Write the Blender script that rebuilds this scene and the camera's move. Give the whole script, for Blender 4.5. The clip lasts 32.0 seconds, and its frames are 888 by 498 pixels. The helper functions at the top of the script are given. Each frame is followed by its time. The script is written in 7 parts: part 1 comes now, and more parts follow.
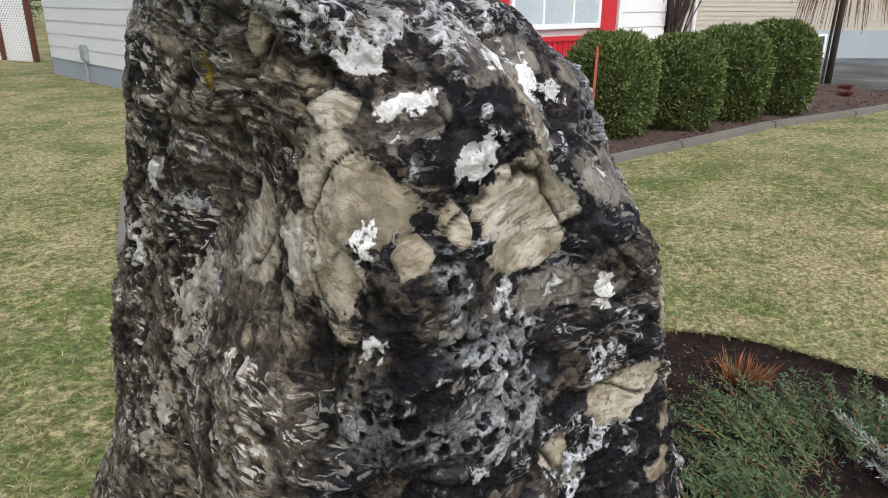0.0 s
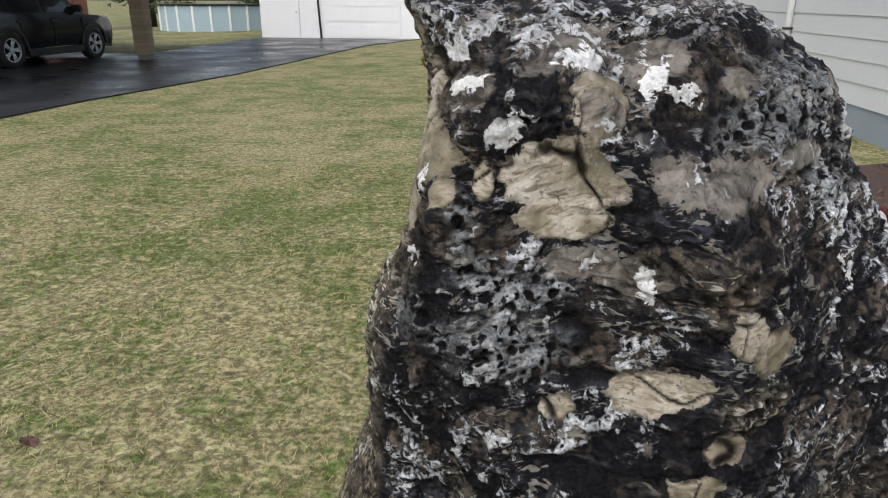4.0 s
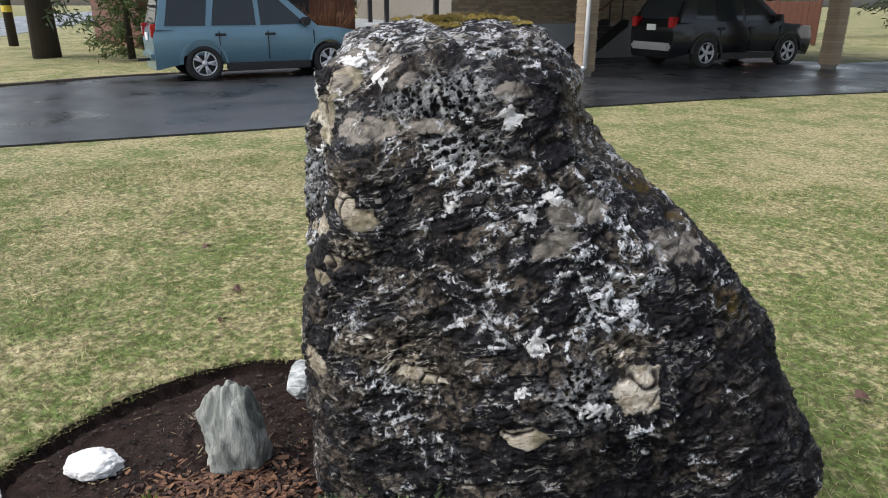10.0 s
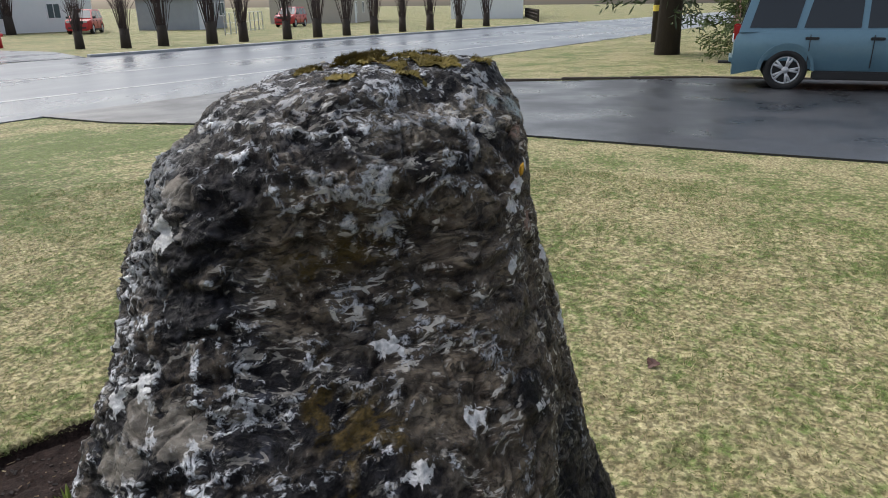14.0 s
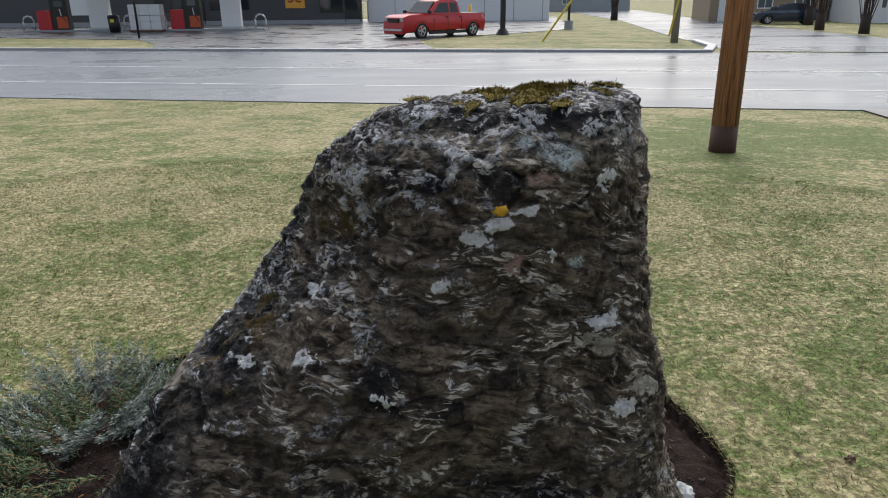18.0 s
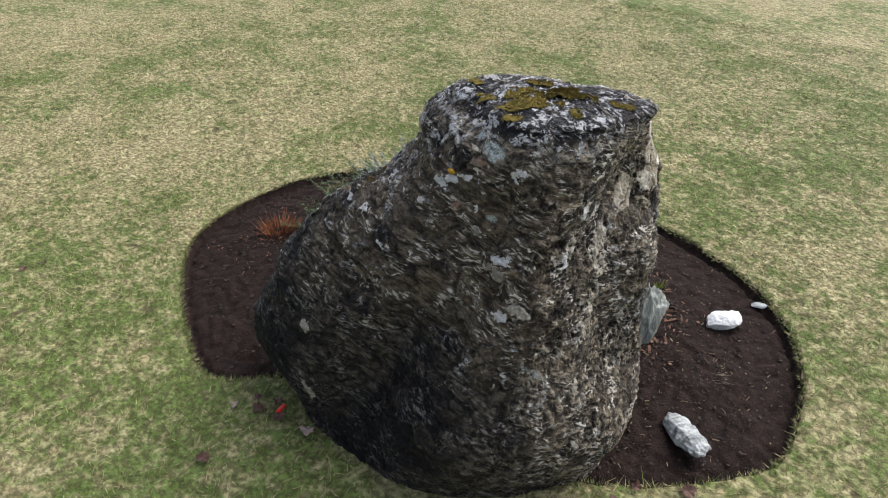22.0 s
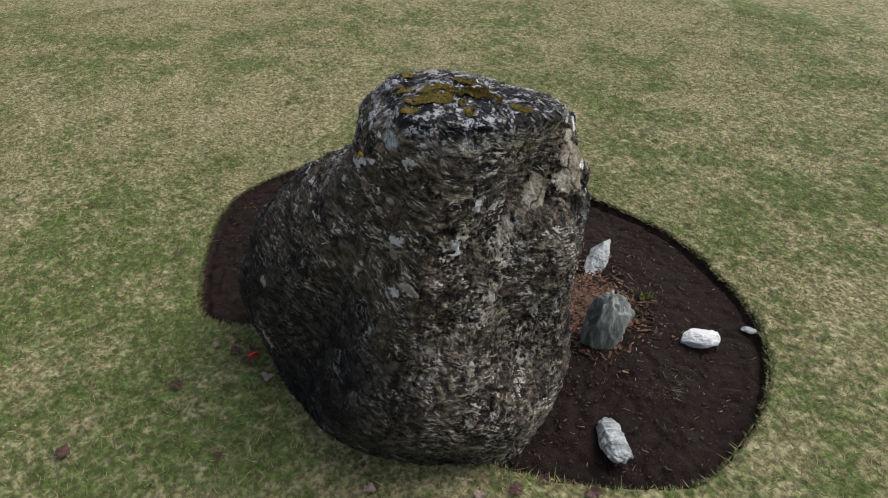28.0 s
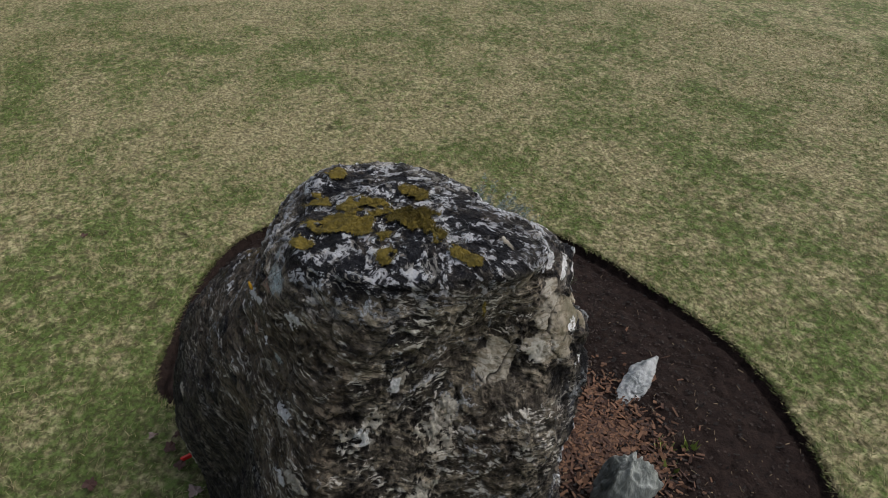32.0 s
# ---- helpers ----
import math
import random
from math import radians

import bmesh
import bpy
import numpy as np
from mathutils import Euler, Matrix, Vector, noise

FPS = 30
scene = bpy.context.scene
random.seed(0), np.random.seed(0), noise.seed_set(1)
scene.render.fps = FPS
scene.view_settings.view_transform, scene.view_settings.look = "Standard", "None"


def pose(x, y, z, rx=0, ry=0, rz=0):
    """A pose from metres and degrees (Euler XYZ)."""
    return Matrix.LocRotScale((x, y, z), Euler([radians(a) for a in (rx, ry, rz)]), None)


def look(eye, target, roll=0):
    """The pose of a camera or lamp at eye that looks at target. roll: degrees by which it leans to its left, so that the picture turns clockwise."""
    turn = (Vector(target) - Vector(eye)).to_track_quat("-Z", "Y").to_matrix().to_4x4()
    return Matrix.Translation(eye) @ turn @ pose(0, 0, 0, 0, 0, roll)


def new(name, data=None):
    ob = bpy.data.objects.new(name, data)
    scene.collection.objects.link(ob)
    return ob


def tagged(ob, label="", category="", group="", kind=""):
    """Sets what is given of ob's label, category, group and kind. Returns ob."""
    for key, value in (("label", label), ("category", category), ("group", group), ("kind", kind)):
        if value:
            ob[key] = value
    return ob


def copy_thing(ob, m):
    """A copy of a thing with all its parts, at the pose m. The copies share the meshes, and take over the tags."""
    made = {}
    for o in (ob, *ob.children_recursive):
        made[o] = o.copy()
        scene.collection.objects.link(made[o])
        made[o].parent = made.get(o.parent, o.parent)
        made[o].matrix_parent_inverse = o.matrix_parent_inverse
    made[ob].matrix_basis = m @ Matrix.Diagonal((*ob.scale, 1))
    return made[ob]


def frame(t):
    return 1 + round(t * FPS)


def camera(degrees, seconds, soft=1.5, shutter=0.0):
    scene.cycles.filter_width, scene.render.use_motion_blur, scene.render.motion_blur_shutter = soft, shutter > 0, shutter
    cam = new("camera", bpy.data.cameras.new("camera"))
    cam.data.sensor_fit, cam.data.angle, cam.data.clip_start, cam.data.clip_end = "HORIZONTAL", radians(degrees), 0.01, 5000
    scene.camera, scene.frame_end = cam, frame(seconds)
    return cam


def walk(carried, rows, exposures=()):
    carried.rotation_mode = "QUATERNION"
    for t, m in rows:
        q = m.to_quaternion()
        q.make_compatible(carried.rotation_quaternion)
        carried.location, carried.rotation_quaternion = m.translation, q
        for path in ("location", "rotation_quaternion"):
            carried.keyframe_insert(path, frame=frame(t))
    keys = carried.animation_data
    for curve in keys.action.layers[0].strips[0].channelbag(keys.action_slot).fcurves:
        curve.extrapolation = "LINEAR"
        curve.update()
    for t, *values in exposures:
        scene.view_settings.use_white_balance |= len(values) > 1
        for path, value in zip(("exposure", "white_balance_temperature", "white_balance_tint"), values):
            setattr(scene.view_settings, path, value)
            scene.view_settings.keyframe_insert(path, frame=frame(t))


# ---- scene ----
cam = camera(65.90, 32.0, 1.0)
PATH = [
    (0.0, (-1.387, -1.049, 1.405), (0.045, 0.170, 0.727), 0.34),
    (0.5, (-1.353, -1.094, 1.411), (-0.103, 0.310, 0.729), 0.17),
    (1.0, (-1.321, -1.155, 1.415), (-0.230, 0.376, 0.733), 0.17),
    (1.5, (-1.305, -1.210, 1.418), (-0.361, 0.418, 0.741), 0.03),
    (2.0, (-1.255, -1.265, 1.417), (-0.448, 0.436, 0.740), 0.21),
    (2.5, (-1.174, -1.326, 1.414), (-0.492, 0.428, 0.738), 0.09),
    (3.0, (-1.091, -1.383, 1.419), (-0.622, 0.436, 0.732), 0.08),
    (3.5, (-1.005, -1.453, 1.413), (-0.779, 0.414, 0.731), 0.24),
    (5.5, (-0.476, -1.713, 1.430), (-0.983, 0.095, 0.743), -0.20),
    (6.0, (-0.321, -1.737, 1.430), (-0.903, 0.049, 0.744), 0.04),
    (6.5, (-0.160, -1.742, 1.437), (-0.875, -0.004, 0.752), 0.07),
    (7.0, (0.019, -1.732, 1.468), (-0.809, -0.045, 0.784), 0.03),
    (7.5, (0.211, -1.716, 1.486), (-0.731, -0.087, 0.809), -0.15),
    (8.0, (0.380, -1.694, 1.485), (-0.750, -0.189, 0.809), -0.18),
    (8.5, (0.543, -1.667, 1.490), (-0.798, -0.347, 0.813), -0.06),
    (9.0, (0.722, -1.619, 1.488), (-0.766, -0.464, 0.813), 0.03),
    (9.5, (0.905, -1.548, 1.496), (-0.633, -0.466, 0.814), 0.24),
    (10.0, (1.113, -1.421, 1.491), (-0.469, -0.399, 0.818), 0.17),
    (10.5, (1.298, -1.252, 1.500), (-0.327, -0.307, 0.818), 0.13),
    (11.0, (1.453, -1.070, 1.499), (-0.269, -0.316, 0.817), -0.04),
    (11.5, (1.572, -0.876, 1.498), (-0.246, -0.400, 0.815), -0.01),
    (12.0, (1.657, -0.667, 1.503), (-0.204, -0.395, 0.824), 0.08),
    (12.5, (1.605, -0.435, 1.503), (-0.275, -0.369, 0.823), 0.12),
    (13.0, (1.360, -0.180, 1.491), (-0.511, -0.372, 0.812), 0.13),
    (13.5, (0.972, 0.075, 1.527), (-0.883, -0.246, 0.852), -0.15),
    (15.5, (-0.316, 1.074, 1.570), (-1.374, -0.481, 0.890), -0.72),
    (16.0, (-0.432, 1.205, 1.571), (-1.219, -0.500, 0.883), 0.07),
    (16.5, (-0.445, 1.270, 1.583), (-0.857, -0.561, 0.894), 0.13),
    (17.0, (-0.425, 1.284, 1.615), (-0.628, -0.582, 0.925), -0.03),
    (17.5, (-0.390, 1.280, 1.616), (-0.571, -0.590, 0.929), -0.26),
    (18.0, (-0.369, 1.280, 1.637), (-0.548, -0.590, 0.951), -0.48),
    (18.5, (-0.388, 1.284, 1.671), (-0.565, -0.585, 0.983), -0.58),
    (19.0, (-0.469, 1.302, 1.674), (-0.645, -0.568, 0.986), -0.62),
    (19.5, (-0.620, 1.315, 1.670), (-0.653, -0.564, 0.984), -0.58),
    (20.0, (-0.822, 1.349, 1.674), (-0.639, -0.519, 0.983), -0.07),
    (20.5, (-1.130, 1.393, 1.646), (-0.713, -0.409, 0.885), -0.16),
    (21.0, (-1.469, 1.420, 1.709), (-0.759, -0.184, 0.747), 0.08),
    (21.5, (-1.650, 1.454, 1.922), (-0.690, 0.099, 0.806), 0.57),
    (22.0, (-1.715, 1.499, 2.257), (-0.667, 0.245, 1.104), 0.86),
    (22.5, (-1.772, 1.524, 2.407), (-0.719, 0.275, 1.252), 0.70),
    (23.0, (-1.840, 1.525, 2.416), (-0.783, 0.281, 1.260), 0.53),
    (23.5, (-1.892, 1.531, 2.437), (-0.834, 0.289, 1.281), 0.32),
    (24.0, (-1.984, 1.504, 2.465), (-0.881, 0.304, 1.306), 0.19),
    (24.5, (-2.137, 1.397, 2.482), (-0.902, 0.340, 1.316), 0.28),
    (25.0, (-2.330, 1.242, 2.473), (-1.052, 0.240, 1.305), 0.45),
    (25.5, (-2.479, 1.174, 2.476), (-1.177, 0.206, 1.308), 0.36),
    (27.5, (-2.479, 1.161, 2.360), (-1.160, 0.222, 1.186), 0.10),
    (28.0, (-2.339, 1.081, 2.344), (-1.041, 0.119, 1.166), 0.05),
    (28.5, (-2.169, 0.979, 2.330), (-0.930, -0.059, 1.153), -0.08),
    (29.0, (-2.005, 0.861, 2.332), (-0.805, -0.216, 1.149), -0.22),
    (29.5, (-1.894, 0.760, 2.330), (-0.696, -0.314, 1.143), -0.22),
    (30.0, (-1.820, 0.667, 2.330), (-0.618, -0.401, 1.141), -0.22),
    (30.5, (-1.775, 0.571, 2.330), (-0.555, -0.470, 1.134), -0.04),
    (31.0, (-1.778, 0.480, 2.324), (-0.541, -0.535, 1.125), 0.07),
    (31.5, (-1.825, 0.377, 2.320), (-0.499, -0.521, 1.121), 0.08),
    (32.0, (-1.891, 0.252, 2.297), (-0.445, -0.453, 1.109), 0.11),
]
EXPOSURES = [(0.0, 0.80), (1.0, 0.70), (3.0, 0.62), (6.0, 0.52), (7.0, 0.75), (9.0, 1.0), (12.0, 1.1), (13.0, 1.0), (16.0, 0.72), (19.0, 0.75), (20.0, 0.72), (22.0, 1.05), (23.0, 0.72), (24.0, 0.66), (25.0, 0.52), (28.0, 0.42), (30.0, 0.32), (32.0, 0.1)]
walk(cam, [(t, look(e, g, r)) for t, e, g, r in PATH], EXPOSURES)

# ---- light: a wet overcast day ----
world = bpy.data.worlds.new("overcast")
scene.world = world
world.use_nodes = True
wn = world.node_tree.nodes
sky = wn.new("ShaderNodeTexSky")
sky.sky_type = 'NISHITA'
sky.sun_disc = False
sky.sun_elevation = radians(48)
sky.sun_rotation = radians(200)
sky.dust_density = 4.0
desat = wn.new("ShaderNodeHueSaturation")
desat.inputs["Saturation"].default_value = 0.56
world.node_tree.links.new(sky.outputs[0], desat.inputs["Color"])
world.node_tree.links.new(desat.outputs[0], wn["Background"].inputs[0])
wn["Background"].inputs[1].default_value = 0.13
sun_data = bpy.data.lights.new("sun", 'SUN')
sun_data.energy, sun_data.angle, sun_data.color = 0.9, radians(35), (0.98, 0.985, 1.0)
sun = new("sun", sun_data)
sun.matrix_world = look((0, 0, 30), (6, 14, 0))
scene.view_settings.exposure = 0.7


# ---- helpers for meshes ----
def obj_from(name, verts, faces, material=None, smooth=False):
    me = bpy.data.meshes.new(name)
    me.from_pydata(verts if isinstance(verts, list) else verts.tolist(), [], faces if isinstance(faces, list) else faces.tolist())
    me.update()
    if material:
        me.materials.append(material)
    if smooth:
        me.polygons.foreach_set("use_smooth", [True] * len(me.polygons))
    return new(name, me)


def part(name, bm, material, parent=None, label="", smooth=False):
    """Links a bmesh as one mesh object under a thing or a part."""
    me = bpy.data.meshes.new(name)
    bmesh.ops.recalc_face_normals(bm, faces=bm.faces)
    bm.to_mesh(me)
    bm.free()
    me.materials.append(material)
    if smooth:
        me.polygons.foreach_set("use_smooth", [True] * len(me.polygons))
    ob = new(name, me)
    if parent:
        ob.parent = parent
    if label:
        ob["label"] = label
    return ob


def thing(name, m, label, category, group="", kind=""):
    ob = new(name)
    ob.empty_display_size = 0.1
    ob.matrix_world = m
    return tagged(ob, label, category, group, kind)


def box(bm, x0, x1, y0, y1, z0, z1, bevel=0.0):
    made = bmesh.ops.create_cube(bm, size=1.0, matrix=Matrix.LocRotScale(((x0 + x1) / 2, (y0 + y1) / 2, (z0 + z1) / 2), None, (x1 - x0, y1 - y0, z1 - z0)))
    if bevel:
        es = {e for v in made["verts"] for e in v.link_edges}
        bmesh.ops.bevel(bm, geom=list(es), offset=bevel, segments=2, affect='EDGES')
    return bm


def boxed(x0, x1, y0, y1, z0, z1, bevel=0.0):
    return box(bmesh.new(), x0, x1, y0, y1, z0, z1, bevel)


def tube(bm, a, b, r0, r1=None, n=10, caps=True):
    """A tapered round bar from a to b."""
    a, b = Vector(a), Vector(b)
    d = b - a
    m = Matrix.Translation((a + b) / 2) @ d.to_track_quat('Z', 'Y').to_matrix().to_4x4()
    bmesh.ops.create_cone(bm, cap_ends=caps, segments=n, radius1=r0, radius2=r0 if r1 is None else r1, depth=d.length, matrix=m)
    return bm


def extrude_profile(bm, pts, y0, y1):
    """A prism: the outline pts (x, z) drawn out from y0 to y1."""
    a = [bm.verts.new((x, y0, z)) for x, z in pts]
    b = [bm.verts.new((x, y1, z)) for x, z in pts]
    n = len(pts)
    bm.faces.new(a)
    bm.faces.new(b[::-1])
    for i in range(n):
        bm.faces.new((a[i], b[i], b[(i + 1) % n], a[(i + 1) % n]))
    return bm


# ---- smooth random fields ----
def hash3(i, j, k, seed=0):
    h = (i.astype(np.int64) * 73856093) ^ (j.astype(np.int64) * 19349663) ^ (k.astype(np.int64) * 83492791) ^ (seed * 2654435761)
    h = (h ^ (h >> 13)) * 1274126177 & 0x7fffffff
    h = (h ^ (h >> 11)) * 668265263 & 0x7fffffff
    return ((h ^ (h >> 15)) & 0xffffff) / float(0xffffff)


def vnoise(p, seed=0):
    """Value noise in -1..1 at the rows of p."""
    f = np.floor(p)
    u = p - f
    u = u * u * u * (u * (u * 6 - 15) + 10)
    i, j, k = f[:, 0], f[:, 1], f[:, 2]
    out = 0
    for a in (0, 1):
        for b in (0, 1):
            for c in (0, 1):
                w = (u[:, 0] if a else 1 - u[:, 0]) * (u[:, 1] if b else 1 - u[:, 1]) * (u[:, 2] if c else 1 - u[:, 2])
                out = out + w * hash3(i + a, j + b, k + c, seed)
    return out * 2 - 1


def fbm(p, octaves=4, seed=0, gain=0.5):
    out, amp, tot = 0, 1.0, 0.0
    for o in range(octaves):
        out = out + amp * vnoise(p * 2.0 ** o + 17.3 * o, seed + o)
        tot += amp
        amp *= gain
    return out / tot


def cells(p, seed=0):
    """Nearest and second distance to scattered points, and the nearest one's random value."""
    f = np.floor(p)
    d1 = np.full(len(p), 9.0)
    d2 = d1.copy()
    val = np.zeros(len(p))
    for a in (-1, 0, 1):
        for b in (-1, 0, 1):
            for c in (-1, 0, 1):
                i, j, k = f[:, 0] + a, f[:, 1] + b, f[:, 2] + c
                q = np.stack([i + hash3(i, j, k, seed), j + hash3(i, j, k, seed + 1), k + hash3(i, j, k, seed + 2)], -1)
                d = np.sqrt(((q - p) ** 2).sum(-1))
                v = hash3(i, j, k, seed + 3)
                near = d < d1
                d2 = np.where(near, d1, np.minimum(d2, d))
                val = np.where(near, v, val)
                d1 = np.where(near, d, d1)
    return d1, d2, val


def step(a, b, x):
    t = np.clip((x - a) / (b - a), 0, 1)
    return t * t * (3 - 2 * t)


# ---- materials ----
def mat(name, col, col2=None, rough=0.6, metal=0.0, scale=6.0, fine=60.0, bump=0.0, spread=0.5, stretch=(1, 1, 1), island=0.0, coat=0.0, alpha=None, rough2=None, object_random=0.0):
    """A surface of two colours mixed by noise at two scales, with fine relief."""
    m = bpy.data.materials.new(name)
    m.use_nodes = True
    nt = m.node_tree
    n, l = nt.nodes, nt.links
    p = n["Principled BSDF"]
    p.inputs["Roughness"].default_value = rough
    p.inputs["Metallic"].default_value = metal
    if coat:
        p.inputs["Coat Weight"].default_value = coat
        p.inputs["Coat Roughness"].default_value = 0.06
    co = n.new("ShaderNodeTexCoord")
    mp = n.new("ShaderNodeMapping")
    mp.inputs["Scale"].default_value = stretch
    l.new(co.outputs["Object"], mp.inputs["Vector"])
    n1, n2 = n.new("ShaderNodeTexNoise"), n.new("ShaderNodeTexNoise")
    n1.inputs["Scale"].default_value, n1.inputs["Detail"].default_value = scale, 5.0
    n2.inputs["Scale"].default_value, n2.inputs["Detail"].default_value = fine, 4.0
    for q in (n1, n2):
        l.new(mp.outputs[0], q.inputs["Vector"])
    add = n.new("ShaderNodeMath")
    add.operation = 'MULTIPLY_ADD'
    add.inputs[1].default_value = 0.55
    l.new(n2.outputs["Fac"], add.inputs[0])
    half = n.new("ShaderNodeMath")
    half.operation = 'MULTIPLY'
    half.inputs[1].default_value = 0.45
    l.new(n1.outputs["Fac"], half.inputs[0])
    l.new(half.outputs[0], add.inputs[2])
    fac = add.outputs[0]
    if island or object_random:
        src = n.new("ShaderNodeNewGeometry").outputs["Random Per Island"] if island else n.new("ShaderNodeObjectInfo").outputs["Random"]
        mixer = n.new("ShaderNodeMath")
        mixer.operation = 'MULTIPLY_ADD'
        mixer.inputs[1].default_value = island or object_random
        l.new(src, mixer.inputs[0])
        sub = n.new("ShaderNodeMath")
        sub.operation = 'SUBTRACT'
        sub.inputs[1].default_value = 0.5 * (island or object_random)
        l.new(fac, sub.inputs[0])
        l.new(sub.outputs[0], mixer.inputs[2])
        fac = mixer.outputs[0]
    ramp = n.new("ShaderNodeMapRange")
    ramp.inputs["From Min"].default_value, ramp.inputs["From Max"].default_value = 0.5 - spread / 2, 0.5 + spread / 2
    l.new(fac, ramp.inputs["Value"])
    mix = n.new("ShaderNodeMix")
    mix.data_type = 'RGBA'
    c2 = col2 or tuple(c * 0.8 for c in col)
    mix.inputs[6].default_value, mix.inputs[7].default_value = (*col, 1), (*c2, 1)
    l.new(ramp.outputs[0], mix.inputs[0])
    l.new(mix.outputs[2], p.inputs["Base Color"])
    if rough2 is not None:
        rr = n.new("ShaderNodeMapRange")
        rr.inputs["To Min"].default_value, rr.inputs["To Max"].default_value = rough, rough2
        rr.inputs["From Min"].default_value, rr.inputs["From Max"].default_value = 0.35, 0.65
        l.new(n1.outputs["Fac"], rr.inputs["Value"])
        l.new(rr.outputs[0], p.inputs["Roughness"])
    if bump:
        b = n.new("ShaderNodeBump")
        b.inputs["Strength"].default_value = 1.0
        b.inputs["Distance"].default_value = bump
        l.new(fac, b.inputs["Height"])
        l.new(b.outputs[0], p.inputs["Normal"])
    return m


def glass_mat(name, tint, rough=0.03):
    m = bpy.data.materials.new(name)
    m.use_nodes = True
    p = m.node_tree.nodes["Principled BSDF"]
    p.inputs["Base Color"].default_value = (*tint, 1)
    p.inputs["Roughness"].default_value = rough
    p.inputs["IOR"].default_value = 1.5
    p.inputs["Specular IOR Level"].default_value = 0.45
    return m


M_white_paint = mat("white_paint", (0.78, 0.79, 0.80), (0.70, 0.72, 0.74), 0.45, scale=2, fine=40, bump=0.0005)
M_red_paint = mat("red_paint", (0.55, 0.02, 0.03), (0.45, 0.015, 0.025), 0.45, scale=2, fine=30, bump=0.0005)
M_concrete = mat("concrete", (0.36, 0.38, 0.40), (0.27, 0.29, 0.31), 0.85, scale=2, fine=50, bump=0.003)
M_foundation = mat("painted_foundation", (0.36, 0.41, 0.46), (0.28, 0.32, 0.36), 0.8, scale=1.5, fine=40, bump=0.002)
M_kerb = mat("kerb_concrete", (0.17, 0.16, 0.145), (0.11, 0.105, 0.095), 0.8, scale=3, fine=60, bump=0.003)
M_asphalt = mat("wet_asphalt", (0.013, 0.0145, 0.018), (0.028, 0.030, 0.034), 0.24, scale=0.8, fine=90, bump=0.0015, rough2=0.5, spread=0.7)
M_road = mat("wet_road_asphalt", (0.072, 0.083, 0.100), (0.115, 0.130, 0.150), 0.22, scale=0.35, fine=60, bump=0.002, rough2=0.42, spread=0.7, stretch=(0.4, 1, 1))
M_road.node_tree.nodes["Principled BSDF"].inputs["Specular IOR Level"].default_value = 0.24
M_lot = mat("wet_lot_asphalt", (0.045, 0.047, 0.05), (0.085, 0.087, 0.09), 0.18, scale=0.5, fine=60, bump=0.002, rough2=0.5)
M_line = mat("worn_road_paint", (0.55, 0.55, 0.54), (0.30, 0.30, 0.30), 0.35, scale=3, fine=25)
M_glass = glass_mat("dark_glass", (0.02, 0.025, 0.03))
M_pane = glass_mat("window_pane", (0.10, 0.13, 0.14))
M_black = mat("black_trim", (0.012, 0.012, 0.013), (0.02, 0.02, 0.021), 0.5, fine=80)
M_brick = mat("tan_brick", (0.32, 0.25, 0.17), (0.22, 0.17, 0.12), 0.85, scale=4, fine=60, bump=0.003, object_random=0.5)
M_mortar = mat("mortar", (0.22, 0.20, 0.17), (0.16, 0.15, 0.13), 0.9, scale=8, fine=80, bump=0.002)
M_wood_brown = mat("stained_boards", (0.13, 0.045, 0.025), (0.07, 0.025, 0.015), 0.6, scale=3, fine=40, stretch=(6, 6, 0.6), bump=0.002)
M_bark = mat("bark", (0.055, 0.042, 0.033), (0.025, 0.02, 0.017), 0.95, scale=10, fine=60, stretch=(1, 1, 0.25), bump=0.012)
M_pole = mat("utility_pole_wood", (0.50, 0.225, 0.125), (0.095, 0.038, 0.026), 0.75, scale=6, fine=22, stretch=(3, 3, 0.12), bump=0.008, spread=0.26)
M_metal = mat("galvanised_metal", (0.55, 0.56, 0.57), (0.42, 0.43, 0.44), 0.4, 0.9, fine=50)
M_dark_metal = mat("black_metal", (0.02, 0.02, 0.022), (0.03, 0.03, 0.032), 0.4, 0.3, fine=50)
M_tyre = mat("tyre_rubber", (0.012, 0.012, 0.012), (0.02, 0.02, 0.02), 0.75, fine=90, bump=0.001)
M_rim = mat("alloy_rim", (0.66, 0.67, 0.69), (0.52, 0.53, 0.55), 0.35, 0.25)
M_beige = mat("beige_siding", (0.45, 0.41, 0.35), (0.38, 0.35, 0.30), 0.6, scale=2, fine=40)
M_grey_wall = mat("dark_grey_cladding", (0.065, 0.068, 0.075), (0.05, 0.052, 0.058), 0.5, scale=1, fine=20)
M_roof = mat("asphalt_shingles", (0.05, 0.05, 0.055), (0.03, 0.03, 0.033), 0.9, scale=5, fine=40, bump=0.004)


# ---- ground levels and outlines ----
def smooth_loop(pts, per=10):
    """A closed smooth line through the points."""
    out, n = [], len(pts)
    for i in range(n):
        a, b, c, d = (np.array(pts[(i + k) % n], float) for k in (-1, 0, 1, 2))
        for s in range(per):
            u = s / per
            out.append(0.5 * (2 * b + (c - a) * u + (2 * a - 5 * b + 4 * c - d) * u * u + (3 * b - 3 * c + d - a) * u ** 3))
    return np.array(out)


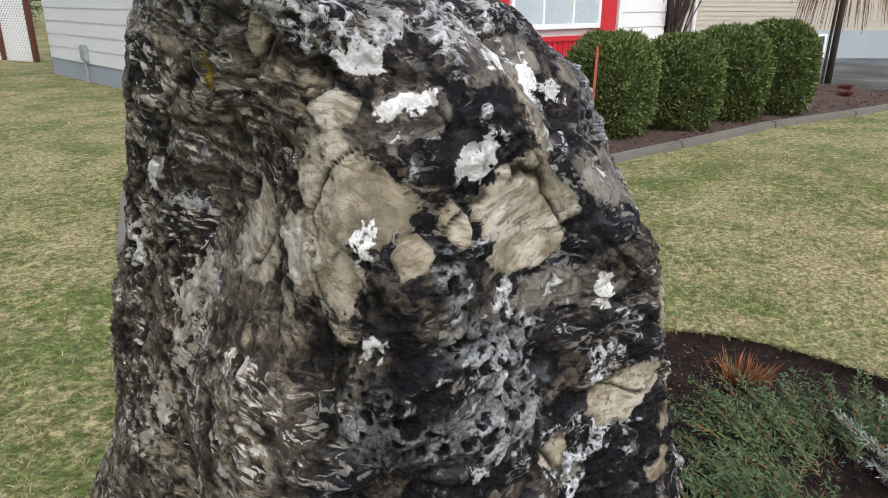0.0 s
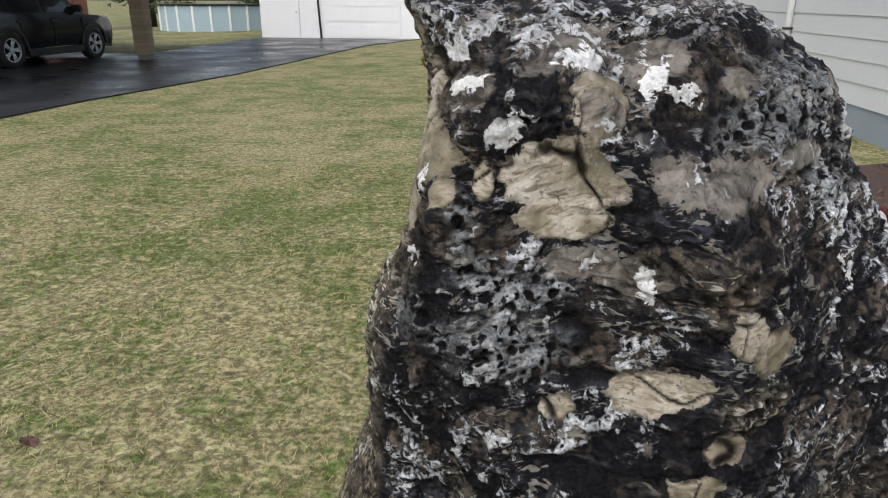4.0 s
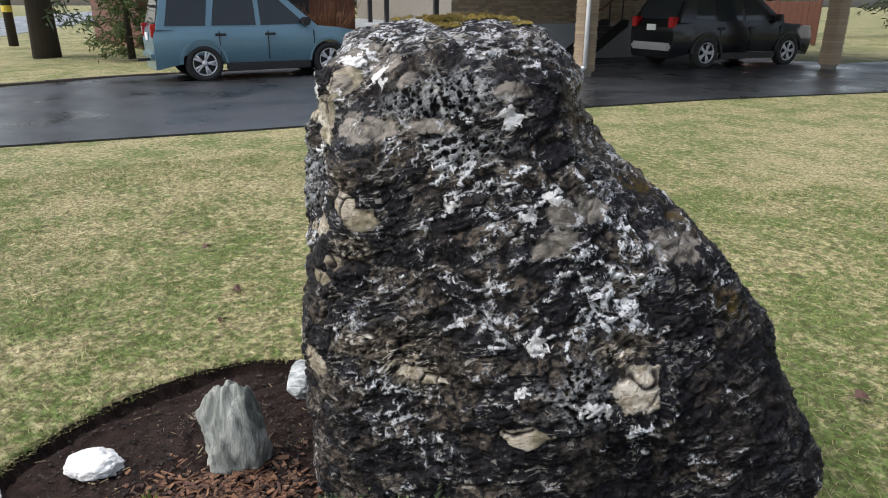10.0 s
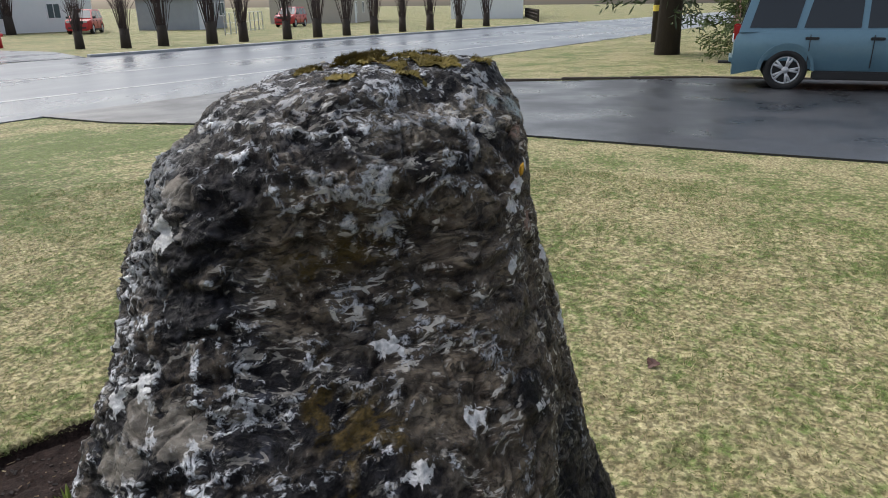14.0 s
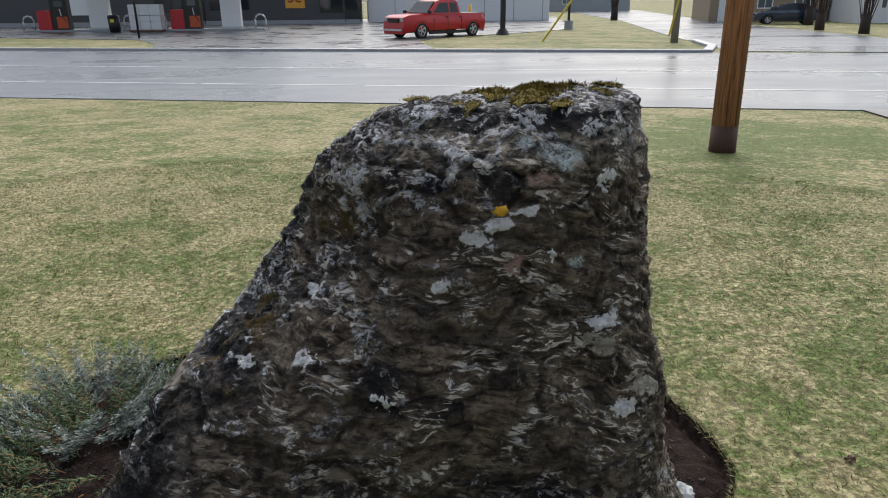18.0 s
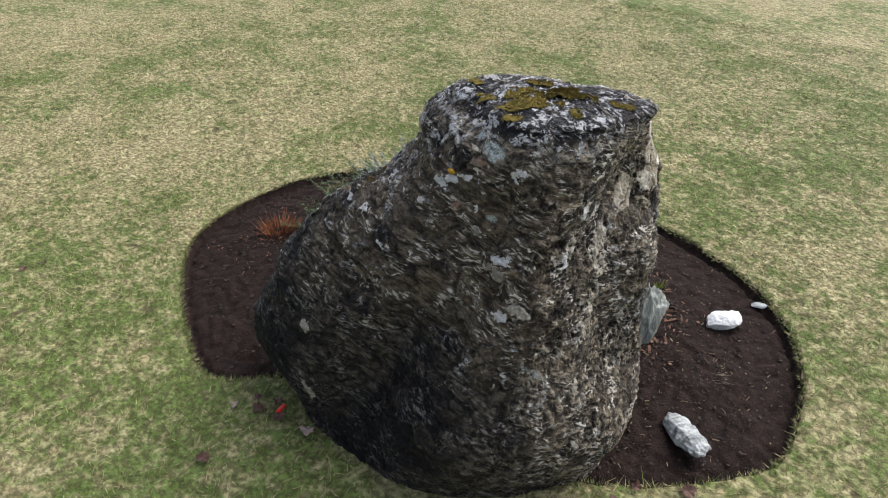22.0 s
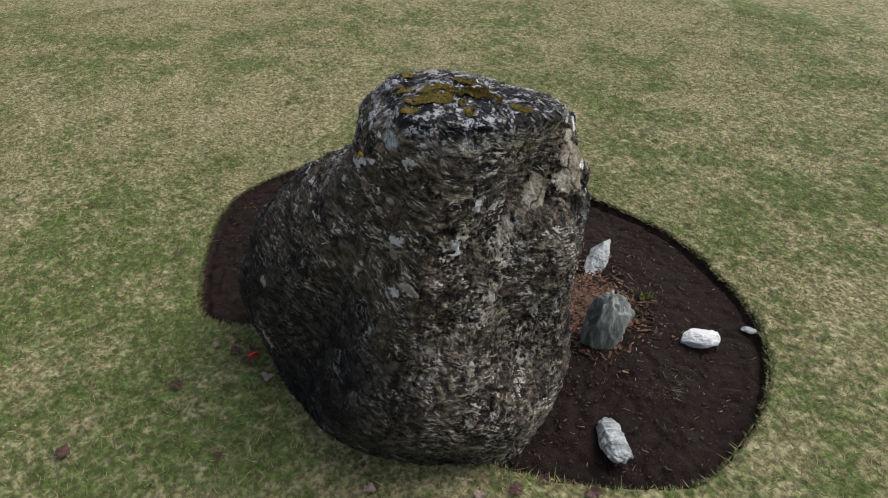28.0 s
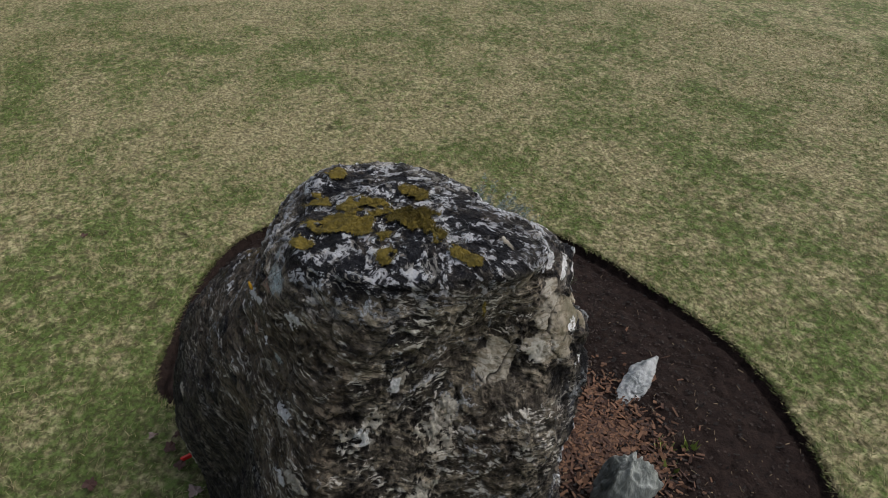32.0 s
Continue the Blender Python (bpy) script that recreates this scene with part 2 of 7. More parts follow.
BED = smooth_loop([(-1.57, -0.62), (-1.60, -1.00), (-1.46, -1.42), (-1.20, -1.72), (-0.85, -1.90), (-0.42, -2.00), (0.10, -1.94), (0.70, -1.78), (1.25, -1.42), (1.55, -0.95),
                   (1.60, -0.50), (1.50, -0.10), (1.22, 0.16), (0.85, 0.37), (0.48, 0.48), (0.15, 0.20), (-0.50, 0.02), (-1.10, -0.15)])


def inside(poly, x, y):
    """Signed distance to a closed outline: positive inside."""
    d = np.full(x.shape, 1e9)
    odd = np.zeros(x.shape, bool)
    for (x0, y0), (x1, y1) in zip(poly, np.roll(poly, -1, 0)):
        ex, ey = x1 - x0, y1 - y0
        t = np.clip(((x - x0) * ex + (y - y0) * ey) / (ex * ex + ey * ey + 1e-12), 0, 1)
        d = np.minimum(d, np.hypot(x - x0 - t * ex, y - y0 - t * ey))
        if y0 != y1:
            cross = ((y0 > y) != (y1 > y)) & (x < (x1 - x0) * (y - y0) / (y1 - y0) + x0)
            odd ^= cross
    return np.where(odd, d, -d)


def level(x, y):
    """The ground's height: the lawn falls a little towards the road."""
    x, y = np.asarray(x, float), np.asarray(y, float)
    return -0.30 * step(4.0, 13.0, -y - 0.26 * x) - 0.10 * np.clip((-x - 7.0) / 8.0, 0, 1) * (1 - step(4.0, 13.0, -y - 0.26 * x))


def sheet(name, outline, material, lift, label, category, step_m=0.0):
    """A flat paved area laid on the ground, with a thickness."""
    bm = bmesh.new()
    top = [bm.verts.new((x, y, float(level(x, y)) + lift)) for x, y in outline]
    f = bm.faces.new(top)
    if f.normal.z < 0:
        f.normal_flip()
    bmesh.ops.triangulate(bm, faces=[f])
    ext = bmesh.ops.extrude_face_region(bm, geom=list(bm.faces))
    bmesh.ops.translate(bm, verts=[g for g in ext["geom"] if isinstance(g, bmesh.types.BMVert)], vec=(0, 0, -0.12))
    return tagged(part(name, bm, material), label, category, kind="structure")


# lawn: one sheet to the horizon, finer towards the boulder
def axis(c):
    near = np.arange(-2.6, 2.6, 0.016)
    far = [2.6]
    while far[-1] < 600:
        far.append(far[-1] * 1.09 + 0.02)
    far = np.array(far[1:])
    return np.concatenate([-far[::-1], near, far]) + c


gx, gy = axis(0.0), axis(-0.7)
GX, GY = np.meshgrid(gx, gy)
px, py = GX.ravel(), GY.ravel()
P3 = np.stack([px, py, 0 * px], -1)
near_mask = (np.abs(px) < 3.2) & (np.abs(py + 0.7) < 3.2)
bed_d = np.full(px.shape, -1.0)
bed_d[near_mask] = inside(BED, px[near_mask], py[near_mask])
pz = level(px, py) + (1 - step(5.2, 6.2, np.hypot(px, py + 0.75))) * np.where(np.hypot(px, py) < 60, 0.025 * fbm(P3 * 0.6, 3, 5) + 0.008 * fbm(P3 * 9, 2, 6), 0)
pz = pz - 0.11 * step(-0.018, -0.002, bed_d + 0.006 * vnoise(P3 * 20, 9))
nx, ny = len(gx), len(gy)
idx = np.arange(nx * ny).reshape(ny, nx)
gfaces = np.stack([idx[:-1, :-1], idx[:-1, 1:], idx[1:, 1:], idx[1:, :-1]], -1).reshape(-1, 4)
# ---- lawn ----
def lawn_mat(name, blade=False):
    """Short spring grass: straw with green patches."""
    m = bpy.data.materials.new(name)
    m.use_nodes = True
    n, l = m.node_tree.nodes, m.node_tree.links
    p = n["Principled BSDF"]
    p.inputs["Roughness"].default_value = 0.75
    p.inputs["Specular IOR Level"].default_value = 0.15
    geo = n.new("ShaderNodeNewGeometry")

    def noise(scale, detail=4.0):
        q = n.new("ShaderNodeTexNoise")
        q.inputs["Scale"].default_value, q.inputs["Detail"].default_value = scale, detail
        l.new(geo.outputs["Position"], q.inputs["Vector"])
        return q.outputs["Fac"]

    def ramp(src, lo, hi, a=0.0, b=1.0):
        q = n.new("ShaderNodeMapRange")
        for k, v in (("From Min", lo), ("From Max", hi), ("To Min", a), ("To Max", b)):
            q.inputs[k].default_value = v
        l.new(src, q.inputs["Value"])
        return q.outputs[0]

    def mix(fac, a, b):
        q = n.new("ShaderNodeMix")
        q.data_type = 'RGBA'
        for k, v in ((6, a), (7, b)):
            if isinstance(v, tuple):
                q.inputs[k].default_value = (*v, 1)
            else:
                l.new(v, q.inputs[k])
        l.new(fac, q.inputs[0])
        return q.outputs[2]

    big, mid, small = noise(0.5, 3), noise(2.4, 5), noise(14 if not blade else 40, 5)
    green = mix(ramp(small, 0.35, 0.65), (0.078, 0.116, 0.026), (0.158, 0.212, 0.064))
    straw = mix(ramp(small, 0.3, 0.7), (0.275, 0.232, 0.122), (0.485, 0.436, 0.250))
    add = n.new("ShaderNodeMath")
    add.operation = 'MULTIPLY_ADD'
    add.inputs[1].default_value = 0.55
    l.new(mid, add.inputs[0])
    half = n.new("ShaderNodeMath")
    half.operation = 'MULTIPLY'
    half.inputs[1].default_value = 0.45
    l.new(big, half.inputs[0])
    l.new(half.outputs[0], add.inputs[2])
    tuft = n.new("ShaderNodeMath")
    tuft.operation = 'MULTIPLY_ADD'
    tuft.inputs[1].default_value = 0.42
    l.new(noise(17, 7), tuft.inputs[0])
    keep_f = n.new("ShaderNodeMath")
    keep_f.operation = 'MULTIPLY'
    keep_f.inputs[1].default_value = 0.58
    l.new(add.outputs[0], keep_f.inputs[0])
    l.new(keep_f.outputs[0], tuft.inputs[2])
    fac = tuft.outputs[0]
    near_pole = n.new("ShaderNodeVectorMath")
    near_pole.operation = 'DISTANCE'
    near_pole.inputs[1].default_value = (-5.2, -7.4, -0.1)
    l.new(geo.outputs["Position"], near_pole.inputs[0])
    lush = n.new("ShaderNodeMath")
    lush.operation = 'SUBTRACT'
    l.new(fac, lush.inputs[0])
    l.new(ramp(near_pole.outputs["Value"], 0.6, 3.4, 0.11, 0.0), lush.inputs[1])
    # greener and darker towards a spot north of the boulder
    north_spot = n.new("ShaderNodeVectorMath")
    north_spot.operation = 'DISTANCE'
    north_spot.inputs[1].default_value = (0.5, 1.3, 0.0)
    l.new(geo.outputs["Position"], north_spot.inputs[0])
    north_green = n.new("ShaderNodeMath")
    north_green.operation = 'SUBTRACT'
    l.new(lush.outputs[0], north_green.inputs[0])
    l.new(ramp(north_spot.outputs["Value"], 0.4, 2.6, 0.035, 0.0), north_green.inputs[1])
    fac = north_green.outputs[0]
    if blade:
        r = n.new("ShaderNodeMath")
        r.operation = 'MULTIPLY_ADD'
        r.inputs[1].default_value = 0.52
        l.new(geo.outputs["Random Per Island"], r.inputs[0])
        s = n.new("ShaderNodeMath")
        s.operation = 'SUBTRACT'
        s.inputs[1].default_value = 0.26
        l.new(fac, s.inputs[0])
        l.new(s.outputs[0], r.inputs[2])
        fac = r.outputs[0]
    col = mix(ramp(fac, 0.435, 0.545), green, straw)
    col = mix(ramp(noise(7.5, 3), 0.66, 0.72, 0.0, 0.7), col, (0.075, 0.062, 0.035))
    if not blade:
        thatch = noise(42, 7)
        col = mix(ramp(thatch, 0.58, 0.42, 0.0, 0.65), col, (0.055, 0.045, 0.022))
        b = n.new("ShaderNodeBump")
        b.inputs["Distance"].default_value = 0.02
        l.new(noise(45, 6), b.inputs["Height"])
        l.new(b.outputs[0], p.inputs["Normal"])
    l.new(col, p.inputs["Base Color"])
    return m


M_lawn = lawn_mat("lawn_turf")
M_blade = lawn_mat("grass_blades", True)
ground = obj_from("ground", np.stack([px, py, pz], -1), gfaces, M_lawn, True)
tagged(ground, "patchy straw-and-green spring lawn sloping to the road", "lawn", kind="structure")

# paved areas
def road_near(x):
    return -11.4 - 0.26 * (x + 4.45)


def road_far(x):
    return -25.6 - 0.26 * (x + 4.75)


sheet("road", [(x, road_near(x)) for x in (-260, -60, -25, -13.6, -9.0, -4, 2, 8, 60, 260)] + [(x, road_far(x)) for x in (260, 60, 20, 5, -5, -13, -20, -40, -80, -260)],
      M_road, 0.02, "wet grey asphalt road with worn white lines", "road")
sheet("side_street", [(-13.4, -24.2), (-14.6, -27.5), (-15.2, -32), (-17, -40), (-22, -60), (-30, -110), (-42, -110), (-32, -70), (-26.5, -45), (-24.8, -32), (-24.0, -25.5), (-21.5, -21.4)],
      M_road, 0.024, "wet side street joining the road", "road")
sheet("forecourt", [(-13.5, -45), (-9, -40.5), (-3.7, -36.2), (-2.5, -33.0), (-3, -26.5), (9, -29.3), (10, -34), (12, -38), (22, -43), (32, -46), (40, -75), (-20, -75)],
      M_lot, 0.022, "wet asphalt forecourt of the fuel station", "forecourt")
sheet("driveway", [(-9.0, -10.35), (-8.5, -8.3), (-8.15, -5.0), (-7.9, -2.0), (-7.35, 1.2), (-7.0, 4.0), (-6.2, 8.6), (-5.1, 12.5), (-3.6, 21.5), (-2.0, 25.6), (-8.5, 26.6), (-9.2, 18.0), (-14.2, 19.0), (-15.5, 9.6), (-16.4, 5.0), (-16.2, 1.0), (-14.9, -3.5), (-14.0, -6.4), (-14.6, -8.6)],
      M_asphalt, 0.024, "wet black asphalt driveway beside the lawn", "driveway")
sheet("neighbour_driveway", [(12.6, 1.6), (13.4, 2.8), (17.0, 5.2), (24, 9), (26, 3), (20, -1), (14, -6), (9, -12), (13, -14)], M_asphalt, 0.02, "neighbour's wet asphalt driveway", "driveway")
for k, (off, dash) in enumerate(((2.9, 0), (7.2, 0))):
    bm = bmesh.new()
    for i in range(-24, 16):
        x = i * 4.0
        a, b = (x, road_near(x) - off), (x + 3.94, road_near(x + 3.94) - off)
        box(bm, -1.98, 1.98, -0.06, 0.06, -0.01, 0.004)
        bm.verts.ensure_lookup_table()
        m = Matrix.Translation(((a[0] + b[0]) / 2, (a[1] + b[1]) / 2, float(level((a[0] + b[0]) / 2, (a[1] + b[1]) / 2)) + 0.023)) @ Matrix.Rotation(math.atan2(b[1] - a[1], b[0] - a[0]), 4, 'Z')
        bmesh.ops.transform(bm, matrix=m, verts=bm.verts[-8:])
    tagged(part("road_line", bm, M_line), "worn white painted line along the road", "road marking", kind="structure")

# ---- the boulder ----
ROCK_Z = (0.0, 0.3, 0.6, 0.9, 1.15, 1.32, 1.42)
ROCK_R = np.array([
    [0.74, 0.73, 0.67, 0.57, 0.55, 0.55, 0.59, 0.67, 0.66, 0.63, 0.61, 0.52, 0.56, 0.66],
    [0.69, 0.96, 0.77, 0.49, 0.58, 0.65, 0.66, 0.68, 0.66, 0.61, 0.59, 0.55, 0.53, 0.62],
    [0.73, 0.87, 0.70, 0.44, 0.48, 0.56, 0.53, 0.46, 0.55, 0.51, 0.57, 0.54, 0.51, 0.62],
    [0.62, 0.73, 0.57, 0.44, 0.41, 0.46, 0.38, 0.37, 0.48, 0.50, 0.46, 0.50, 0.47, 0.54],
    [0.51, 0.42, 0.42, 0.39, 0.36, 0.37, 0.29, 0.24, 0.29, 0.44, 0.38, 0.45, 0.42, 0.46],
    [0.46, 0.43, 0.37, 0.35, 0.34, 0.31, 0.27, 0.24, 0.25, 0.33, 0.38, 0.29, 0.35, 0.40],
    [0.35, 0.35, 0.27, 0.28, 0.29, 0.26, 0.24, 0.23, 0.27, 0.28, 0.25, 0.20, 0.25, 0.30]])
# lumps and hollows on that form: angle, height, depth
LUMPS = ((0.22, 0.71, -0.025), (0.67, 0.71, 0.046), (0.90, 0.71, -0.038), (0.00, 0.60, 0.022), (4.71, 0.82, 0.017), (4.71, 1.04, -0.016), (5.16, 0.82, -0.019), (0.45, 0.49, -0.014), (2.47, 0.49, 0.022), (0.90, 0.82, -0.016), (2.47, 1.04, -0.008), (2.47, 0.82, 0.018), (2.47, 0.71, -0.014), (2.69, 1.37, -0.008), (0.22, 0.60, -0.020), (0.67, 0.60, 0.019), (1.12, 0.93, 0.014), (1.35, 1.04, -0.024), (0.90, 0.49, -0.011), (6.06, 1.04, 0.011), (5.83, 1.15, -0.020))


def spline(t, n, wrap):
    """Weights of a smooth curve through n knots, for each t."""
    t = np.asarray(t, float)
    i = np.floor(t).astype(int)
    u = t - i
    w = np.zeros((len(t), n))
    for k, c in zip((-1, 0, 1, 2), (-.5 * u + u * u - .5 * u ** 3, 1 - 2.5 * u * u + 1.5 * u ** 3, .5 * u + 2 * u * u - 1.5 * u ** 3, -.5 * u * u + .5 * u ** 3)):
        j = (i + k) % n if wrap else np.clip(i + k, 0, n - 1)
        np.add.at(w, (np.arange(len(t)), j), c)
    return w


def rock_form(th, z):
    """The boulder's plain form: rows of heights by columns of angles, with its lumps."""
    wt = spline(np.asarray(th) / (2 * math.pi) * 14, 14, True)
    zz = np.maximum(z, 0)
    wz = spline(np.interp(zz, ROCK_Z, range(7)), 7, False)
    r = wz @ ROCK_R @ wt.T
    for a, h, deep in LUMPS:
        d = (th - a + math.pi) % (2 * math.pi) - math.pi
        r = r + deep * np.exp(-(d / 0.21)[None, :] ** 2 - ((z - h) / 0.105)[:, None] ** 2)
    cx, cy = -.40 - .34 * zz / 1.5, -.18 - .09 * zz / 1.5
    x, y = cx[:, None] + r * np.cos(th), cy[:, None] + r * np.sin(th)
    return np.stack([x, y, np.repeat(np.asarray(z, float)[:, None], len(th), 1)], -1)


def tilt_top(p):
    k = (np.clip(p[..., 2], 0, None) / 1.5) ** 2
    p[..., 2] += k * (-0.045 * (p[..., 0] + .72) + 0.112 * (p[..., 1] + .27))
    return p


ROCK_N = 980
ang = np.linspace(0, 2 * math.pi, ROCK_N, endpoint=False)
zrow = np.linspace(-0.15, 1.42, 440)
body = rock_form(ang, zrow)
rim = body[-1]
mid = rim.mean(0)
cap = []
for q in np.linspace(0.975, 0.0, 60):
    ring = mid + (rim - mid) * q
    ring[:, 2] = 1.42 + 0.023 * (1 - q ** 2.5)
    cap.append(ring)
V = tilt_top(np.concatenate([body, np.array(cap)])).reshape(-1, 3)
rows_n = len(V) // ROCK_N
ri = np.arange(rows_n * ROCK_N).reshape(rows_n, ROCK_N)
rnext = np.roll(ri, -1, 1)
RF = np.stack([ri[:-1], rnext[:-1], rnext[1:], ri[1:]], -1).reshape(-1, 4)
# soften the rim between side and top
grid = V.reshape(rows_n, ROCK_N, 3).copy()
for _ in range(16):
    s = grid.copy()
    s[1:-1] = 0.5 * grid[1:-1] + 0.25 * (grid[:-2] + grid[2:])
    wgt = np.exp(-((np.arange(rows_n) - 440) / 16.0) ** 2)[:, None, None]
    grid = grid * (1 - wgt) + s * wgt
V = grid.reshape(-1, 3)
# outward directions
du = np.roll(grid, -2, 1) - np.roll(grid, 2, 1)
dv = np.gradient(grid, axis=0)
nrm = np.cross(du, dv)
nrm[-4:] = (0, 0, 1)
nrm /= np.linalg.norm(nrm, axis=-1, keepdims=True) + 1e-9
NR = nrm.reshape(-1, 3)

# relief: bent layers, broken fragments set in a pitted crust; marks as place, half width, half height and turn in degrees
def patches(rows, soft=0.18, seed=0, sharp=False, ragged=0.42, grow=0.0):
    """A mask of irregular patches on the boulder, and a number of its own for each patch."""
    out, num = np.zeros(len(V)), np.zeros(len(V))
    for row, (x, y, z, hw, hh, turn) in enumerate(rows):
        hw, hh = hw + grow, hh + grow
        d = V - np.array((x, y, z))
        near = np.where((d ** 2).sum(1) < (1.9 * max(hw, hh) + 0.05) ** 2)[0]
        if not len(near):
            continue
        nn = NR[near[(d[near] ** 2).sum(1).argmin()]]
        u = np.cross((0, 0, 1.0), nn) if nn[2] < 0.85 else np.array((-.82, -.57, 0.0))
        u /= np.linalg.norm(u) + 1e-6
        v = np.cross(nn, u)
        dn = d[near]
        ca, sa = math.cos(radians(turn)), math.sin(radians(turn))
        wob = (0.13 if sharp else ragged) * fbm(V[near] * (26 if sharp or ragged > 0.5 else 17), 3, seed + 5)
        pu, pv = ((dn @ u) * ca + (dn @ v) * sa) / hw, ((dn @ v) * ca - (dn @ u) * sa) / hh
        if sharp:
            rnd = random.Random(row * 7 + seed)
            first, sides = rnd.uniform(0, 1), rnd.choice((5, 6, 7))
            e = wob - 1.0 + np.abs((dn @ nn)) * 4
            for n in range(sides):
                a = (n + first + rnd.uniform(-.25, .25)) * 2 * math.pi / sides
                e = np.maximum(e, (math.cos(a) * pu + math.sin(a) * pv) / rnd.uniform(.78, 1.02) + wob)
        else:
            e = np.hypot(pu, pv) + wob
        m = 1 - step(1.0 - soft, 1.0 + soft * 0.4, e)
        num[near] = np.where(m > out[near], row, num[near])
        out[near] = np.maximum(out[near], m)
    return out, num


PLATES = ((-0.93, -0.52, 1.22, 0.084, 0.046, -25), (-0.95, -0.49, 1.15, 0.079, 0.045, -20), (-0.92, -0.36, 1.14, 0.048, 0.062, -12), (-0.92, -0.50, 1.30, 0.024, 0.013, 0), (-0.94, -0.41, 1.37, 0.010, 0.021, -15), (-0.75, -0.62, 1.19, 0.071, 0.048, -8), (-0.74, -0.62, 1.13, 0.066, 0.023, 0), (-0.91, -0.60, 1.16, 0.017, 0.017, 0), (-0.85, -0.61, 1.18, 0.012, 0.023, 10), (-0.60, -0.71, 0.91, 0.073, 0.030, 12), (-0.74, -0.68, 0.87, 0.022, 0.013, 0), (-0.49, -0.70, 0.99, 0.028, 0.028, 20), (-0.44, -0.68, 0.96, 0.048, 0.026, 8), (-0.51, -0.74, 0.83, 0.034, 0.017, 0), (-0.55, -0.76, 0.78, 0.040, 0.016, 5), (-0.77, -0.70, 0.60, 0.093, 0.057, -35), (-0.70, -0.76, 0.56, 0.053, 0.045, -30), (0.17, -0.26, 0.63, 0.067, 0.047, 25), (-0.55, -0.79, 0.53, 0.053, 0.041, 0), (-0.23, -0.62, 0.59, 0.062, 0.013, 0), (0.04, -0.49, 0.50, 0.057, 0.020, 10), (-0.69, -0.59, 1.29, 0.047, 0.052, -10))
SLABS = ((-0.88, -0.57, 1.30, 0.045, 0.031, 20), (-0.72, -0.53, 1.36, 0.115, 0.043, 20), (-0.59, -0.50, 1.34, 0.050, 0.035, 0), (-0.71, -0.63, 1.07, 0.061, 0.020, 10), (-0.58, -0.63, 1.19, 0.044, 0.034, 30), (-0.63, -0.51, 1.33, 0.043, 0.046, 0), (-0.50, -0.61, 1.18, 0.101, 0.038, 10), (-0.48, -0.51, 1.31, 0.030, 0.025, 0), (-0.37, -0.51, 1.20, 0.085, 0.018, 5), (-0.65, -0.66, 1.06, 0.059, 0.019, 0), (-0.69, -0.60, 1.28, 0.047, 0.029, -20), (-0.08, -0.31, 1.01, 0.042, 0.041, 0), (-0.06, -0.23, 1.01, 0.057, 0.035, 0), (-0.06, -0.35, 0.94, 0.076, 0.029, 18), (0.05, -0.04, 0.92, 0.082, 0.062, -12), (-0.25, -0.34, 1.29, 0.053, 0.024, 0))
WHITES = ((-0.82, -0.62, 1.25, 0.034, 0.011, 22), (-0.89, -0.51, 1.35, 0.019, 0.010, 0), (-0.87, -0.56, 1.31, 0.037, 0.006, 20), (-0.71, -0.54, 1.34, 0.033, 0.023, 20), (-0.61, -0.53, 1.31, 0.010, 0.044, -25), (-0.63, -0.68, 1.05, 0.011, 0.026, 15), (-0.94, -0.56, 1.17, 0.009, 0.023, -10), (-0.95, -0.58, 1.06, 0.011, 0.009, 0), (-0.92, -0.10, 1.17, 0.017, 0.028, 0), (-0.92, -0.02, 1.04, 0.023, 0.028, 0), (-0.72, -0.55, 1.34, 0.048, 0.016, 15), (-0.56, -0.54, 1.29, 0.019, 0.020, 0), (-0.27, -0.52, 1.02, 0.025, 0.023, 0), (-0.11, -0.33, 1.04, 0.032, 0.022, 0), (-0.11, -0.38, 1.00, 0.015, 0.031, 10), (0.01, -0.43, 0.72, 0.032, 0.023, 0), (0.15, -0.34, 0.58, 0.077, 0.018, -15), (0.01, -0.49, 0.61, 0.035, 0.011, 10), (-0.23, -0.35, 1.23, 0.026, 0.020, 0), (-0.27, -0.52, 1.02, 0.021, 0.016, 0))
SPOTS = ((-0.79, 0.07, 1.32, 0.019, 0.015, 0), (-0.64, 0.11, 1.28, 0.042, 0.007, 5), (-0.58, 0.11, 1.25, 0.027, 0.009, 15), (-0.54, 0.11, 1.22, 0.029, 0.012, 0), (-0.68, 0.11, 1.19, 0.010, 0.017, 0), (-0.47, 0.12, 1.14, 0.011, 0.010, 0), (-0.23, -0.00, 1.09, 0.019, 0.018, 0), (-0.22, 0.13, 1.00, 0.028, 0.017, 0), (-0.36, 0.21, 0.95, 0.018, 0.024, 0), (-0.79, 0.12, 1.05, 0.033, 0.011, 15), (-0.11, 0.10, 0.98, 0.025, 0.014, 0), (-0.04, 0.17, 0.90, 0.020, 0.018, 0), (-0.82, 0.17, 0.88, 0.034, 0.011, 10), (-0.48, 0.18, 0.97, 0.015, 0.015, 30))
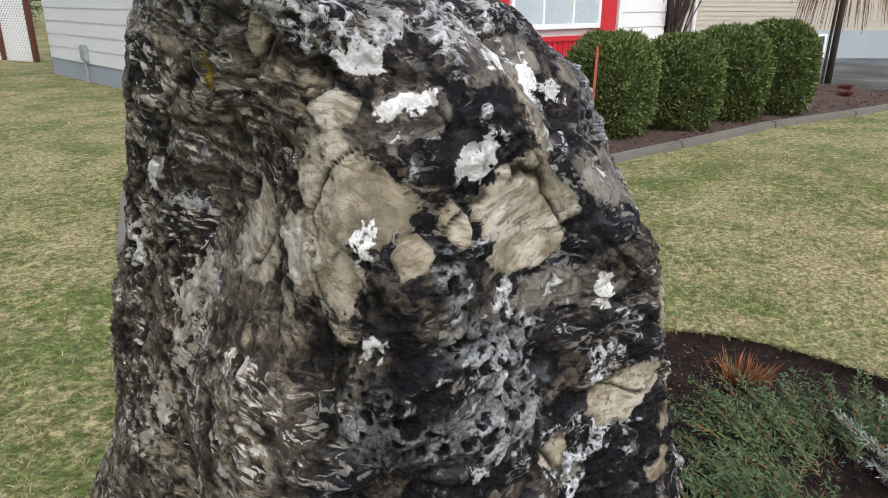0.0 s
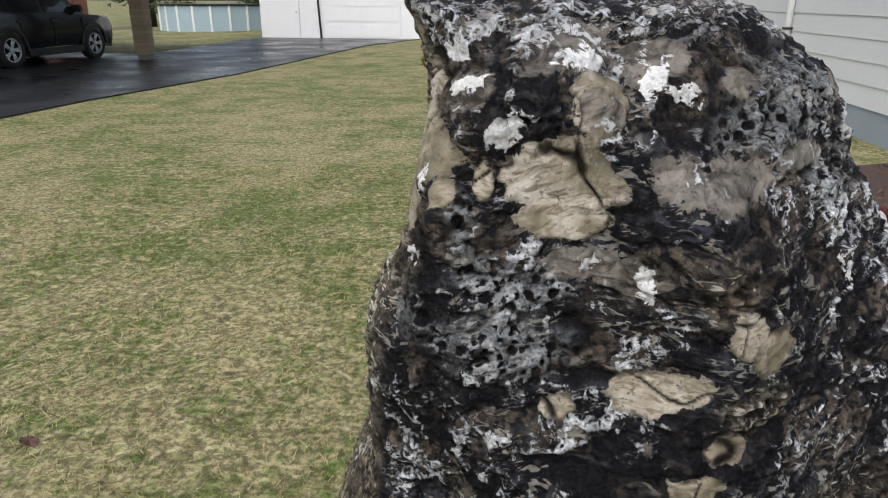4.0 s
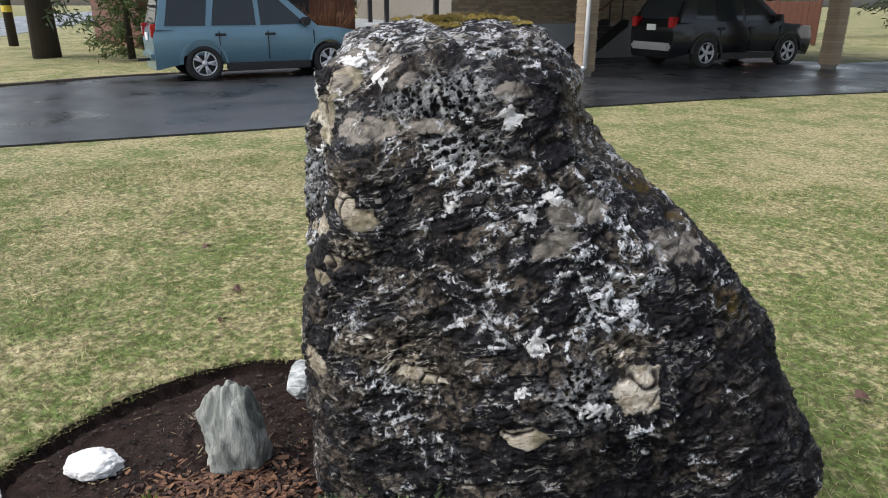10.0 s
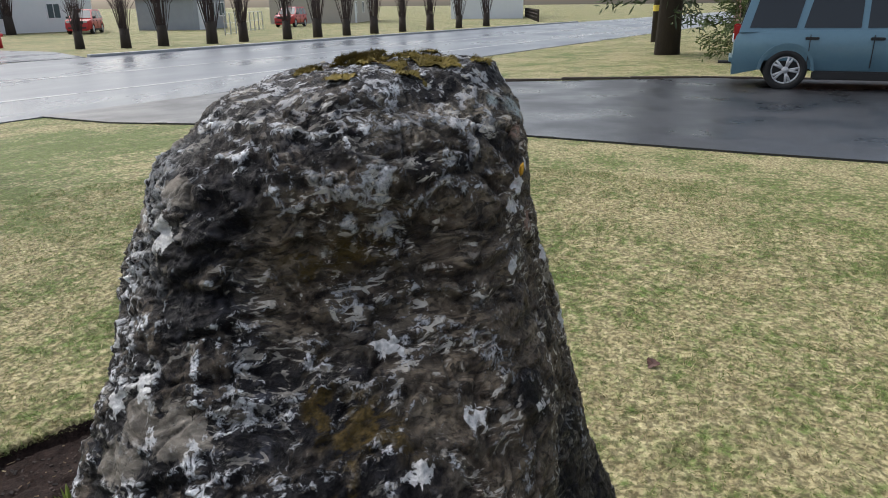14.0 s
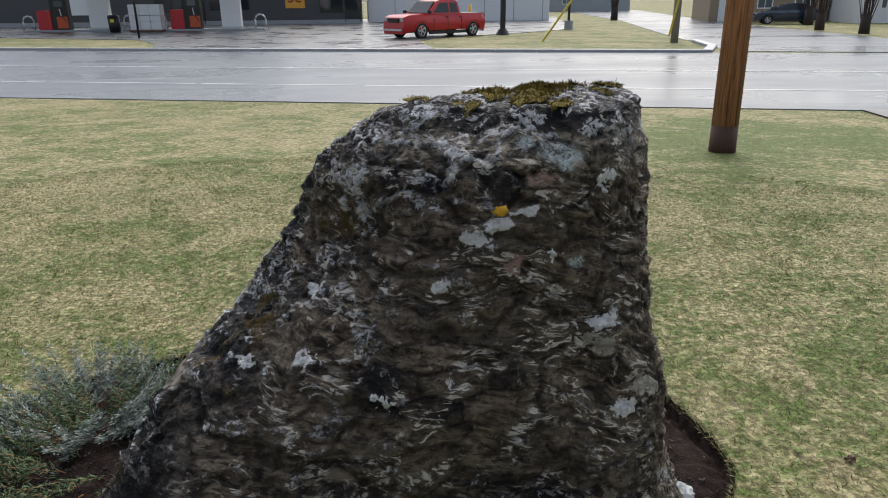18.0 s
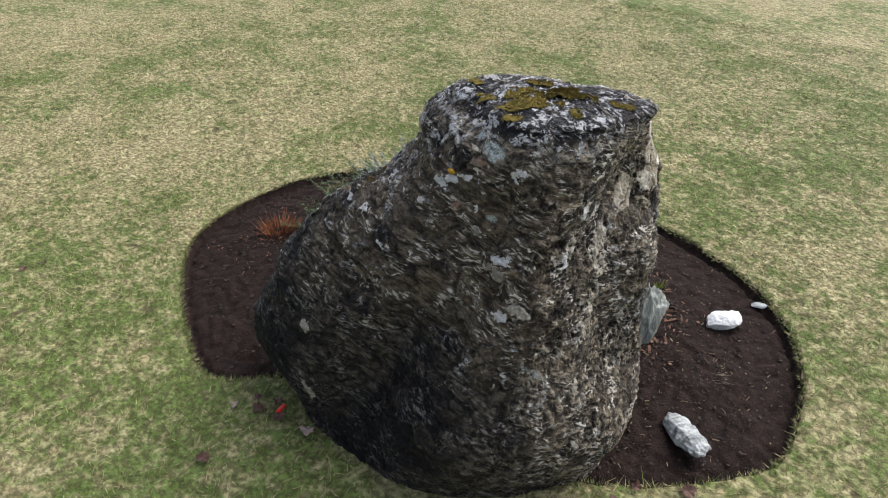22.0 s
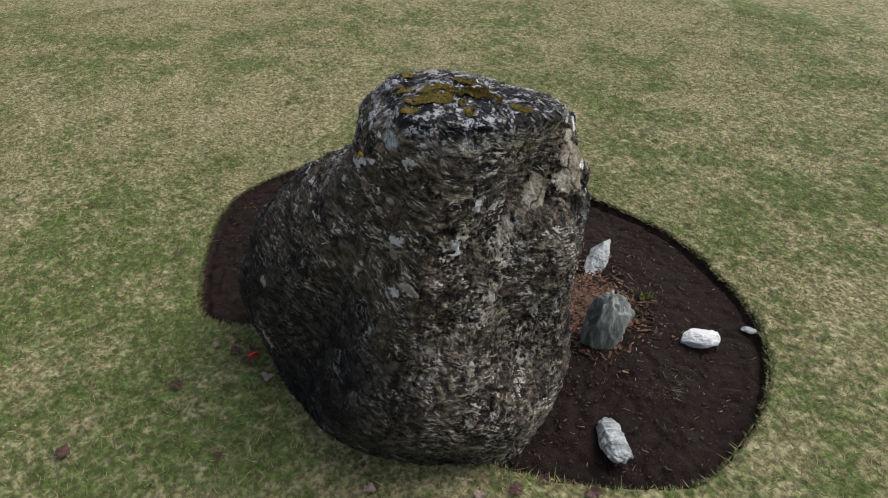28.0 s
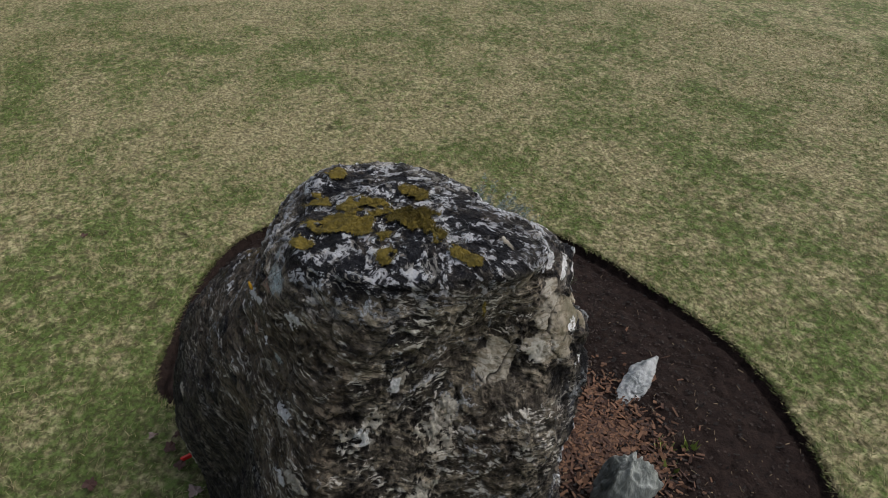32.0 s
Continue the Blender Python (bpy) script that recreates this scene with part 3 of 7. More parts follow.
PALE = ((-0.92, -0.12, 1.19, 0.051, 0.028, 28), (-0.92, -0.04, 1.07, 0.020, 0.039, -25), (-0.91, 0.02, 1.06, 0.029, 0.027, 0), (-0.87, 0.14, 0.92, 0.071, 0.022, -35), (-0.78, 0.13, 1.01, 0.045, 0.018, -20), (-0.94, -0.46, 1.15, 0.048, 0.045, 0), (-0.93, -0.19, 0.99, 0.086, 0.099, 15), (-0.95, -0.13, 0.81, 0.042, 0.068, -25), (-0.98, -0.33, 0.70, 0.022, 0.047, -10), (-0.97, -0.09, 0.75, 0.047, 0.026, 30), (-1.02, -0.01, 0.57, 0.018, 0.042, -15), (-0.98, -0.24, 0.50, 0.015, 0.036, -15), (-0.95, 0.11, 0.75, 0.057, 0.023, 10), (-1.00, 0.16, 0.23, 0.022, 0.026, 0), (-0.09, 0.35, 0.53, 0.024, 0.037, 0), (-0.10, 0.39, 0.24, 0.021, 0.063, 20))
LICHEN = ((-0.70, 0.07, 1.37, 0.039, 0.022, -10), (-0.64, 0.05, 1.39, 0.019, 0.012, 0), (-0.71, 0.09, 1.35, 0.015, 0.010, 0), (-0.72, 0.10, 1.17, 0.014, 0.010, 0), (-0.73, 0.10, 1.17, 0.018, 0.013, 0))
PINK = ((-0.66, 0.09, 1.33, 0.035, 0.014, 0), (-0.61, 0.13, 1.18, 0.021, 0.021, 20))
HOLES = ((-0.62, 0.09, 1.33, 0.012, 0.012, 0), (-0.68, 0.09, 1.34, 0.008, 0.006, 0), (-0.65, 0.09, 1.34, 0.007, 0.006, 0), (-0.62, 0.13, 1.12, 0.015, 0.022, 0), (-0.63, 0.13, 1.17, 0.010, 0.013, 0))
RUSTY = ((-0.31, -0.08, 1.20, 0.089, 0.043, 0), (-0.13, -0.06, 1.05, 0.024, 0.080, 0), (-0.04, 0.02, 0.97, 0.122, 0.015, -12), (0.16, 0.06, 0.77, 0.068, 0.049, 0), (-0.25, -0.13, 1.20, 0.054, 0.041, 0), (-0.13, 0.03, 1.02, 0.067, 0.035, 30), (-0.07, 0.13, 0.94, 0.040, 0.020, 20))
MOSS = ((-0.70, -0.11, 1.45, 0.083, 0.035, 0), (-0.72, -0.24, 1.44, 0.045, 0.054, 0), (-0.60, -0.29, 1.43, 0.036, 0.024, 0), (-0.45, -0.16, 1.43, 0.020, 0.032, 0), (-0.54, -0.08, 1.44, 0.030, 0.016, 0), (-0.81, -0.25, 1.45, 0.027, 0.021, 0), (-0.89, -0.28, 1.44, 0.035, 0.014, 0), (-0.66, -0.04, 1.45, 0.036, 0.019, 0), (-0.71, 0.01, 1.45, 0.016, 0.007, 0), (-0.64, -0.16, 1.45, 0.060, 0.030, 20), (-0.84, -0.13, 1.45, 0.013, 0.019, 0))
HONEY = ((-0.81, -0.64, 1.04, 0.095, 0.041, -10), (-0.83, -0.65, 0.95, 0.113, 0.046, 0), (-0.88, -0.62, 1.12, 0.021, 0.049, 15), (-0.95, -0.59, 0.98, 0.055, 0.048, 0), (-0.43, -0.53, 1.25, 0.114, 0.043, 15), (-0.52, -0.62, 1.18, 0.081, 0.045, 0), (-0.28, -0.45, 1.15, 0.120, 0.042, 0), (-0.81, -0.64, 1.04, 0.083, 0.033, -10), (-0.34, -0.45, 1.27, 0.109, 0.050, 10), (-0.41, -0.51, 1.27, 0.158, 0.075, 20), (0.10, -0.39, 0.62, 0.097, 0.075, 30))
DARKS = ((-0.88, -0.60, 1.20, 0.031, 0.041, 20), (-0.95, -0.57, 1.11, 0.038, 0.068, 20), (-0.98, -0.52, 1.01, 0.041, 0.089, 10), (-0.66, -0.66, 1.12, 0.041, 0.037, 0), (-0.71, -0.65, 0.96, 0.079, 0.065, 0))
BEIGE = ((-0.93, -0.16, 1.00, 0.061, 0.087, -10), (-0.94, -0.18, 0.90, 0.073, 0.094, -10), (-1.01, -0.35, 0.90, 0.064, 0.065, -5), (-0.92, -0.09, 1.09, 0.065, 0.087, 0), (-0.51, -0.70, 1.05, 0.048, 0.039, 0), (-0.46, -0.71, 0.87, 0.071, 0.041, 0), (-0.39, -0.72, 0.63, 0.091, 0.040, 10), (-0.27, -0.64, 0.63, 0.154, 0.090, 5), (0.11, -0.27, 0.71, 0.073, 0.058, 30))
plate, plate_n = patches(PLATES, 0.30, 1, True, 0.42, 0.009)
slab, slab_n = patches(SLABS, 0.45, 3, True, 0.42, 0.008)
pale, _ = patches(PALE, 0.9, 2, False, 0.4, 0.008)
white_p = np.maximum(patches(WHITES, 0.9, 4, False, 0.5, 0.010)[0], patches(SPOTS, 0.95, 5, False, 0.5, 0.010)[0])
lichen_p, pink_p, moss_p = patches(LICHEN, 0.5, 6)[0], patches(PINK, 0.4, 7)[0], patches(MOSS, 0.3, 8, False, 0.55, 0.012)[0]
rusty, holes = patches(RUSTY, 0.7, 9)[0], patches(HOLES, 0.4, 10)[0]
honey, darks, beige = patches(HONEY, 0.6, 11, False, 0.6)[0], patches(DARKS, 0.7, 12)[0], patches(BEIGE, 0.8, 13)[0]
hard = np.clip(plate + slab * 0.9, 0, 1)
honey = honey * (1 - hard)

# the layers: nearly level on the south and east, bent upright on the west
west = step(0.45, 0.85, -NR[:, 0] * 0.92 + NR[:, 1] * 0.38) * step(1.38, 1.25, V[:, 2])
north = step(0.35, 0.8, NR[:, 1] * 0.9 + NR[:, 0] * 0.15)
warp = np.stack([fbm(V * 2.6 + k * 9, 3, 20 + k) for k in range(3)], -1)
warp2 = np.stack([fbm(V * 17 + k * 5, 2, 90 + k) for k in range(3)], -1)
SKEW = np.array(Matrix.Rotation(radians(14), 3, 'X') @ Matrix.Rotation(radians(-12), 3, 'Y'))
level_bed = ((V + 0.06 * warp + 0.012 * warp2) @ SKEW) * np.array((1, 1, 1.75))
steep_bed = ((V + 0.05 * warp + 0.012 * warp2) @ np.array(Matrix.Rotation(radians(14), 3, 'Y'))) * np.array((1.3, 1.3, 0.95))
BED_CO = level_bed


def ridges(p, octaves, seed):
    """Sharp crests: a ridged fractal in 0..1."""
    out, amp, tot = 0, 1.0, 0.0
    for o in range(octaves):
        out = out + amp * (1 - np.abs(vnoise(p * 2.0 ** o + 7.7 * o, seed + o))) ** 2
        tot += amp
        amp *= 0.6
    return out / tot


crest = ridges(level_bed * 15, 3, 71) * (1 - west) + ridges(steep_bed * 15, 3, 71) * west
crest2 = ridges(level_bed * 34, 2, 75) * (1 - west) + ridges(steep_bed * 34, 2, 75) * west
fine = fbm(V * 60, 2, 81)
f1, f2, fv = cells(BED_CO * 9.0, 3)
frag_edge = step(0.02, 0.14, f2 - f1)
h1, h2, hv = cells((V + 0.010 * warp2) * 46.0, 33)
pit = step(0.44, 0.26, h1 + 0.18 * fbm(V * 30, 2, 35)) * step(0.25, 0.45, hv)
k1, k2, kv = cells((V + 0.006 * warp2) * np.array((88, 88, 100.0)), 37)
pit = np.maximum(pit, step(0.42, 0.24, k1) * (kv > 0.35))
broad = fbm(V * 3.0, 4, 41)
brown_zone = np.maximum(np.maximum(west, beige), step(0.05, 0.45, -NR[:, 0] * 0.75 + NR[:, 1] * 0.5 + 0.8 * (V[:, 2] - 0.80) + 0.35 * fbm(V * 2.4 + 3, 3, 55)) * (1 - step(0.2, 0.5, -NR[:, 1])))
# black: darker ground mass low down and on north- and north-east-facing sides
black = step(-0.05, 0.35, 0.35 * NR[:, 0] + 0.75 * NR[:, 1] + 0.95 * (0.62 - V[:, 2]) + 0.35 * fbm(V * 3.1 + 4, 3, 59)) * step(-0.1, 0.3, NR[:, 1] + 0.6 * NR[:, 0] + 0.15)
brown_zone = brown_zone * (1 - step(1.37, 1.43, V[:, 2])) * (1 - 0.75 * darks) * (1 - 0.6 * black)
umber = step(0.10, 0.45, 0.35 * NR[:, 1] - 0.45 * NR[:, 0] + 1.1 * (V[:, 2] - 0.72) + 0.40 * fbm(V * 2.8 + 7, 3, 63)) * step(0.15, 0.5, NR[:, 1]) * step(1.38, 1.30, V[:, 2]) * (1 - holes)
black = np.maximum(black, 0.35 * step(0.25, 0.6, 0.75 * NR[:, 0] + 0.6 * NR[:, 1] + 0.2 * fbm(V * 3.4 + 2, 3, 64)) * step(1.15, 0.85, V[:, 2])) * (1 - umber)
brown_zone = np.maximum(brown_zone, umber)
pitted = np.clip(np.maximum(honey, 0.9 * np.maximum(beige, west * step(-0.1, 0.25, fbm(V * 5, 2, 58)))), 0, 1)
top_zone = step(1.33, 1.43, V[:, 2] + 0.02 * fbm(V * 9, 2, 57))
strata = np.sin(BED_CO[:, 2] * 66 + 4 * fbm(V * 7, 2, 61))
tt = fbm(BED_CO * 9, 3, 77) * 7
tf = np.floor(tt)
terrace = (tf + step(0.6, 1.0, tt - tf)) / 7
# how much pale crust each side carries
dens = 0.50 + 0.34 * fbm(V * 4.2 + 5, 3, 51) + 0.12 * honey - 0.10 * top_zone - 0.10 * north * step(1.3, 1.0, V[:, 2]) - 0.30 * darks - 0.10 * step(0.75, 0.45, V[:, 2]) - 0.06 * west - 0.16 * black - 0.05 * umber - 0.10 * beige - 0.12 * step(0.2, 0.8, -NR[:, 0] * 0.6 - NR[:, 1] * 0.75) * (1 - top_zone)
calm = (1 - 0.45 * top_zone) * (1 - 0.30 * north) * (1 - 0.40 * west) * (1 - 0.85 * hard)
relief = (0.012 * broad + calm * (0.017 * (crest - 0.45) + 0.011 * (crest2 - 0.45) * (0.6 + 0.6 * west) + 0.011 * terrace + 0.006 * (frag_edge - 0.7) + 0.004 * (fv - 0.5) - 0.011 * pit * pitted + 0.0015 * strata)
          + 0.003 * fine + 0.006 * honey - 0.010 * darks - 0.018 * holes + 0.002 * white_p + 0.004 * pale * (1 - pit))
# set-in fragments stand proud, tilt each its own way and are split by cracks
c1, c2, cv = cells((V + 0.025 * warp2) * np.array((6.5, 6.5, 5.0)), 44)
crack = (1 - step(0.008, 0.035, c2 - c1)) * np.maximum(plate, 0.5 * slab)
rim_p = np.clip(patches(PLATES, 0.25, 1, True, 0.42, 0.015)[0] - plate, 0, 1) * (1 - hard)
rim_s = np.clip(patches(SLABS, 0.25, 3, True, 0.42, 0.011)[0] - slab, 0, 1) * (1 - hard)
relief += 0.003 * plate + 0.003 * slab + 0.009 * (cv - 0.5) * np.maximum(plate, slab) + 0.0025 * hard * fbm(V * 20, 3, 45)
relief -= 0.007 * rim_p + 0.005 * rim_s + 0.009 * crack
edge_in = step(0.0, 0.2, V[:, 2] + 0.15)
VR = V + NR * (relief * edge_in)[:, None]
# relief height: hollows take darker colour from it, crests pale crust
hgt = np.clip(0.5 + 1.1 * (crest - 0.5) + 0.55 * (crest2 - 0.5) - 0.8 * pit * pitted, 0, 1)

boulder = thing("boulder", Matrix.Identity(4), "tall weathered black, grey and white marbled boulder in a mulch bed", "boulder")
rock_me = bpy.data.meshes.new("rock_body")
rock_me.from_pydata(VR.tolist(), [], RF.tolist())
rock_me.update()
rock_me.polygons.foreach_set("use_smooth", [True] * len(rock_me.polygons))
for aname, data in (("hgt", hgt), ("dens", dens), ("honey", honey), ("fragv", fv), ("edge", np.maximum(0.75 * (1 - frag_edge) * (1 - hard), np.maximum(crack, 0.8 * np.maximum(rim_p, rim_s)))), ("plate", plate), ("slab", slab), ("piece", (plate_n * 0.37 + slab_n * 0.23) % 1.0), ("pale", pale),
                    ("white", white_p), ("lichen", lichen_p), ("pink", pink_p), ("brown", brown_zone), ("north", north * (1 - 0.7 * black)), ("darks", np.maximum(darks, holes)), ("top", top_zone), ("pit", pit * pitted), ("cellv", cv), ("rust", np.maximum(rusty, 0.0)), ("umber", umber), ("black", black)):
    at = rock_me.attributes.new(aname, 'FLOAT', 'POINT')
    at.data.foreach_set("value", np.clip(data, 0, 1).astype(np.float32))
at = rock_me.attributes.new("bed", 'FLOAT_VECTOR', 'POINT')
at.data.foreach_set("vector", BED_CO.astype(np.float32).ravel())
rock_body = new("rock_body", rock_me)
rock_body.parent = boulder


class Nodes:
    """Short ways to build a node tree."""

    def __init__(self, name):
        self.m = bpy.data.materials.new(name)
        self.m.use_nodes = True
        self.n, self.l = self.m.node_tree.nodes, self.m.node_tree.links
        self.p = self.n["Principled BSDF"]
        self.co = self.n.new("ShaderNodeNewGeometry").outputs["Position"]

    def attr(self, name):
        q = self.n.new("ShaderNodeAttribute")
        q.attribute_name = name
        return q.outputs["Fac"]

    def noise(self, scale, detail=5.0, rough=0.55, dist=0.0):
        q = self.n.new("ShaderNodeTexNoise")
        for k, v in (("Scale", scale), ("Detail", detail), ("Roughness", rough), ("Distortion", dist)):
            q.inputs[k].default_value = v
        self.l.new(self.co, q.inputs["Vector"])
        return q.outputs["Fac"]

    def math(self, op, a, b=0.0, c=0.0):
        q = self.n.new("ShaderNodeMath")
        q.operation = op
        for i, v in enumerate((a, b, c)):
            if isinstance(v, (int, float)):
                q.inputs[i].default_value = v
            else:
                self.l.new(v, q.inputs[i])
        return q.outputs[0]

    def ramp(self, src, lo, hi, a=0.0, b=1.0):
        q = self.n.new("ShaderNodeMapRange")
        for k, v in (("From Min", lo), ("From Max", hi), ("To Min", a), ("To Max", b)):
            q.inputs[k].default_value = v
        self.l.new(src, q.inputs["Value"])
        return q.outputs[0]

    def mix(self, fac, a, b):
        q = self.n.new("ShaderNodeMix")
        q.data_type = 'RGBA'
        for k, v in ((0, fac), (6, a), (7, b)):
            if isinstance(v, tuple):
                q.inputs[k].default_value = (*v, 1)
            elif isinstance(v, (int, float)):
                q.inputs[k].default_value = v
            else:
                self.l.new(v, q.inputs[k])
        return q.outputs[2]

    def bump(self, src, dist, normal=None):
        q = self.n.new("ShaderNodeBump")
        q.inputs["Distance"].default_value = dist
        self.l.new(src, q.inputs["Height"])
        if normal:
            self.l.new(normal, q.inputs["Normal"])
        return q.outputs[0]

    def out(self, col, rough, normal=None):
        self.l.new(col, self.p.inputs["Base Color"])
        if isinstance(rough, (int, float)):
            self.p.inputs["Roughness"].default_value = rough
        else:
            self.l.new(rough, self.p.inputs["Roughness"])
        if normal:
            self.l.new(normal, self.p.inputs["Normal"])
        return self.m


k = Nodes("marbled_rock")


def noise_of(k, co, scale, detail=6.0, rough=0.6, kind='FBM', dist=0.0):
    q = k.n.new("ShaderNodeTexNoise")
    q.noise_type = kind
    q.normalize = kind == 'FBM'
    for key, v in (("Scale", scale), ("Detail", detail), ("Roughness", rough), ("Distortion", dist)):
        q.inputs[key].default_value = v
    k.l.new(co, q.inputs["Vector"])
    return q.outputs["Fac"]


bq = k.n.new("ShaderNodeAttribute")
bq.attribute_name = "bed"
bed_co = bq.outputs["Vector"]
grain, blot, patch = k.noise(190, 5, 0.7), k.noise(9, 6, 0.6, 0.8), k.noise(4.2, 7, 0.65, 0.6)
streak, flk = noise_of(k, bed_co, 24, 8, 0.66, 'FBM', 0.4), noise_of(k, k.co, 58, 6, 0.64, 'FBM', 0.6)
lace = noise_of(k, k.co, 34, 5, 0.6, 'FBM', 0.9)
lace = k.ramp(k.math('ABSOLUTE', k.math('SUBTRACT', lace, 0.5)), 0.0, 0.16, 1.0, 0.0)
lace2 = k.ramp(k.math('ABSOLUTE', k.math('SUBTRACT', flk, 0.5)), 0.0, 0.14, 1.0, 0.0)
fold = k.n.new("ShaderNodeMapping")
fold.inputs["Scale"].default_value = (1, 1, 1.7)
fold.inputs["Rotation"].default_value = (radians(12), radians(-26), 0)
k.l.new(bed_co, fold.inputs["Vector"])
folds, folds2 = noise_of(k, fold.outputs[0], 13, 8, 0.66, 'FBM', 1.1), noise_of(k, fold.outputs[0], 34, 6, 0.62, 'FBM', 0.8)
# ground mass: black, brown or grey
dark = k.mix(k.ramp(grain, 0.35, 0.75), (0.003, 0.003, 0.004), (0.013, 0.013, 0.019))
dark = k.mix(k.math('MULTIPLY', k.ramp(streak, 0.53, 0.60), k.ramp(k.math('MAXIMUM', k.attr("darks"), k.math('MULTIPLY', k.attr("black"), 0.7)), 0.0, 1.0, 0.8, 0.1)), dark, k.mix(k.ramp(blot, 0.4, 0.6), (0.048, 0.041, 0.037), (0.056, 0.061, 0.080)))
brown = k.mix(k.ramp(folds, 0.42, 0.58), (0.026, 0.022, 0.018), (0.42, 0.36, 0.27))
brown = k.mix(k.ramp(folds2, 0.48, 0.43, 0.0, 0.85), brown, (0.012, 0.010, 0.009))
brown = k.mix(k.ramp(flk, 0.52, 0.60, 0.0, 0.7), brown, (0.30, 0.265, 0.21))
brown = k.mix(k.ramp(blot, 0.56, 0.66, 0.0, 0.45), brown, (0.085, 0.072, 0.050))
# shade of the hollows put into the brown: near black where relief is low
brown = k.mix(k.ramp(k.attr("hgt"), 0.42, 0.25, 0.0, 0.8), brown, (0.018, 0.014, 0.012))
clay = k.mix(k.ramp(folds, 0.40, 0.60), (0.062, 0.046, 0.033), (0.190, 0.148, 0.106))
clay = k.mix(k.ramp(folds2, 0.47, 0.41, 0.0, 0.8), clay, (0.016, 0.013, 0.012))
clay = k.mix(k.ramp(flk, 0.58, 0.63, 0.0, 0.6), clay, (0.30, 0.255, 0.20))
brown = k.mix(k.math('MULTIPLY', k.attr("umber"), 0.8), brown, clay)
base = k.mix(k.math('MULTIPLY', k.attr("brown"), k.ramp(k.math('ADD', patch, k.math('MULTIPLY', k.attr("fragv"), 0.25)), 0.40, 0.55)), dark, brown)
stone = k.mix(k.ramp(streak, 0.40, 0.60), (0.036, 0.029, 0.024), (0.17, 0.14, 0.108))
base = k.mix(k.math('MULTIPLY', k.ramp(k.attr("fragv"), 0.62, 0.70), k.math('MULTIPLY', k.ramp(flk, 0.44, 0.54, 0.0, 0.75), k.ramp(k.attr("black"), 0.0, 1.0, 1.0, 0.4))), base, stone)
ragged = k.math('ADD', k.math('MULTIPLY', k.math('SUBTRACT', flk, 0.5), 2.6), k.math('MULTIPLY', k.math('SUBTRACT', k.attr("hgt"), 0.5), 0.7))
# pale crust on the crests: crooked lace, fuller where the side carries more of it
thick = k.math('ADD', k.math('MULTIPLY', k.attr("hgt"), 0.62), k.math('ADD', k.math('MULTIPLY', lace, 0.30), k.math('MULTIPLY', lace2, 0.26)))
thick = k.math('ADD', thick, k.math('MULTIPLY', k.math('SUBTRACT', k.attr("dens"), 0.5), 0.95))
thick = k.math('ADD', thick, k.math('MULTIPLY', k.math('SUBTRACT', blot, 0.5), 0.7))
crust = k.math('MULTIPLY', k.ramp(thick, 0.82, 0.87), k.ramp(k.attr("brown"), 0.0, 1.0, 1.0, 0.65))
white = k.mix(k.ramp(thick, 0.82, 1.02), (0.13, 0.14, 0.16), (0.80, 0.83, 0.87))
white = k.mix(k.ramp(grain, 0.52, 0.32, 0.0, 0.6), white, (0.10, 0.103, 0.112))
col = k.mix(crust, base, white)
web = k.math('MULTIPLY', k.attr("honey"), k.ramp(k.attr("pit"), 0.25, 0.05))
col = k.mix(k.math('MULTIPLY', web, k.ramp(k.math('ADD', flk, k.math('MULTIPLY', lace, 0.12)), 0.46, 0.56, 0.0, 0.85)), col, k.mix(k.ramp(grain, 0.3, 0.65), (0.045, 0.048, 0.053), (0.40, 0.42, 0.44)))
lines = k.math('MULTIPLY', k.math('MULTIPLY', k.ramp(streak, 0.53, 0.55), k.attr("top")), k.ramp(flk, 0.44, 0.50))
col = k.mix(lines, col, (0.52, 0.53, 0.55))
shreds = k.math('MAXIMUM', k.math('MULTIPLY', k.ramp(folds2, 0.545, 0.565), k.ramp(blot, 0.50, 0.545)), k.math('MULTIPLY', k.ramp(flk, 0.64, 0.67), k.ramp(patch, 0.50, 0.56)))
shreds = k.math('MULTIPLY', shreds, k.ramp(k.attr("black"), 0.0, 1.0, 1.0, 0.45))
col = k.mix(k.math('MULTIPLY', shreds, k.ramp(k.math('MAXIMUM', k.attr("brown"), k.attr("north")), 0.0, 1.0, 0.35, 1.0)), col, (0.64, 0.61, 0.55))
# recess shade put into the colour: pits, cracks and fragment rims near black
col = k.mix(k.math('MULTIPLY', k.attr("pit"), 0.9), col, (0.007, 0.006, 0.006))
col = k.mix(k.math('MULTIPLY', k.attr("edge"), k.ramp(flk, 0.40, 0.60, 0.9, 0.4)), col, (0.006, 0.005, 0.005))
# set-in fragments, each piece with its own tone, stained and split
cream = k.mix(k.ramp(blot, 0.35, 0.6), (0.58, 0.555, 0.50), (0.34, 0.29, 0.21))
cream = k.mix(k.ramp(k.attr("cellv"), 0.2, 0.8, 0.55, 0.0), cream, (0.25, 0.205, 0.14))
cream = k.mix(k.ramp(folds2, 0.50, 0.60, 0.0, 0.75), cream, (0.16, 0.125, 0.08))
cream = k.mix(k.ramp(blot, 0.50, 0.64, 0.0, 0.75), cream, (0.13, 0.125, 0.085))
cream = k.mix(k.ramp(flk, 0.60, 0.66, 0.0, 0.7), cream, (0.045, 0.038, 0.030))
cream = k.mix(k.attr("edge"), cream, (0.012, 0.009, 0.007))
col = k.mix(k.ramp(k.math('ADD', k.attr("plate"), k.math('MULTIPLY', ragged, 0.8)), 0.40, 0.55), col, cream)
slabc = k.mix(k.ramp(folds, 0.42, 0.58), (0.25, 0.225, 0.195), (0.050, 0.044, 0.038))
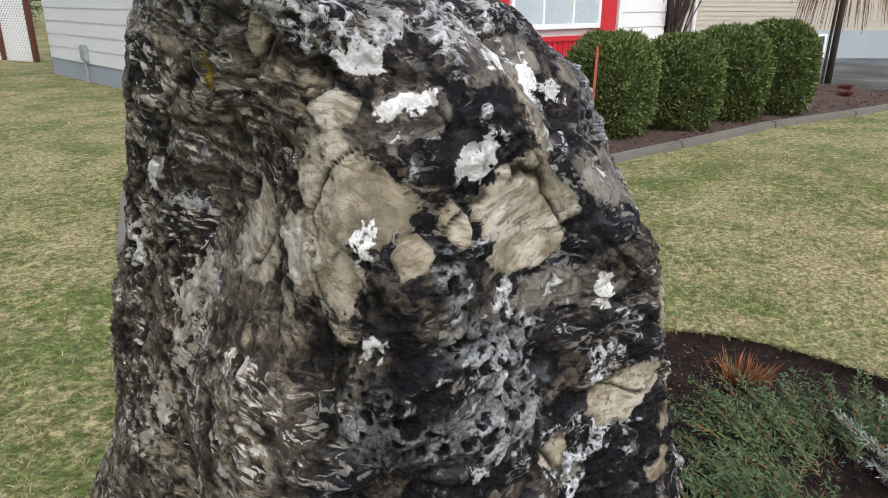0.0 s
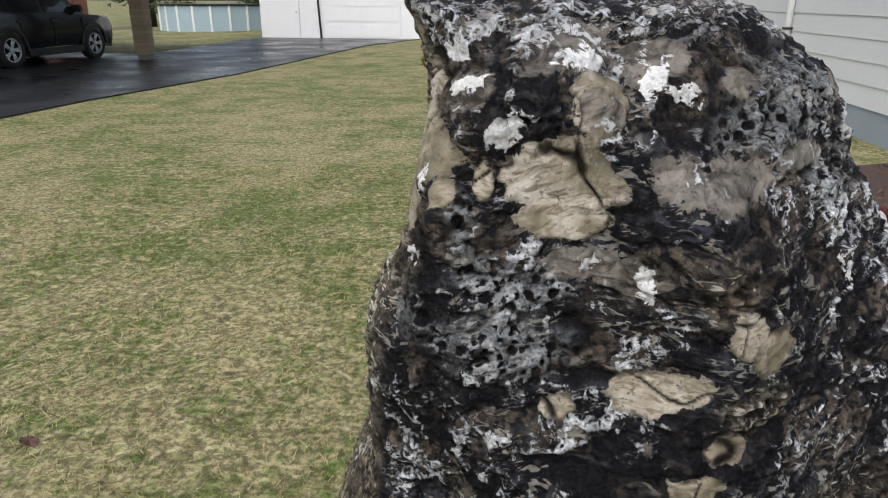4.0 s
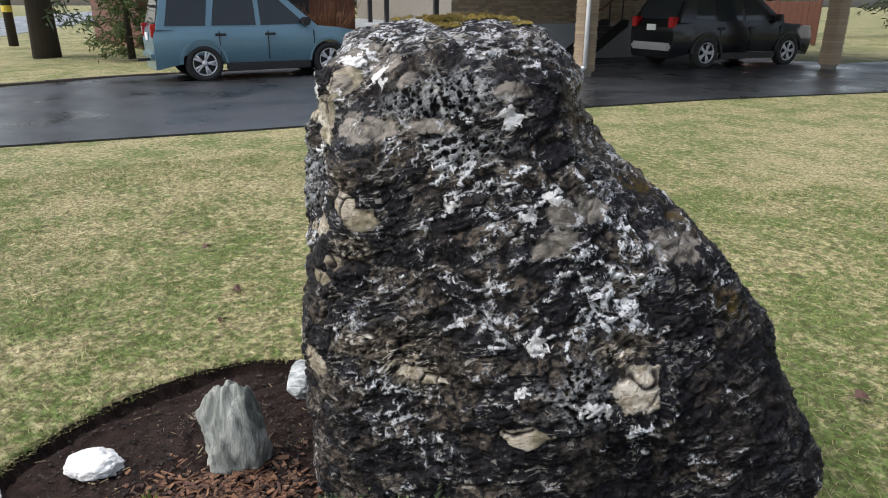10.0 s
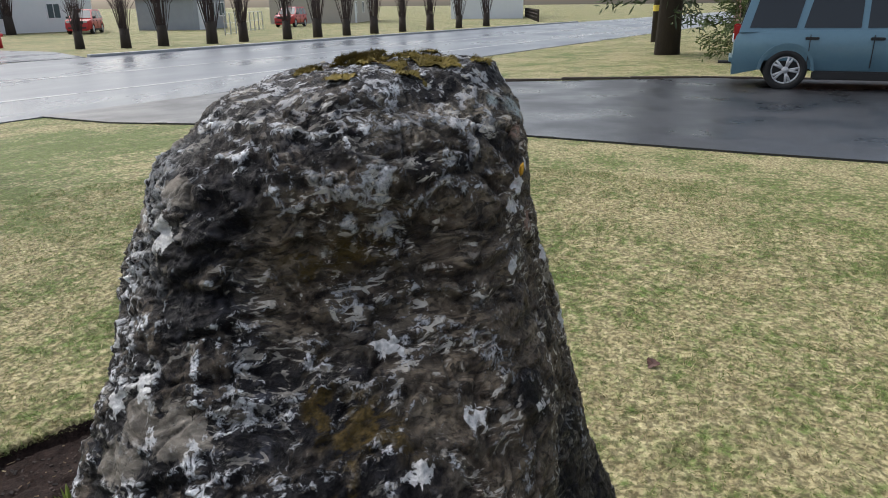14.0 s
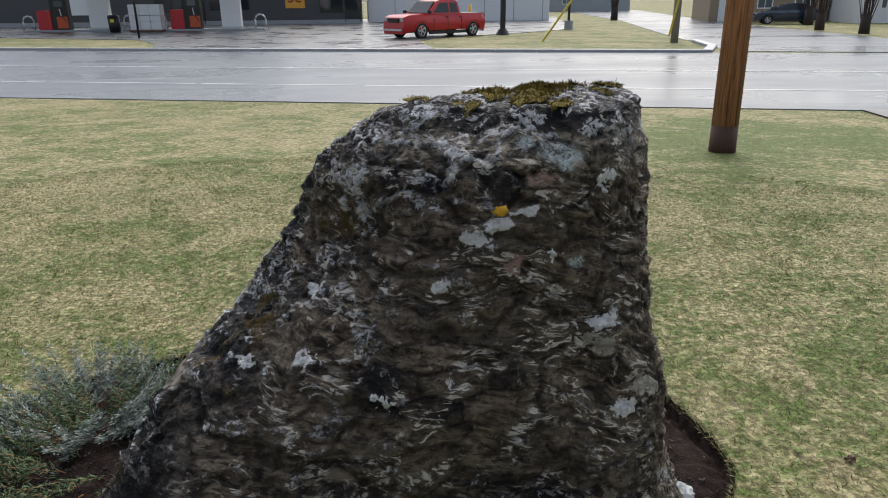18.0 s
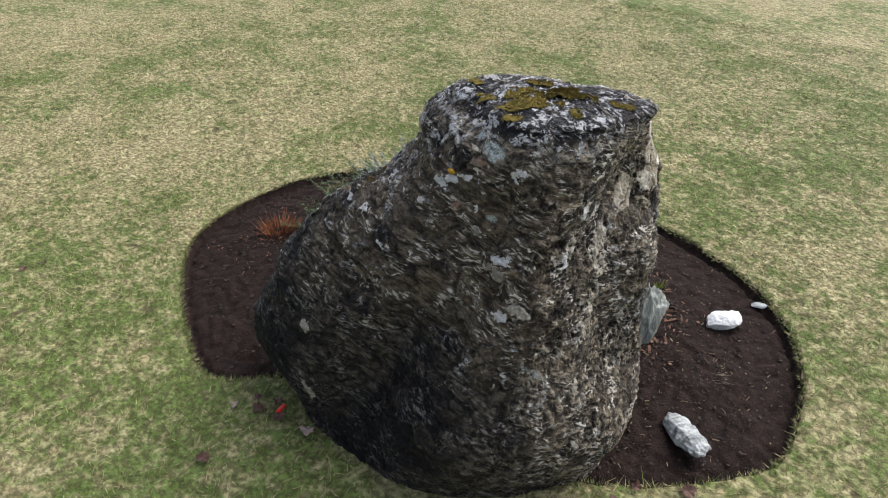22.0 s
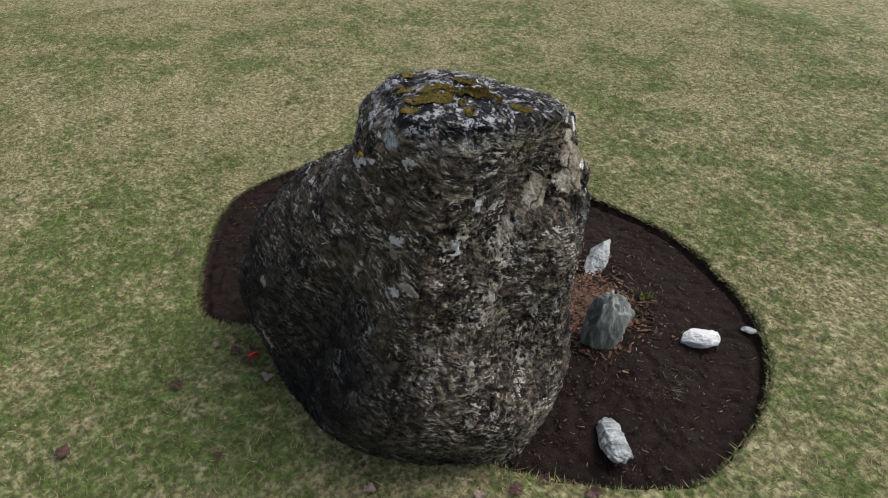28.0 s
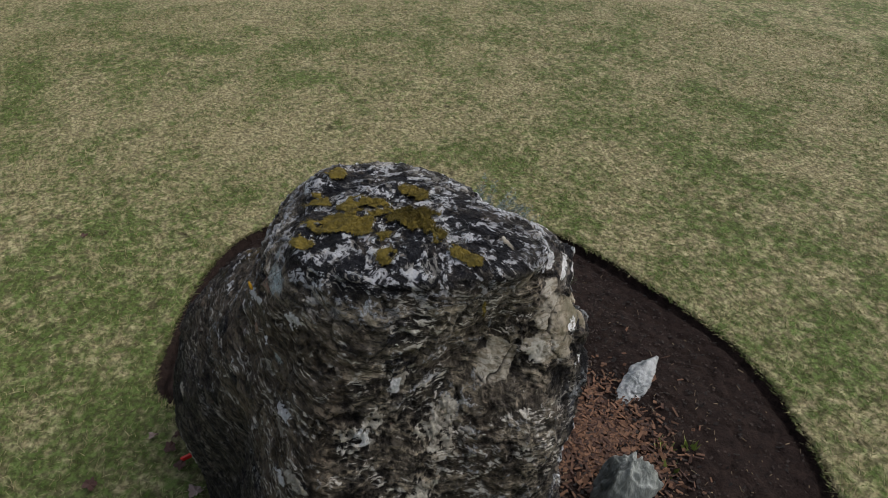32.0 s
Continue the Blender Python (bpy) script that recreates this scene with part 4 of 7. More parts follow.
slabc = k.mix(k.ramp(k.attr("piece"), 0.3, 0.9, 0.0, 0.3), slabc, (0.30, 0.275, 0.235))
slabc = k.mix(k.math('MULTIPLY', k.ramp(thick, 0.86, 0.96), k.ramp(blot, 0.46, 0.56)), slabc, (0.50, 0.51, 0.52))
slabc = k.mix(k.math('MULTIPLY', k.attr("edge"), 0.8), slabc, (0.012, 0.011, 0.010))
col = k.mix(k.math('MULTIPLY', k.ramp(k.math('ADD', k.attr("slab"), ragged), 0.42, 0.55), 0.85), col, slabc)
col = k.mix(k.math('MULTIPLY', k.ramp(k.math('ADD', k.attr("pale"), ragged), 0.60, 0.74), k.ramp(k.attr("pale"), 0.02, 0.10)), col, k.mix(k.ramp(streak, 0.4, 0.6), (0.55, 0.52, 0.45), (0.30, 0.27, 0.22)))
col = k.mix(k.math('MULTIPLY', k.attr("pink"), k.ramp(flk, 0.42, 0.48)), col, (0.36, 0.235, 0.18))
col = k.mix(k.math('MULTIPLY', k.ramp(k.math('ADD', k.attr("white"), ragged), 0.62, 0.74), k.ramp(k.attr("white"), 0.02, 0.10)), col, k.mix(k.ramp(grain, 0.3, 0.6), (0.52, 0.53, 0.54), (0.80, 0.80, 0.80)))
col = k.mix(k.math('MULTIPLY', k.attr("lichen"), k.ramp(lace2, 0.90, 0.82)), col, k.mix(k.ramp(grain, 0.35, 0.6), (0.36, 0.43, 0.43), (0.56, 0.64, 0.64)))
col = k.mix(k.math('MULTIPLY', k.attr("rust"), k.ramp(streak, 0.46, 0.54, 0.0, 0.85)), col, k.mix(k.ramp(grain, 0.3, 0.7), (0.035, 0.026, 0.006), (0.13, 0.085, 0.018)))
smooth = k.ramp(k.math('MAXIMUM', k.attr("plate"), k.attr("slab")), 0.0, 1.0, 1.0, 0.3)
height = k.math('MULTIPLY', k.math('ADD', k.math('MULTIPLY', crust, 0.4), k.math('ADD', flk, streak)), smooth)
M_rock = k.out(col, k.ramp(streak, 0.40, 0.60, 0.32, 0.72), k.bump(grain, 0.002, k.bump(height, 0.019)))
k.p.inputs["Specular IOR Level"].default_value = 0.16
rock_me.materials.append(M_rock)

# moss cushions on the top: thick green-gold mats that follow the rock
M_moss = mat("golden_moss", (0.042, 0.036, 0.004), (0.19, 0.135, 0.015), 0.95, scale=18, fine=130, bump=0.006, spread=0.5)
near_top = moss_p * (0.75 + 0.9 * fbm(V * 26, 3, 19)) > 0.42
sel = near_top[RF].all(1)
ids = np.unique(RF[sel])
rem = np.zeros(len(V), int)
rem[ids] = np.arange(len(ids))
mv = VR[ids] + NR[ids] * (moss_p[ids] * (0.007 + 0.006 * fbm(V[ids] * 45, 2, 5)))[:, None]
mos = obj_from("moss", mv, rem[RF[sel]], M_moss, True)
tagged(mos, "golden-green moss cushions growing on the boulder's top", "moss", kind="stuff")
np.random.seed(3)
pick = np.random.choice(len(mv), 9000)
tb = mv[pick] + np.random.normal(size=(9000, 3)) * 0.002
td = NR[ids][pick] * 0.003 + np.random.normal(size=(9000, 3)) * 0.0025
v3 = np.stack([tb - 0.0012, tb + np.array([0.0012, -0.0012, 0.0]), tb + td], 1).reshape(-1, 3)
tagged(obj_from("moss_tips", v3, np.arange(27000).reshape(-1, 3), M_moss), "fine upright tips of the moss cushions", "moss", kind="stuff")
yl = bmesh.new()
bmesh.ops.create_icosphere(yl, subdivisions=2, radius=0.011, matrix=Matrix.Translation((-.583, .117, 1.279)) @ Matrix.Diagonal((1.2, 0.35, 0.8, 1)))
for v in yl.verts:
    v.co += Vector((random.Random(v.index * 3 + 1).uniform(-.005, .005), 0, random.Random(v.index * 5 + 2).uniform(-.005, .005)))
part("yellow_lichen", yl, mat("yellow_lichen", (0.55, 0.32, 0.02), (0.45, 0.24, 0.02), 0.9, bump=0.002), boulder, "small orange-yellow lichen spot", True)

# ---- mulch bed ----
BG = np.arange(-1.75, 1.75, 0.013)
bx_, by_ = np.meshgrid(BG, BG - 0.75)
fx, fy = bx_.ravel(), by_.ravel()
d_in = inside(BED, fx, fy)
PB = np.stack([fx, fy, 0 * fx], -1)
c1, c2, cv = cells(PB * 7 + 0.4 * np.stack([vnoise(PB * 9), vnoise(PB * 9, 4), 0 * fx], -1), 7)
fz = -0.05 + 0.085 * step(0.0, 0.6, d_in) + 0.016 * fbm(PB * 4, 3, 3) + 0.014 * step(0.0, 0.12, c2 - c1) + 0.008 * fbm(PB * 24, 3, 8) - 0.02 * step(0.05, 0.0, d_in)
rise = step(0.008, -0.012, d_in + 0.006 * vnoise(PB * 30, 6))
fz = fz * (1 - rise) + rise * (0.025 * fbm(PB * 0.6, 3, 5) + 0.008 * fbm(PB * 9, 2, 6) - 0.006)
nb = len(BG)
bi = np.arange(nb * nb).reshape(nb, nb)
bf = np.stack([bi[:-1, :-1], bi[:-1, 1:], bi[1:, 1:], bi[1:, :-1]], -1).reshape(-1, 4)
keep = (d_in[bf] > -0.022).all(1)
used = np.unique(bf[keep])
remap = np.zeros(nb * nb, int)
remap[used] = np.arange(len(used))
M_soil = mat("dark_mulch_soil", (0.006, 0.004, 0.0038), (0.034, 0.022, 0.018), 0.9, scale=22, fine=130, bump=0.012, spread=0.35)
M_soil.node_tree.nodes["Principled BSDF"].inputs["Specular IOR Level"].default_value = 0.1
mulch = obj_from("mulch_bed", np.stack([fx, fy, fz], -1)[used], remap[bf[keep]], M_soil, True)
tagged(mulch, "dark damp cracked soil and mulch bed round the boulder", "mulch bed", kind="structure")

# ---- buildings ----
def siding(parent, x0, x1, y, z0, z1, pitch, material, name="siding_board", thick=0.016):
    """Lapped boards on a wall that faces -y, each a little proud at its lower edge."""
    n = int(round((z1 - z0) / pitch))
    bm = bmesh.new()
    extrude_profile(bm, [(-thick, 0.0), (-thick + 0.012, pitch - 0.004), (0.0, pitch - 0.004), (0.0, 0.0)], 0, 1)
    bm.transform(Matrix(((0, x1 - x0, 0, x0), (1, 0, 0, y), (0, 0, 1, z0), (0, 0, 0, 1))))
    first = part(name, bm, material, parent)
    for i in range(1, n):
        o = first.copy()
        scene.collection.objects.link(o)
        o.location.z = i * pitch
    return first


def window(parent, x0, x1, y, z0, z1, frame=0.06, bars=1, name="window", pane=None):
    """A framed window on a wall that faces -y."""
    w = part(name, boxed(x0, x1, y - 0.035, y + 0.02, z0, z0 + frame), M_white_paint, parent)
    for nm, a in (("frame_head", (x0, x1, z1 - frame, z1)), ("frame_side", (x0, x0 + frame, z0 + frame, z1 - frame)), ("frame_side", (x1 - frame, x1, z0 + frame, z1 - frame))):
        part(nm, boxed(a[0], a[1], y - 0.035, y + 0.02, a[2], a[3]), M_white_paint, w)
    for i in range(bars):
        c = x0 + (x1 - x0) * (i + 1) / (bars + 1)
        part("glazing_bar", boxed(c - 0.025, c + 0.025, y - 0.03, y + 0.02, z0 + frame, z1 - frame), M_white_paint, w)
    edges = [x0 + frame] + [x0 + (x1 - x0) * (i + 1) / (bars + 1) for i in range(bars)] + [x1 - frame]
    for a, b in zip(edges[:-1], edges[1:]):
        part("pane", boxed(a, b, y - 0.008, y, z0 + frame, z1 - frame), pane or M_pane, w)
    return w


def gable(parent, x0, x1, y0, y1, z, rise, material, over=0.35):
    bm = bmesh.new()
    extrude_profile(bm, [(x0 - over, z), ((x0 + x1) / 2, z + rise), (x1 + over, z), (x1 + over, z - 0.12), ((x0 + x1) / 2, z + rise - 0.14), (x0 - over, z - 0.12)], y0 - over, y1 + over)
    return part("roof", bm, material, parent)


# white house with a red front: its south front and its west side
wh = thing("white_house", pose(3.50, 4.78, -0.05, rz=-5), "white lapped-siding house with a red panelled front", "house")
part("foundation", boxed(0, 7.2, 0.03, 9.4, -0.3, 0.42), M_foundation, wh, "pale blue-grey painted concrete foundation")
part("wall", boxed(0.02, 7.18, 0.05, 9.38, 0.40, 3.0), M_white_paint, wh)
siding(wh, -0.015, 2.26, 0.05, 0.38, 3.0, 0.235, M_white_paint)
part("red_wall_panel", boxed(2.28, 5.54, -0.02, 0.05, 0.38, 0.98), M_red_paint, wh, "red vertical panelling")
for i in range(26):
    part("red_batten", boxed(2.30 + i * 0.125, 2.33 + i * 0.125, -0.035, -0.02, 0.38, 0.93), M_red_paint, wh)
part("red_rail", boxed(2.26, 5.56, -0.045, -0.02, 0.93, 1.0), M_red_paint, wh)
part("red_wall_panel", boxed(2.28, 2.94, -0.02, 0.05, 1.0, 3.0), M_red_paint, wh)
part("red_wall_panel", boxed(5.09, 5.54, -0.02, 0.05, 1.0, 3.0), M_red_paint, wh)
M_blind = mat("pale_window_blind", (0.50, 0.57, 0.62), (0.38, 0.45, 0.50), 0.25, scale=3, fine=30, coat=0.6)
window(wh, 2.96, 5.07, -0.01, 1.1, 2.5, 0.07, 2, "window", M_blind)
part("corner_board", boxed(5.56, 5.70, -0.05, 0.06, 0.35, 3.0), M_white_paint, wh)
siding(wh, 5.70, 7.2, 0.05, 0.38, 3.0, 0.235, M_white_paint)
window(wh, 1.40, 2.40, 0.025, -0.02, 0.34, 0.05, 0, "basement_window", M_glass)
side = siding(wh, 0.0, 9.4, 0.0, 0.38, 3.0, 0.235, M_white_paint)
for o in [c for c in wh.children if c.data == side.data]:
    o.matrix_local = Matrix.Rotation(radians(-90), 4, 'Z') @ Matrix.Translation((-9.4, 0.0, o.location.z))
for zz in (0.3, 1.1, 1.9, 2.7):
    part("downspout_clip", boxed(-0.12, -0.02, 3.55, 3.67, zz, zz + 0.03), M_dark_metal, wh)
part("downspout", tube(bmesh.new(), (-0.07, 3.61, 0.1), (-0.07, 3.61, 3.0), 0.05), M_white_paint, wh, smooth=True)
part("meter_box", boxed(-0.1, 0.0, 7.2, 7.42, 0.42, 0.7, 0.02), M_concrete, wh)
part("meter_pipe", tube(bmesh.new(), (-0.06, 7.3, -0.1), (-0.06, 7.3, 0.45), 0.02), M_concrete, wh)
bw = part("basement_window", boxed(-0.02, 0.03, 4.0, 4.6, 0.0, 0.34), M_white_paint, wh)
part("pane", boxed(-0.028, -0.021, 4.06, 4.54, 0.05, 0.29), M_glass, bw)
gable(wh, 0, 7.2, 0, 9.4, 3.0, 1.6, M_roof)

# brick house with its carport
ch = thing("carport_house", pose(-15.62, 9.55, -0.12, rz=-9), "tan brick house with a grey basement wall and a carport", "house")
part("basement_wall", boxed(-9, 0, 0, 11, -0.3, 1.08), M_concrete, ch, "grey rendered basement wall")
part("wall", boxed(-9, -0.1, 0.1, 11, 1.08, 3.1), M_mortar, ch)
for (x0, x1, z0, z1) in ((-9.2, 0.2, 3.1, 3.25),):
    part("eave", boxed(x0, x1 + 7.3, -0.3, 11.3, z0, z1), M_white_paint, ch)
gable(ch, -9, 7.0, 0, 11, 3.4, 1.8, M_roof)
M_brick_c = mat("tan_brick_courses", (0.34, 0.27, 0.185), (0.21, 0.165, 0.12), 0.85, scale=4, fine=60, bump=0.003, island=0.6)
bv, bfc = [], []
for c_ in range(14):
    for j in range(52):
        y0, z0 = 0.1 + 0.21 * j + (0.105 if c_ % 2 else 0), 1.085 + 0.0715 * c_
        n0 = len(bv)
        dx = -0.092 + 0.004 * ((j * 7 + c_ * 3) % 5)
        bv += [(dx, y0, z0), (dx, y0 + 0.2, z0), (dx, y0 + 0.2, z0 + 0.062), (dx, y0, z0 + 0.062), (-0.12, y0, z0), (-0.12, y0 + 0.2, z0), (-0.12, y0 + 0.2, z0 + 0.062), (-0.12, y0, z0 + 0.062)]
        bfc += [(n0, n0 + 1, n0 + 2, n0 + 3), (n0 + 4, n0 + 5, n0 + 1, n0), (n0 + 3, n0 + 2, n0 + 6, n0 + 7), (n0 + 4, n0, n0 + 3, n0 + 7), (n0 + 1, n0 + 5, n0 + 6, n0 + 2)]
bc = obj_from("brickwork", bv, bfc, M_brick_c)
bc.parent = ch
tagged(bc, "courses of tan bricks in the house wall", kind="stuff")
bwm = Matrix.Rotation(radians(90), 4, 'Z')
w = window(ch, 1.85, 3.05, -0.01, 0.38, 0.92, 0.06, 1, "basement_window")
for o in [w]:
    o.matrix_local = bwm
part("window", boxed(-0.13, -0.09, 6.2, 7.6, 1.5, 2.6), M_pane, ch)
part("rendered_wall_end", boxed(-0.02, 0.02, 9.0, 10.9, 0.0, 1.06), M_concrete, ch)
st = thing("basement_stairs", ch.matrix_world @ pose(0.05, 3.5, 0), "dark wooden outdoor stairs with a handrail against the wall", "stairs")
for i in range(6):
    part("tread", boxed(0.05, 1.05, 0.25 * i, 0.25 * i + 0.3, 0.17 * i + 0.12, 0.17 * i + 0.165), M_dark_metal, st)
    part("riser", boxed(0.07, 1.03, 0.25 * i + 0.01, 0.25 * i + 0.03, 0.17 * i, 0.17 * i + 0.12), M_dark_metal, st)
for xx in (0.05, 1.02):
    part("stringer", extrude_profile(bmesh.new(), [(0, 0), (0.25, 0), (1.75, 1.02), (1.75, 1.2), (1.5, 1.2), (0, 0.15)], xx, xx + 0.04), M_dark_metal, st).matrix_local = Matrix(((0, 1, 0, 0), (1, 0, 0, 0), (0, 0, 1, 0), (0, 0, 0, 1)))
for i in range(4):
    part("baluster", boxed(1.03, 1.06, 0.15 + 0.45 * i, 0.18 + 0.45 * i, 0.2 + 0.3 * i, 1.05 + 0.3 * i), M_dark_metal, st)
part("handrail", tube(bmesh.new(), (1.045, 0.1, 1.05), (1.045, 1.75, 2.15), 0.03), M_wood_brown, st, "reddish brown handrail", True)
M_block = mat("weathered_blocks", (0.25, 0.225, 0.185), (0.17, 0.155, 0.13), 0.85, scale=3, fine=50, bump=0.003, object_random=0.4)
sl = thing("porch", ch.matrix_world @ pose(0.3, 1.3, 0), "concrete porch slab on block steps with dark posts", "porch")
part("porch_slab", boxed(-4.2, -0.5, -2.8, -1.36, 0.92, 1.06, 0.01), M_concrete, sl)
part("porch_base", extrude_profile(bmesh.new(), [(-4.1, 0), (-1.3, 0), (-1.0, 0.9), (-4.1, 0.9)], -2.5, -1.4), M_mortar, sl)
for i in range(5):
    part("block_step", boxed(-0.27, 0.75 - 0.16 * i, -1.6, -0.55, 0.2 * i, 0.2 * i + 0.195, 0.012), M_block, sl)
for xx, yy in ((-0.2, -1.75), (-2.4, -2.4), (-4.0, -2.4)):
    part("post", boxed(xx - 0.06, xx + 0.06, yy - 0.06, yy + 0.06, 0 if xx > -1 else 1.06, 3.1), M_dark_metal, sl)


def brick_column(m, label, pipe):
    t = thing("brick_column", m, label, "column", "carport columns")
    part("footing", boxed(-0.13, 0.13, -0.13, 0.13, -0.2, 0.22, 0.01), M_mortar, t)
    part("core", boxed(-0.15, 0.15, -0.15, 0.15, 0.2, 3.1), M_mortar, t)
    course = boxed(-0.175, 0.175, -0.175, 0.175, 0.0, 0.062, 0.006)
    first = part("brick", course, M_brick, t)
    first.location.z = 0.22
    for i in range(1, 40):
        o = first.copy()
        scene.collection.objects.link(o)
        o.location.z = 0.22 + 0.0715 * i
        o.rotation_euler.z = 0.015 * (-1) ** i
        o.scale = (1 + 0.05 * (i % 3 - 1), 1 + 0.05 * ((i + 1) % 3 - 1), 1)
    if pipe:
        part("downspout", tube(bmesh.new(), (0.2, -0.12, 0.3), (0.2, -0.12, 3.0), 0.05, n=8), M_white_paint, t, "white drain pipe", True)
        part("downspout_elbow", tube(bmesh.new(), (0.2, -0.12, 0.32), (0.1, -0.26, 0.2), 0.05, n=8), M_white_paint, t, smooth=True)
    return t


brick_column(pose(-10.45, 9.75, -0.12, rz=-9), "tan brick carport column with a white downspout", True)
brick_column(pose(-8.45, 16.1, -0.10, rz=-9), "tan brick carport column on a narrow footing", False)

gar = thing("garage", pose(-8.25, 26.6, -0.05, rz=-9), "white garage with a panelled overhead door", "garage")
part("wall", boxed(0, 6.3, 0, 8, -0.2, 2.9), M_white_paint, gar)
gable(gar, 0, 6.3, 0, 8, 2.9, 1.5, M_roof)
door = part("garage_door", boxed(2.55, 5.6, -0.04, 0.02, 0.05, 2.3, 0.008), M_white_paint, gar)
for i in range(4):
    for j in range(4):
        part("door_panel", boxed(2.63 + 0.75 * j, 3.28 + 0.75 * j, -0.055, -0.04, 0.12 + 0.56 * i, 0.56 + 0.56 * i, 0.012), M_white_paint, door)
sd = part("side_door", boxed(0.75, 1.6, -0.04, 0.02, 0.05, 2.1, 0.01), M_white_paint, gar)
part("handle", tube(bmesh.new(), (1.5, -0.1, 1.0), (1.5, -0.03, 1.0), 0.03), M_metal, sd)
part("downspout", tube(bmesh.new(), (2.45, -0.06, 0.05), (2.3, -0.06, 2.9), 0.04), M_dark_metal, gar)
for yy in (3.0, 4.6):
    part("window", boxed(6.29, 6.33, yy, yy + 0.5, 1.3, 1.9), M_glass, gar)

nb_h = thing("beige_house", pose(17.2, 6.6, -0.1, rz=-46), "beige horizontal-siding house on a pale blue foundation", "house")
part("foundation", boxed(-3, 14, 0.03, 8, -0.2, 0.85), M_foundation, nb_h)
part("wall", boxed(-3, 14, 0.06, 8, 0.85, 3.2), M_beige, nb_h)
siding(nb_h, -3, 14, 0.06, 0.85, 3.2, 0.117, M_beige)
gable(nb_h, -3, 14, 0, 8, 3.2, 1.6, M_roof)
window(nb_h, 3.1, 4.1, 0.02, 0.15, 0.75, 0.06, 0, "basement_window")
part("downspout", tube(bmesh.new(), (0.35, -0.03, 0.3), (0.35, -0.03, 3.2), 0.05), M_white_paint, nb_h)

br = thing("brown_house", pose(-27.0, 3.5, -0.1, rz=4), "dark red-brown board-clad house behind shrubs", "house")
part("wall", boxed(-8, 0, 0, 9, -0.2, 3.2), M_wood_brown, br)
for i in range(30):
    part("board", boxed(0.0, 0.025, 0.3 * i + 0.01, 0.3 * i + 0.285, 0, 3.2), M_wood_brown, br)
part("window", boxed(0.0, 0.05, 5.6, 6.8, 1.2, 2.3), M_glass, br)
gable(br, -8, 0, 0, 9, 3.2, 1.6, M_roof)

# pool, fence, lattice
pool = thing("swimming_pool", pose(-12.8, 36.2, -0.1), "round above-ground pool with pale blue panels", "pool")
M_pool = mat("pool_panel", (0.36, 0.47, 0.52), (0.30, 0.40, 0.46), 0.4, scale=2, fine=20)
for i in range(22):
    a = 2 * math.pi * i / 22
    bm = boxed(-0.44, 0.44, -0.02, 0.02, 0, 1.2)
    part("panel", bm, M_pool, pool).matrix_local = Matrix.Rotation(a, 4, 'Z') @ Matrix.Translation((0, -3.0, 0))
    part("upright", boxed(-0.05, 0.05, -0.05, 0.03, 0, 1.25), M_white_paint, pool).matrix_local = Matrix.Rotation(a + math.pi / 22, 4, 'Z') @ Matrix.Translation((0, -3.03, 0))
bm = bmesh.new()
bmesh.ops.create_cone(bm, cap_ends=True, segments=44, radius1=3.12, radius2=3.12, depth=0.06, matrix=Matrix.Translation((0, 0, 1.26)))
part("rim", bm, M_dark_metal, pool, "dark cover and rim")

fe = thing("board_fence", pose(-23.0, 27.3, -0.1, rz=3), "red-brown board fence with lattice panels", "fence")
for i in range(30):
    part("fence_board", boxed(0.25 * i, 0.25 * i + 0.235, -0.012, 0.012, 0.05, 1.75), M_wood_brown, fe)
for i in range(5):
    part("post", boxed(1.85 * i - 0.05, 1.85 * i + 0.05, 0.02, 0.12, 0, 1.9), M_wood_brown, fe)
part("rail", boxed(0, 7.5, 0.012, 0.05, 1.3, 1.4), M_wood_brown, fe)


def lattice(m, w, h, label, material, post_material):
    t = thing("lattice_panel", m, label, "lattice", "lattice panels")
    s = 0.11
    for sgn in (1, -1):
        for i in range(int((w + h) / s)):
            bm = bmesh.new()
            c = i * s - (h if sgn > 0 else 0)
            a, b = (c, 0.0), (c + sgn * h, h)
            lo, hi = min(a[0], b[0]), max(a[0], b[0])
            p0, p1 = Vector((a[0], 0, 0)), Vector((b[0], 0, h))
            d = p1 - p0
            ts = sorted(((0 - p0.x) / d.x, (w - p0.x) / d.x))
            t0, t1 = max(0, ts[0]), min(1, ts[1])
            if t1 - t0 > 0.03:
                q0, q1 = p0 + d * t0, p0 + d * t1
                side_v = Vector((-d.z, 0, d.x)).normalized() * 0.02
                y = 0.006 * sgn
                vs = [bm.verts.new(v) for v in (q0 - side_v + Vector((0, y - 0.004, 0)), q1 - side_v + Vector((0, y - 0.004, 0)), q1 + side_v + Vector((0, y - 0.004, 0)), q0 + side_v + Vector((0, y - 0.004, 0)))]
                f = bm.faces.new(vs)
                ext = bmesh.ops.extrude_face_region(bm, geom=list(bm.faces))
                bmesh.ops.translate(bm, verts=[g for g in ext["geom"] if isinstance(g, bmesh.types.BMVert)], vec=(0, 0.008, 0))
                part("lath", bm, material, t)
    for x in (0, w):
        part("post", boxed(x - 0.06, x + 0.06, -0.05, 0.05, -0.1, h + 0.1), post_material, t)
    return t


for i in range(3):
    lattice(pose(4.35 + 0.28 * i, 21.0 - 1.22 * i, -0.02, rz=-77), 1.2, 1.9, "white diagonal lattice panel between brown posts", M_white_paint, M_wood_brown)


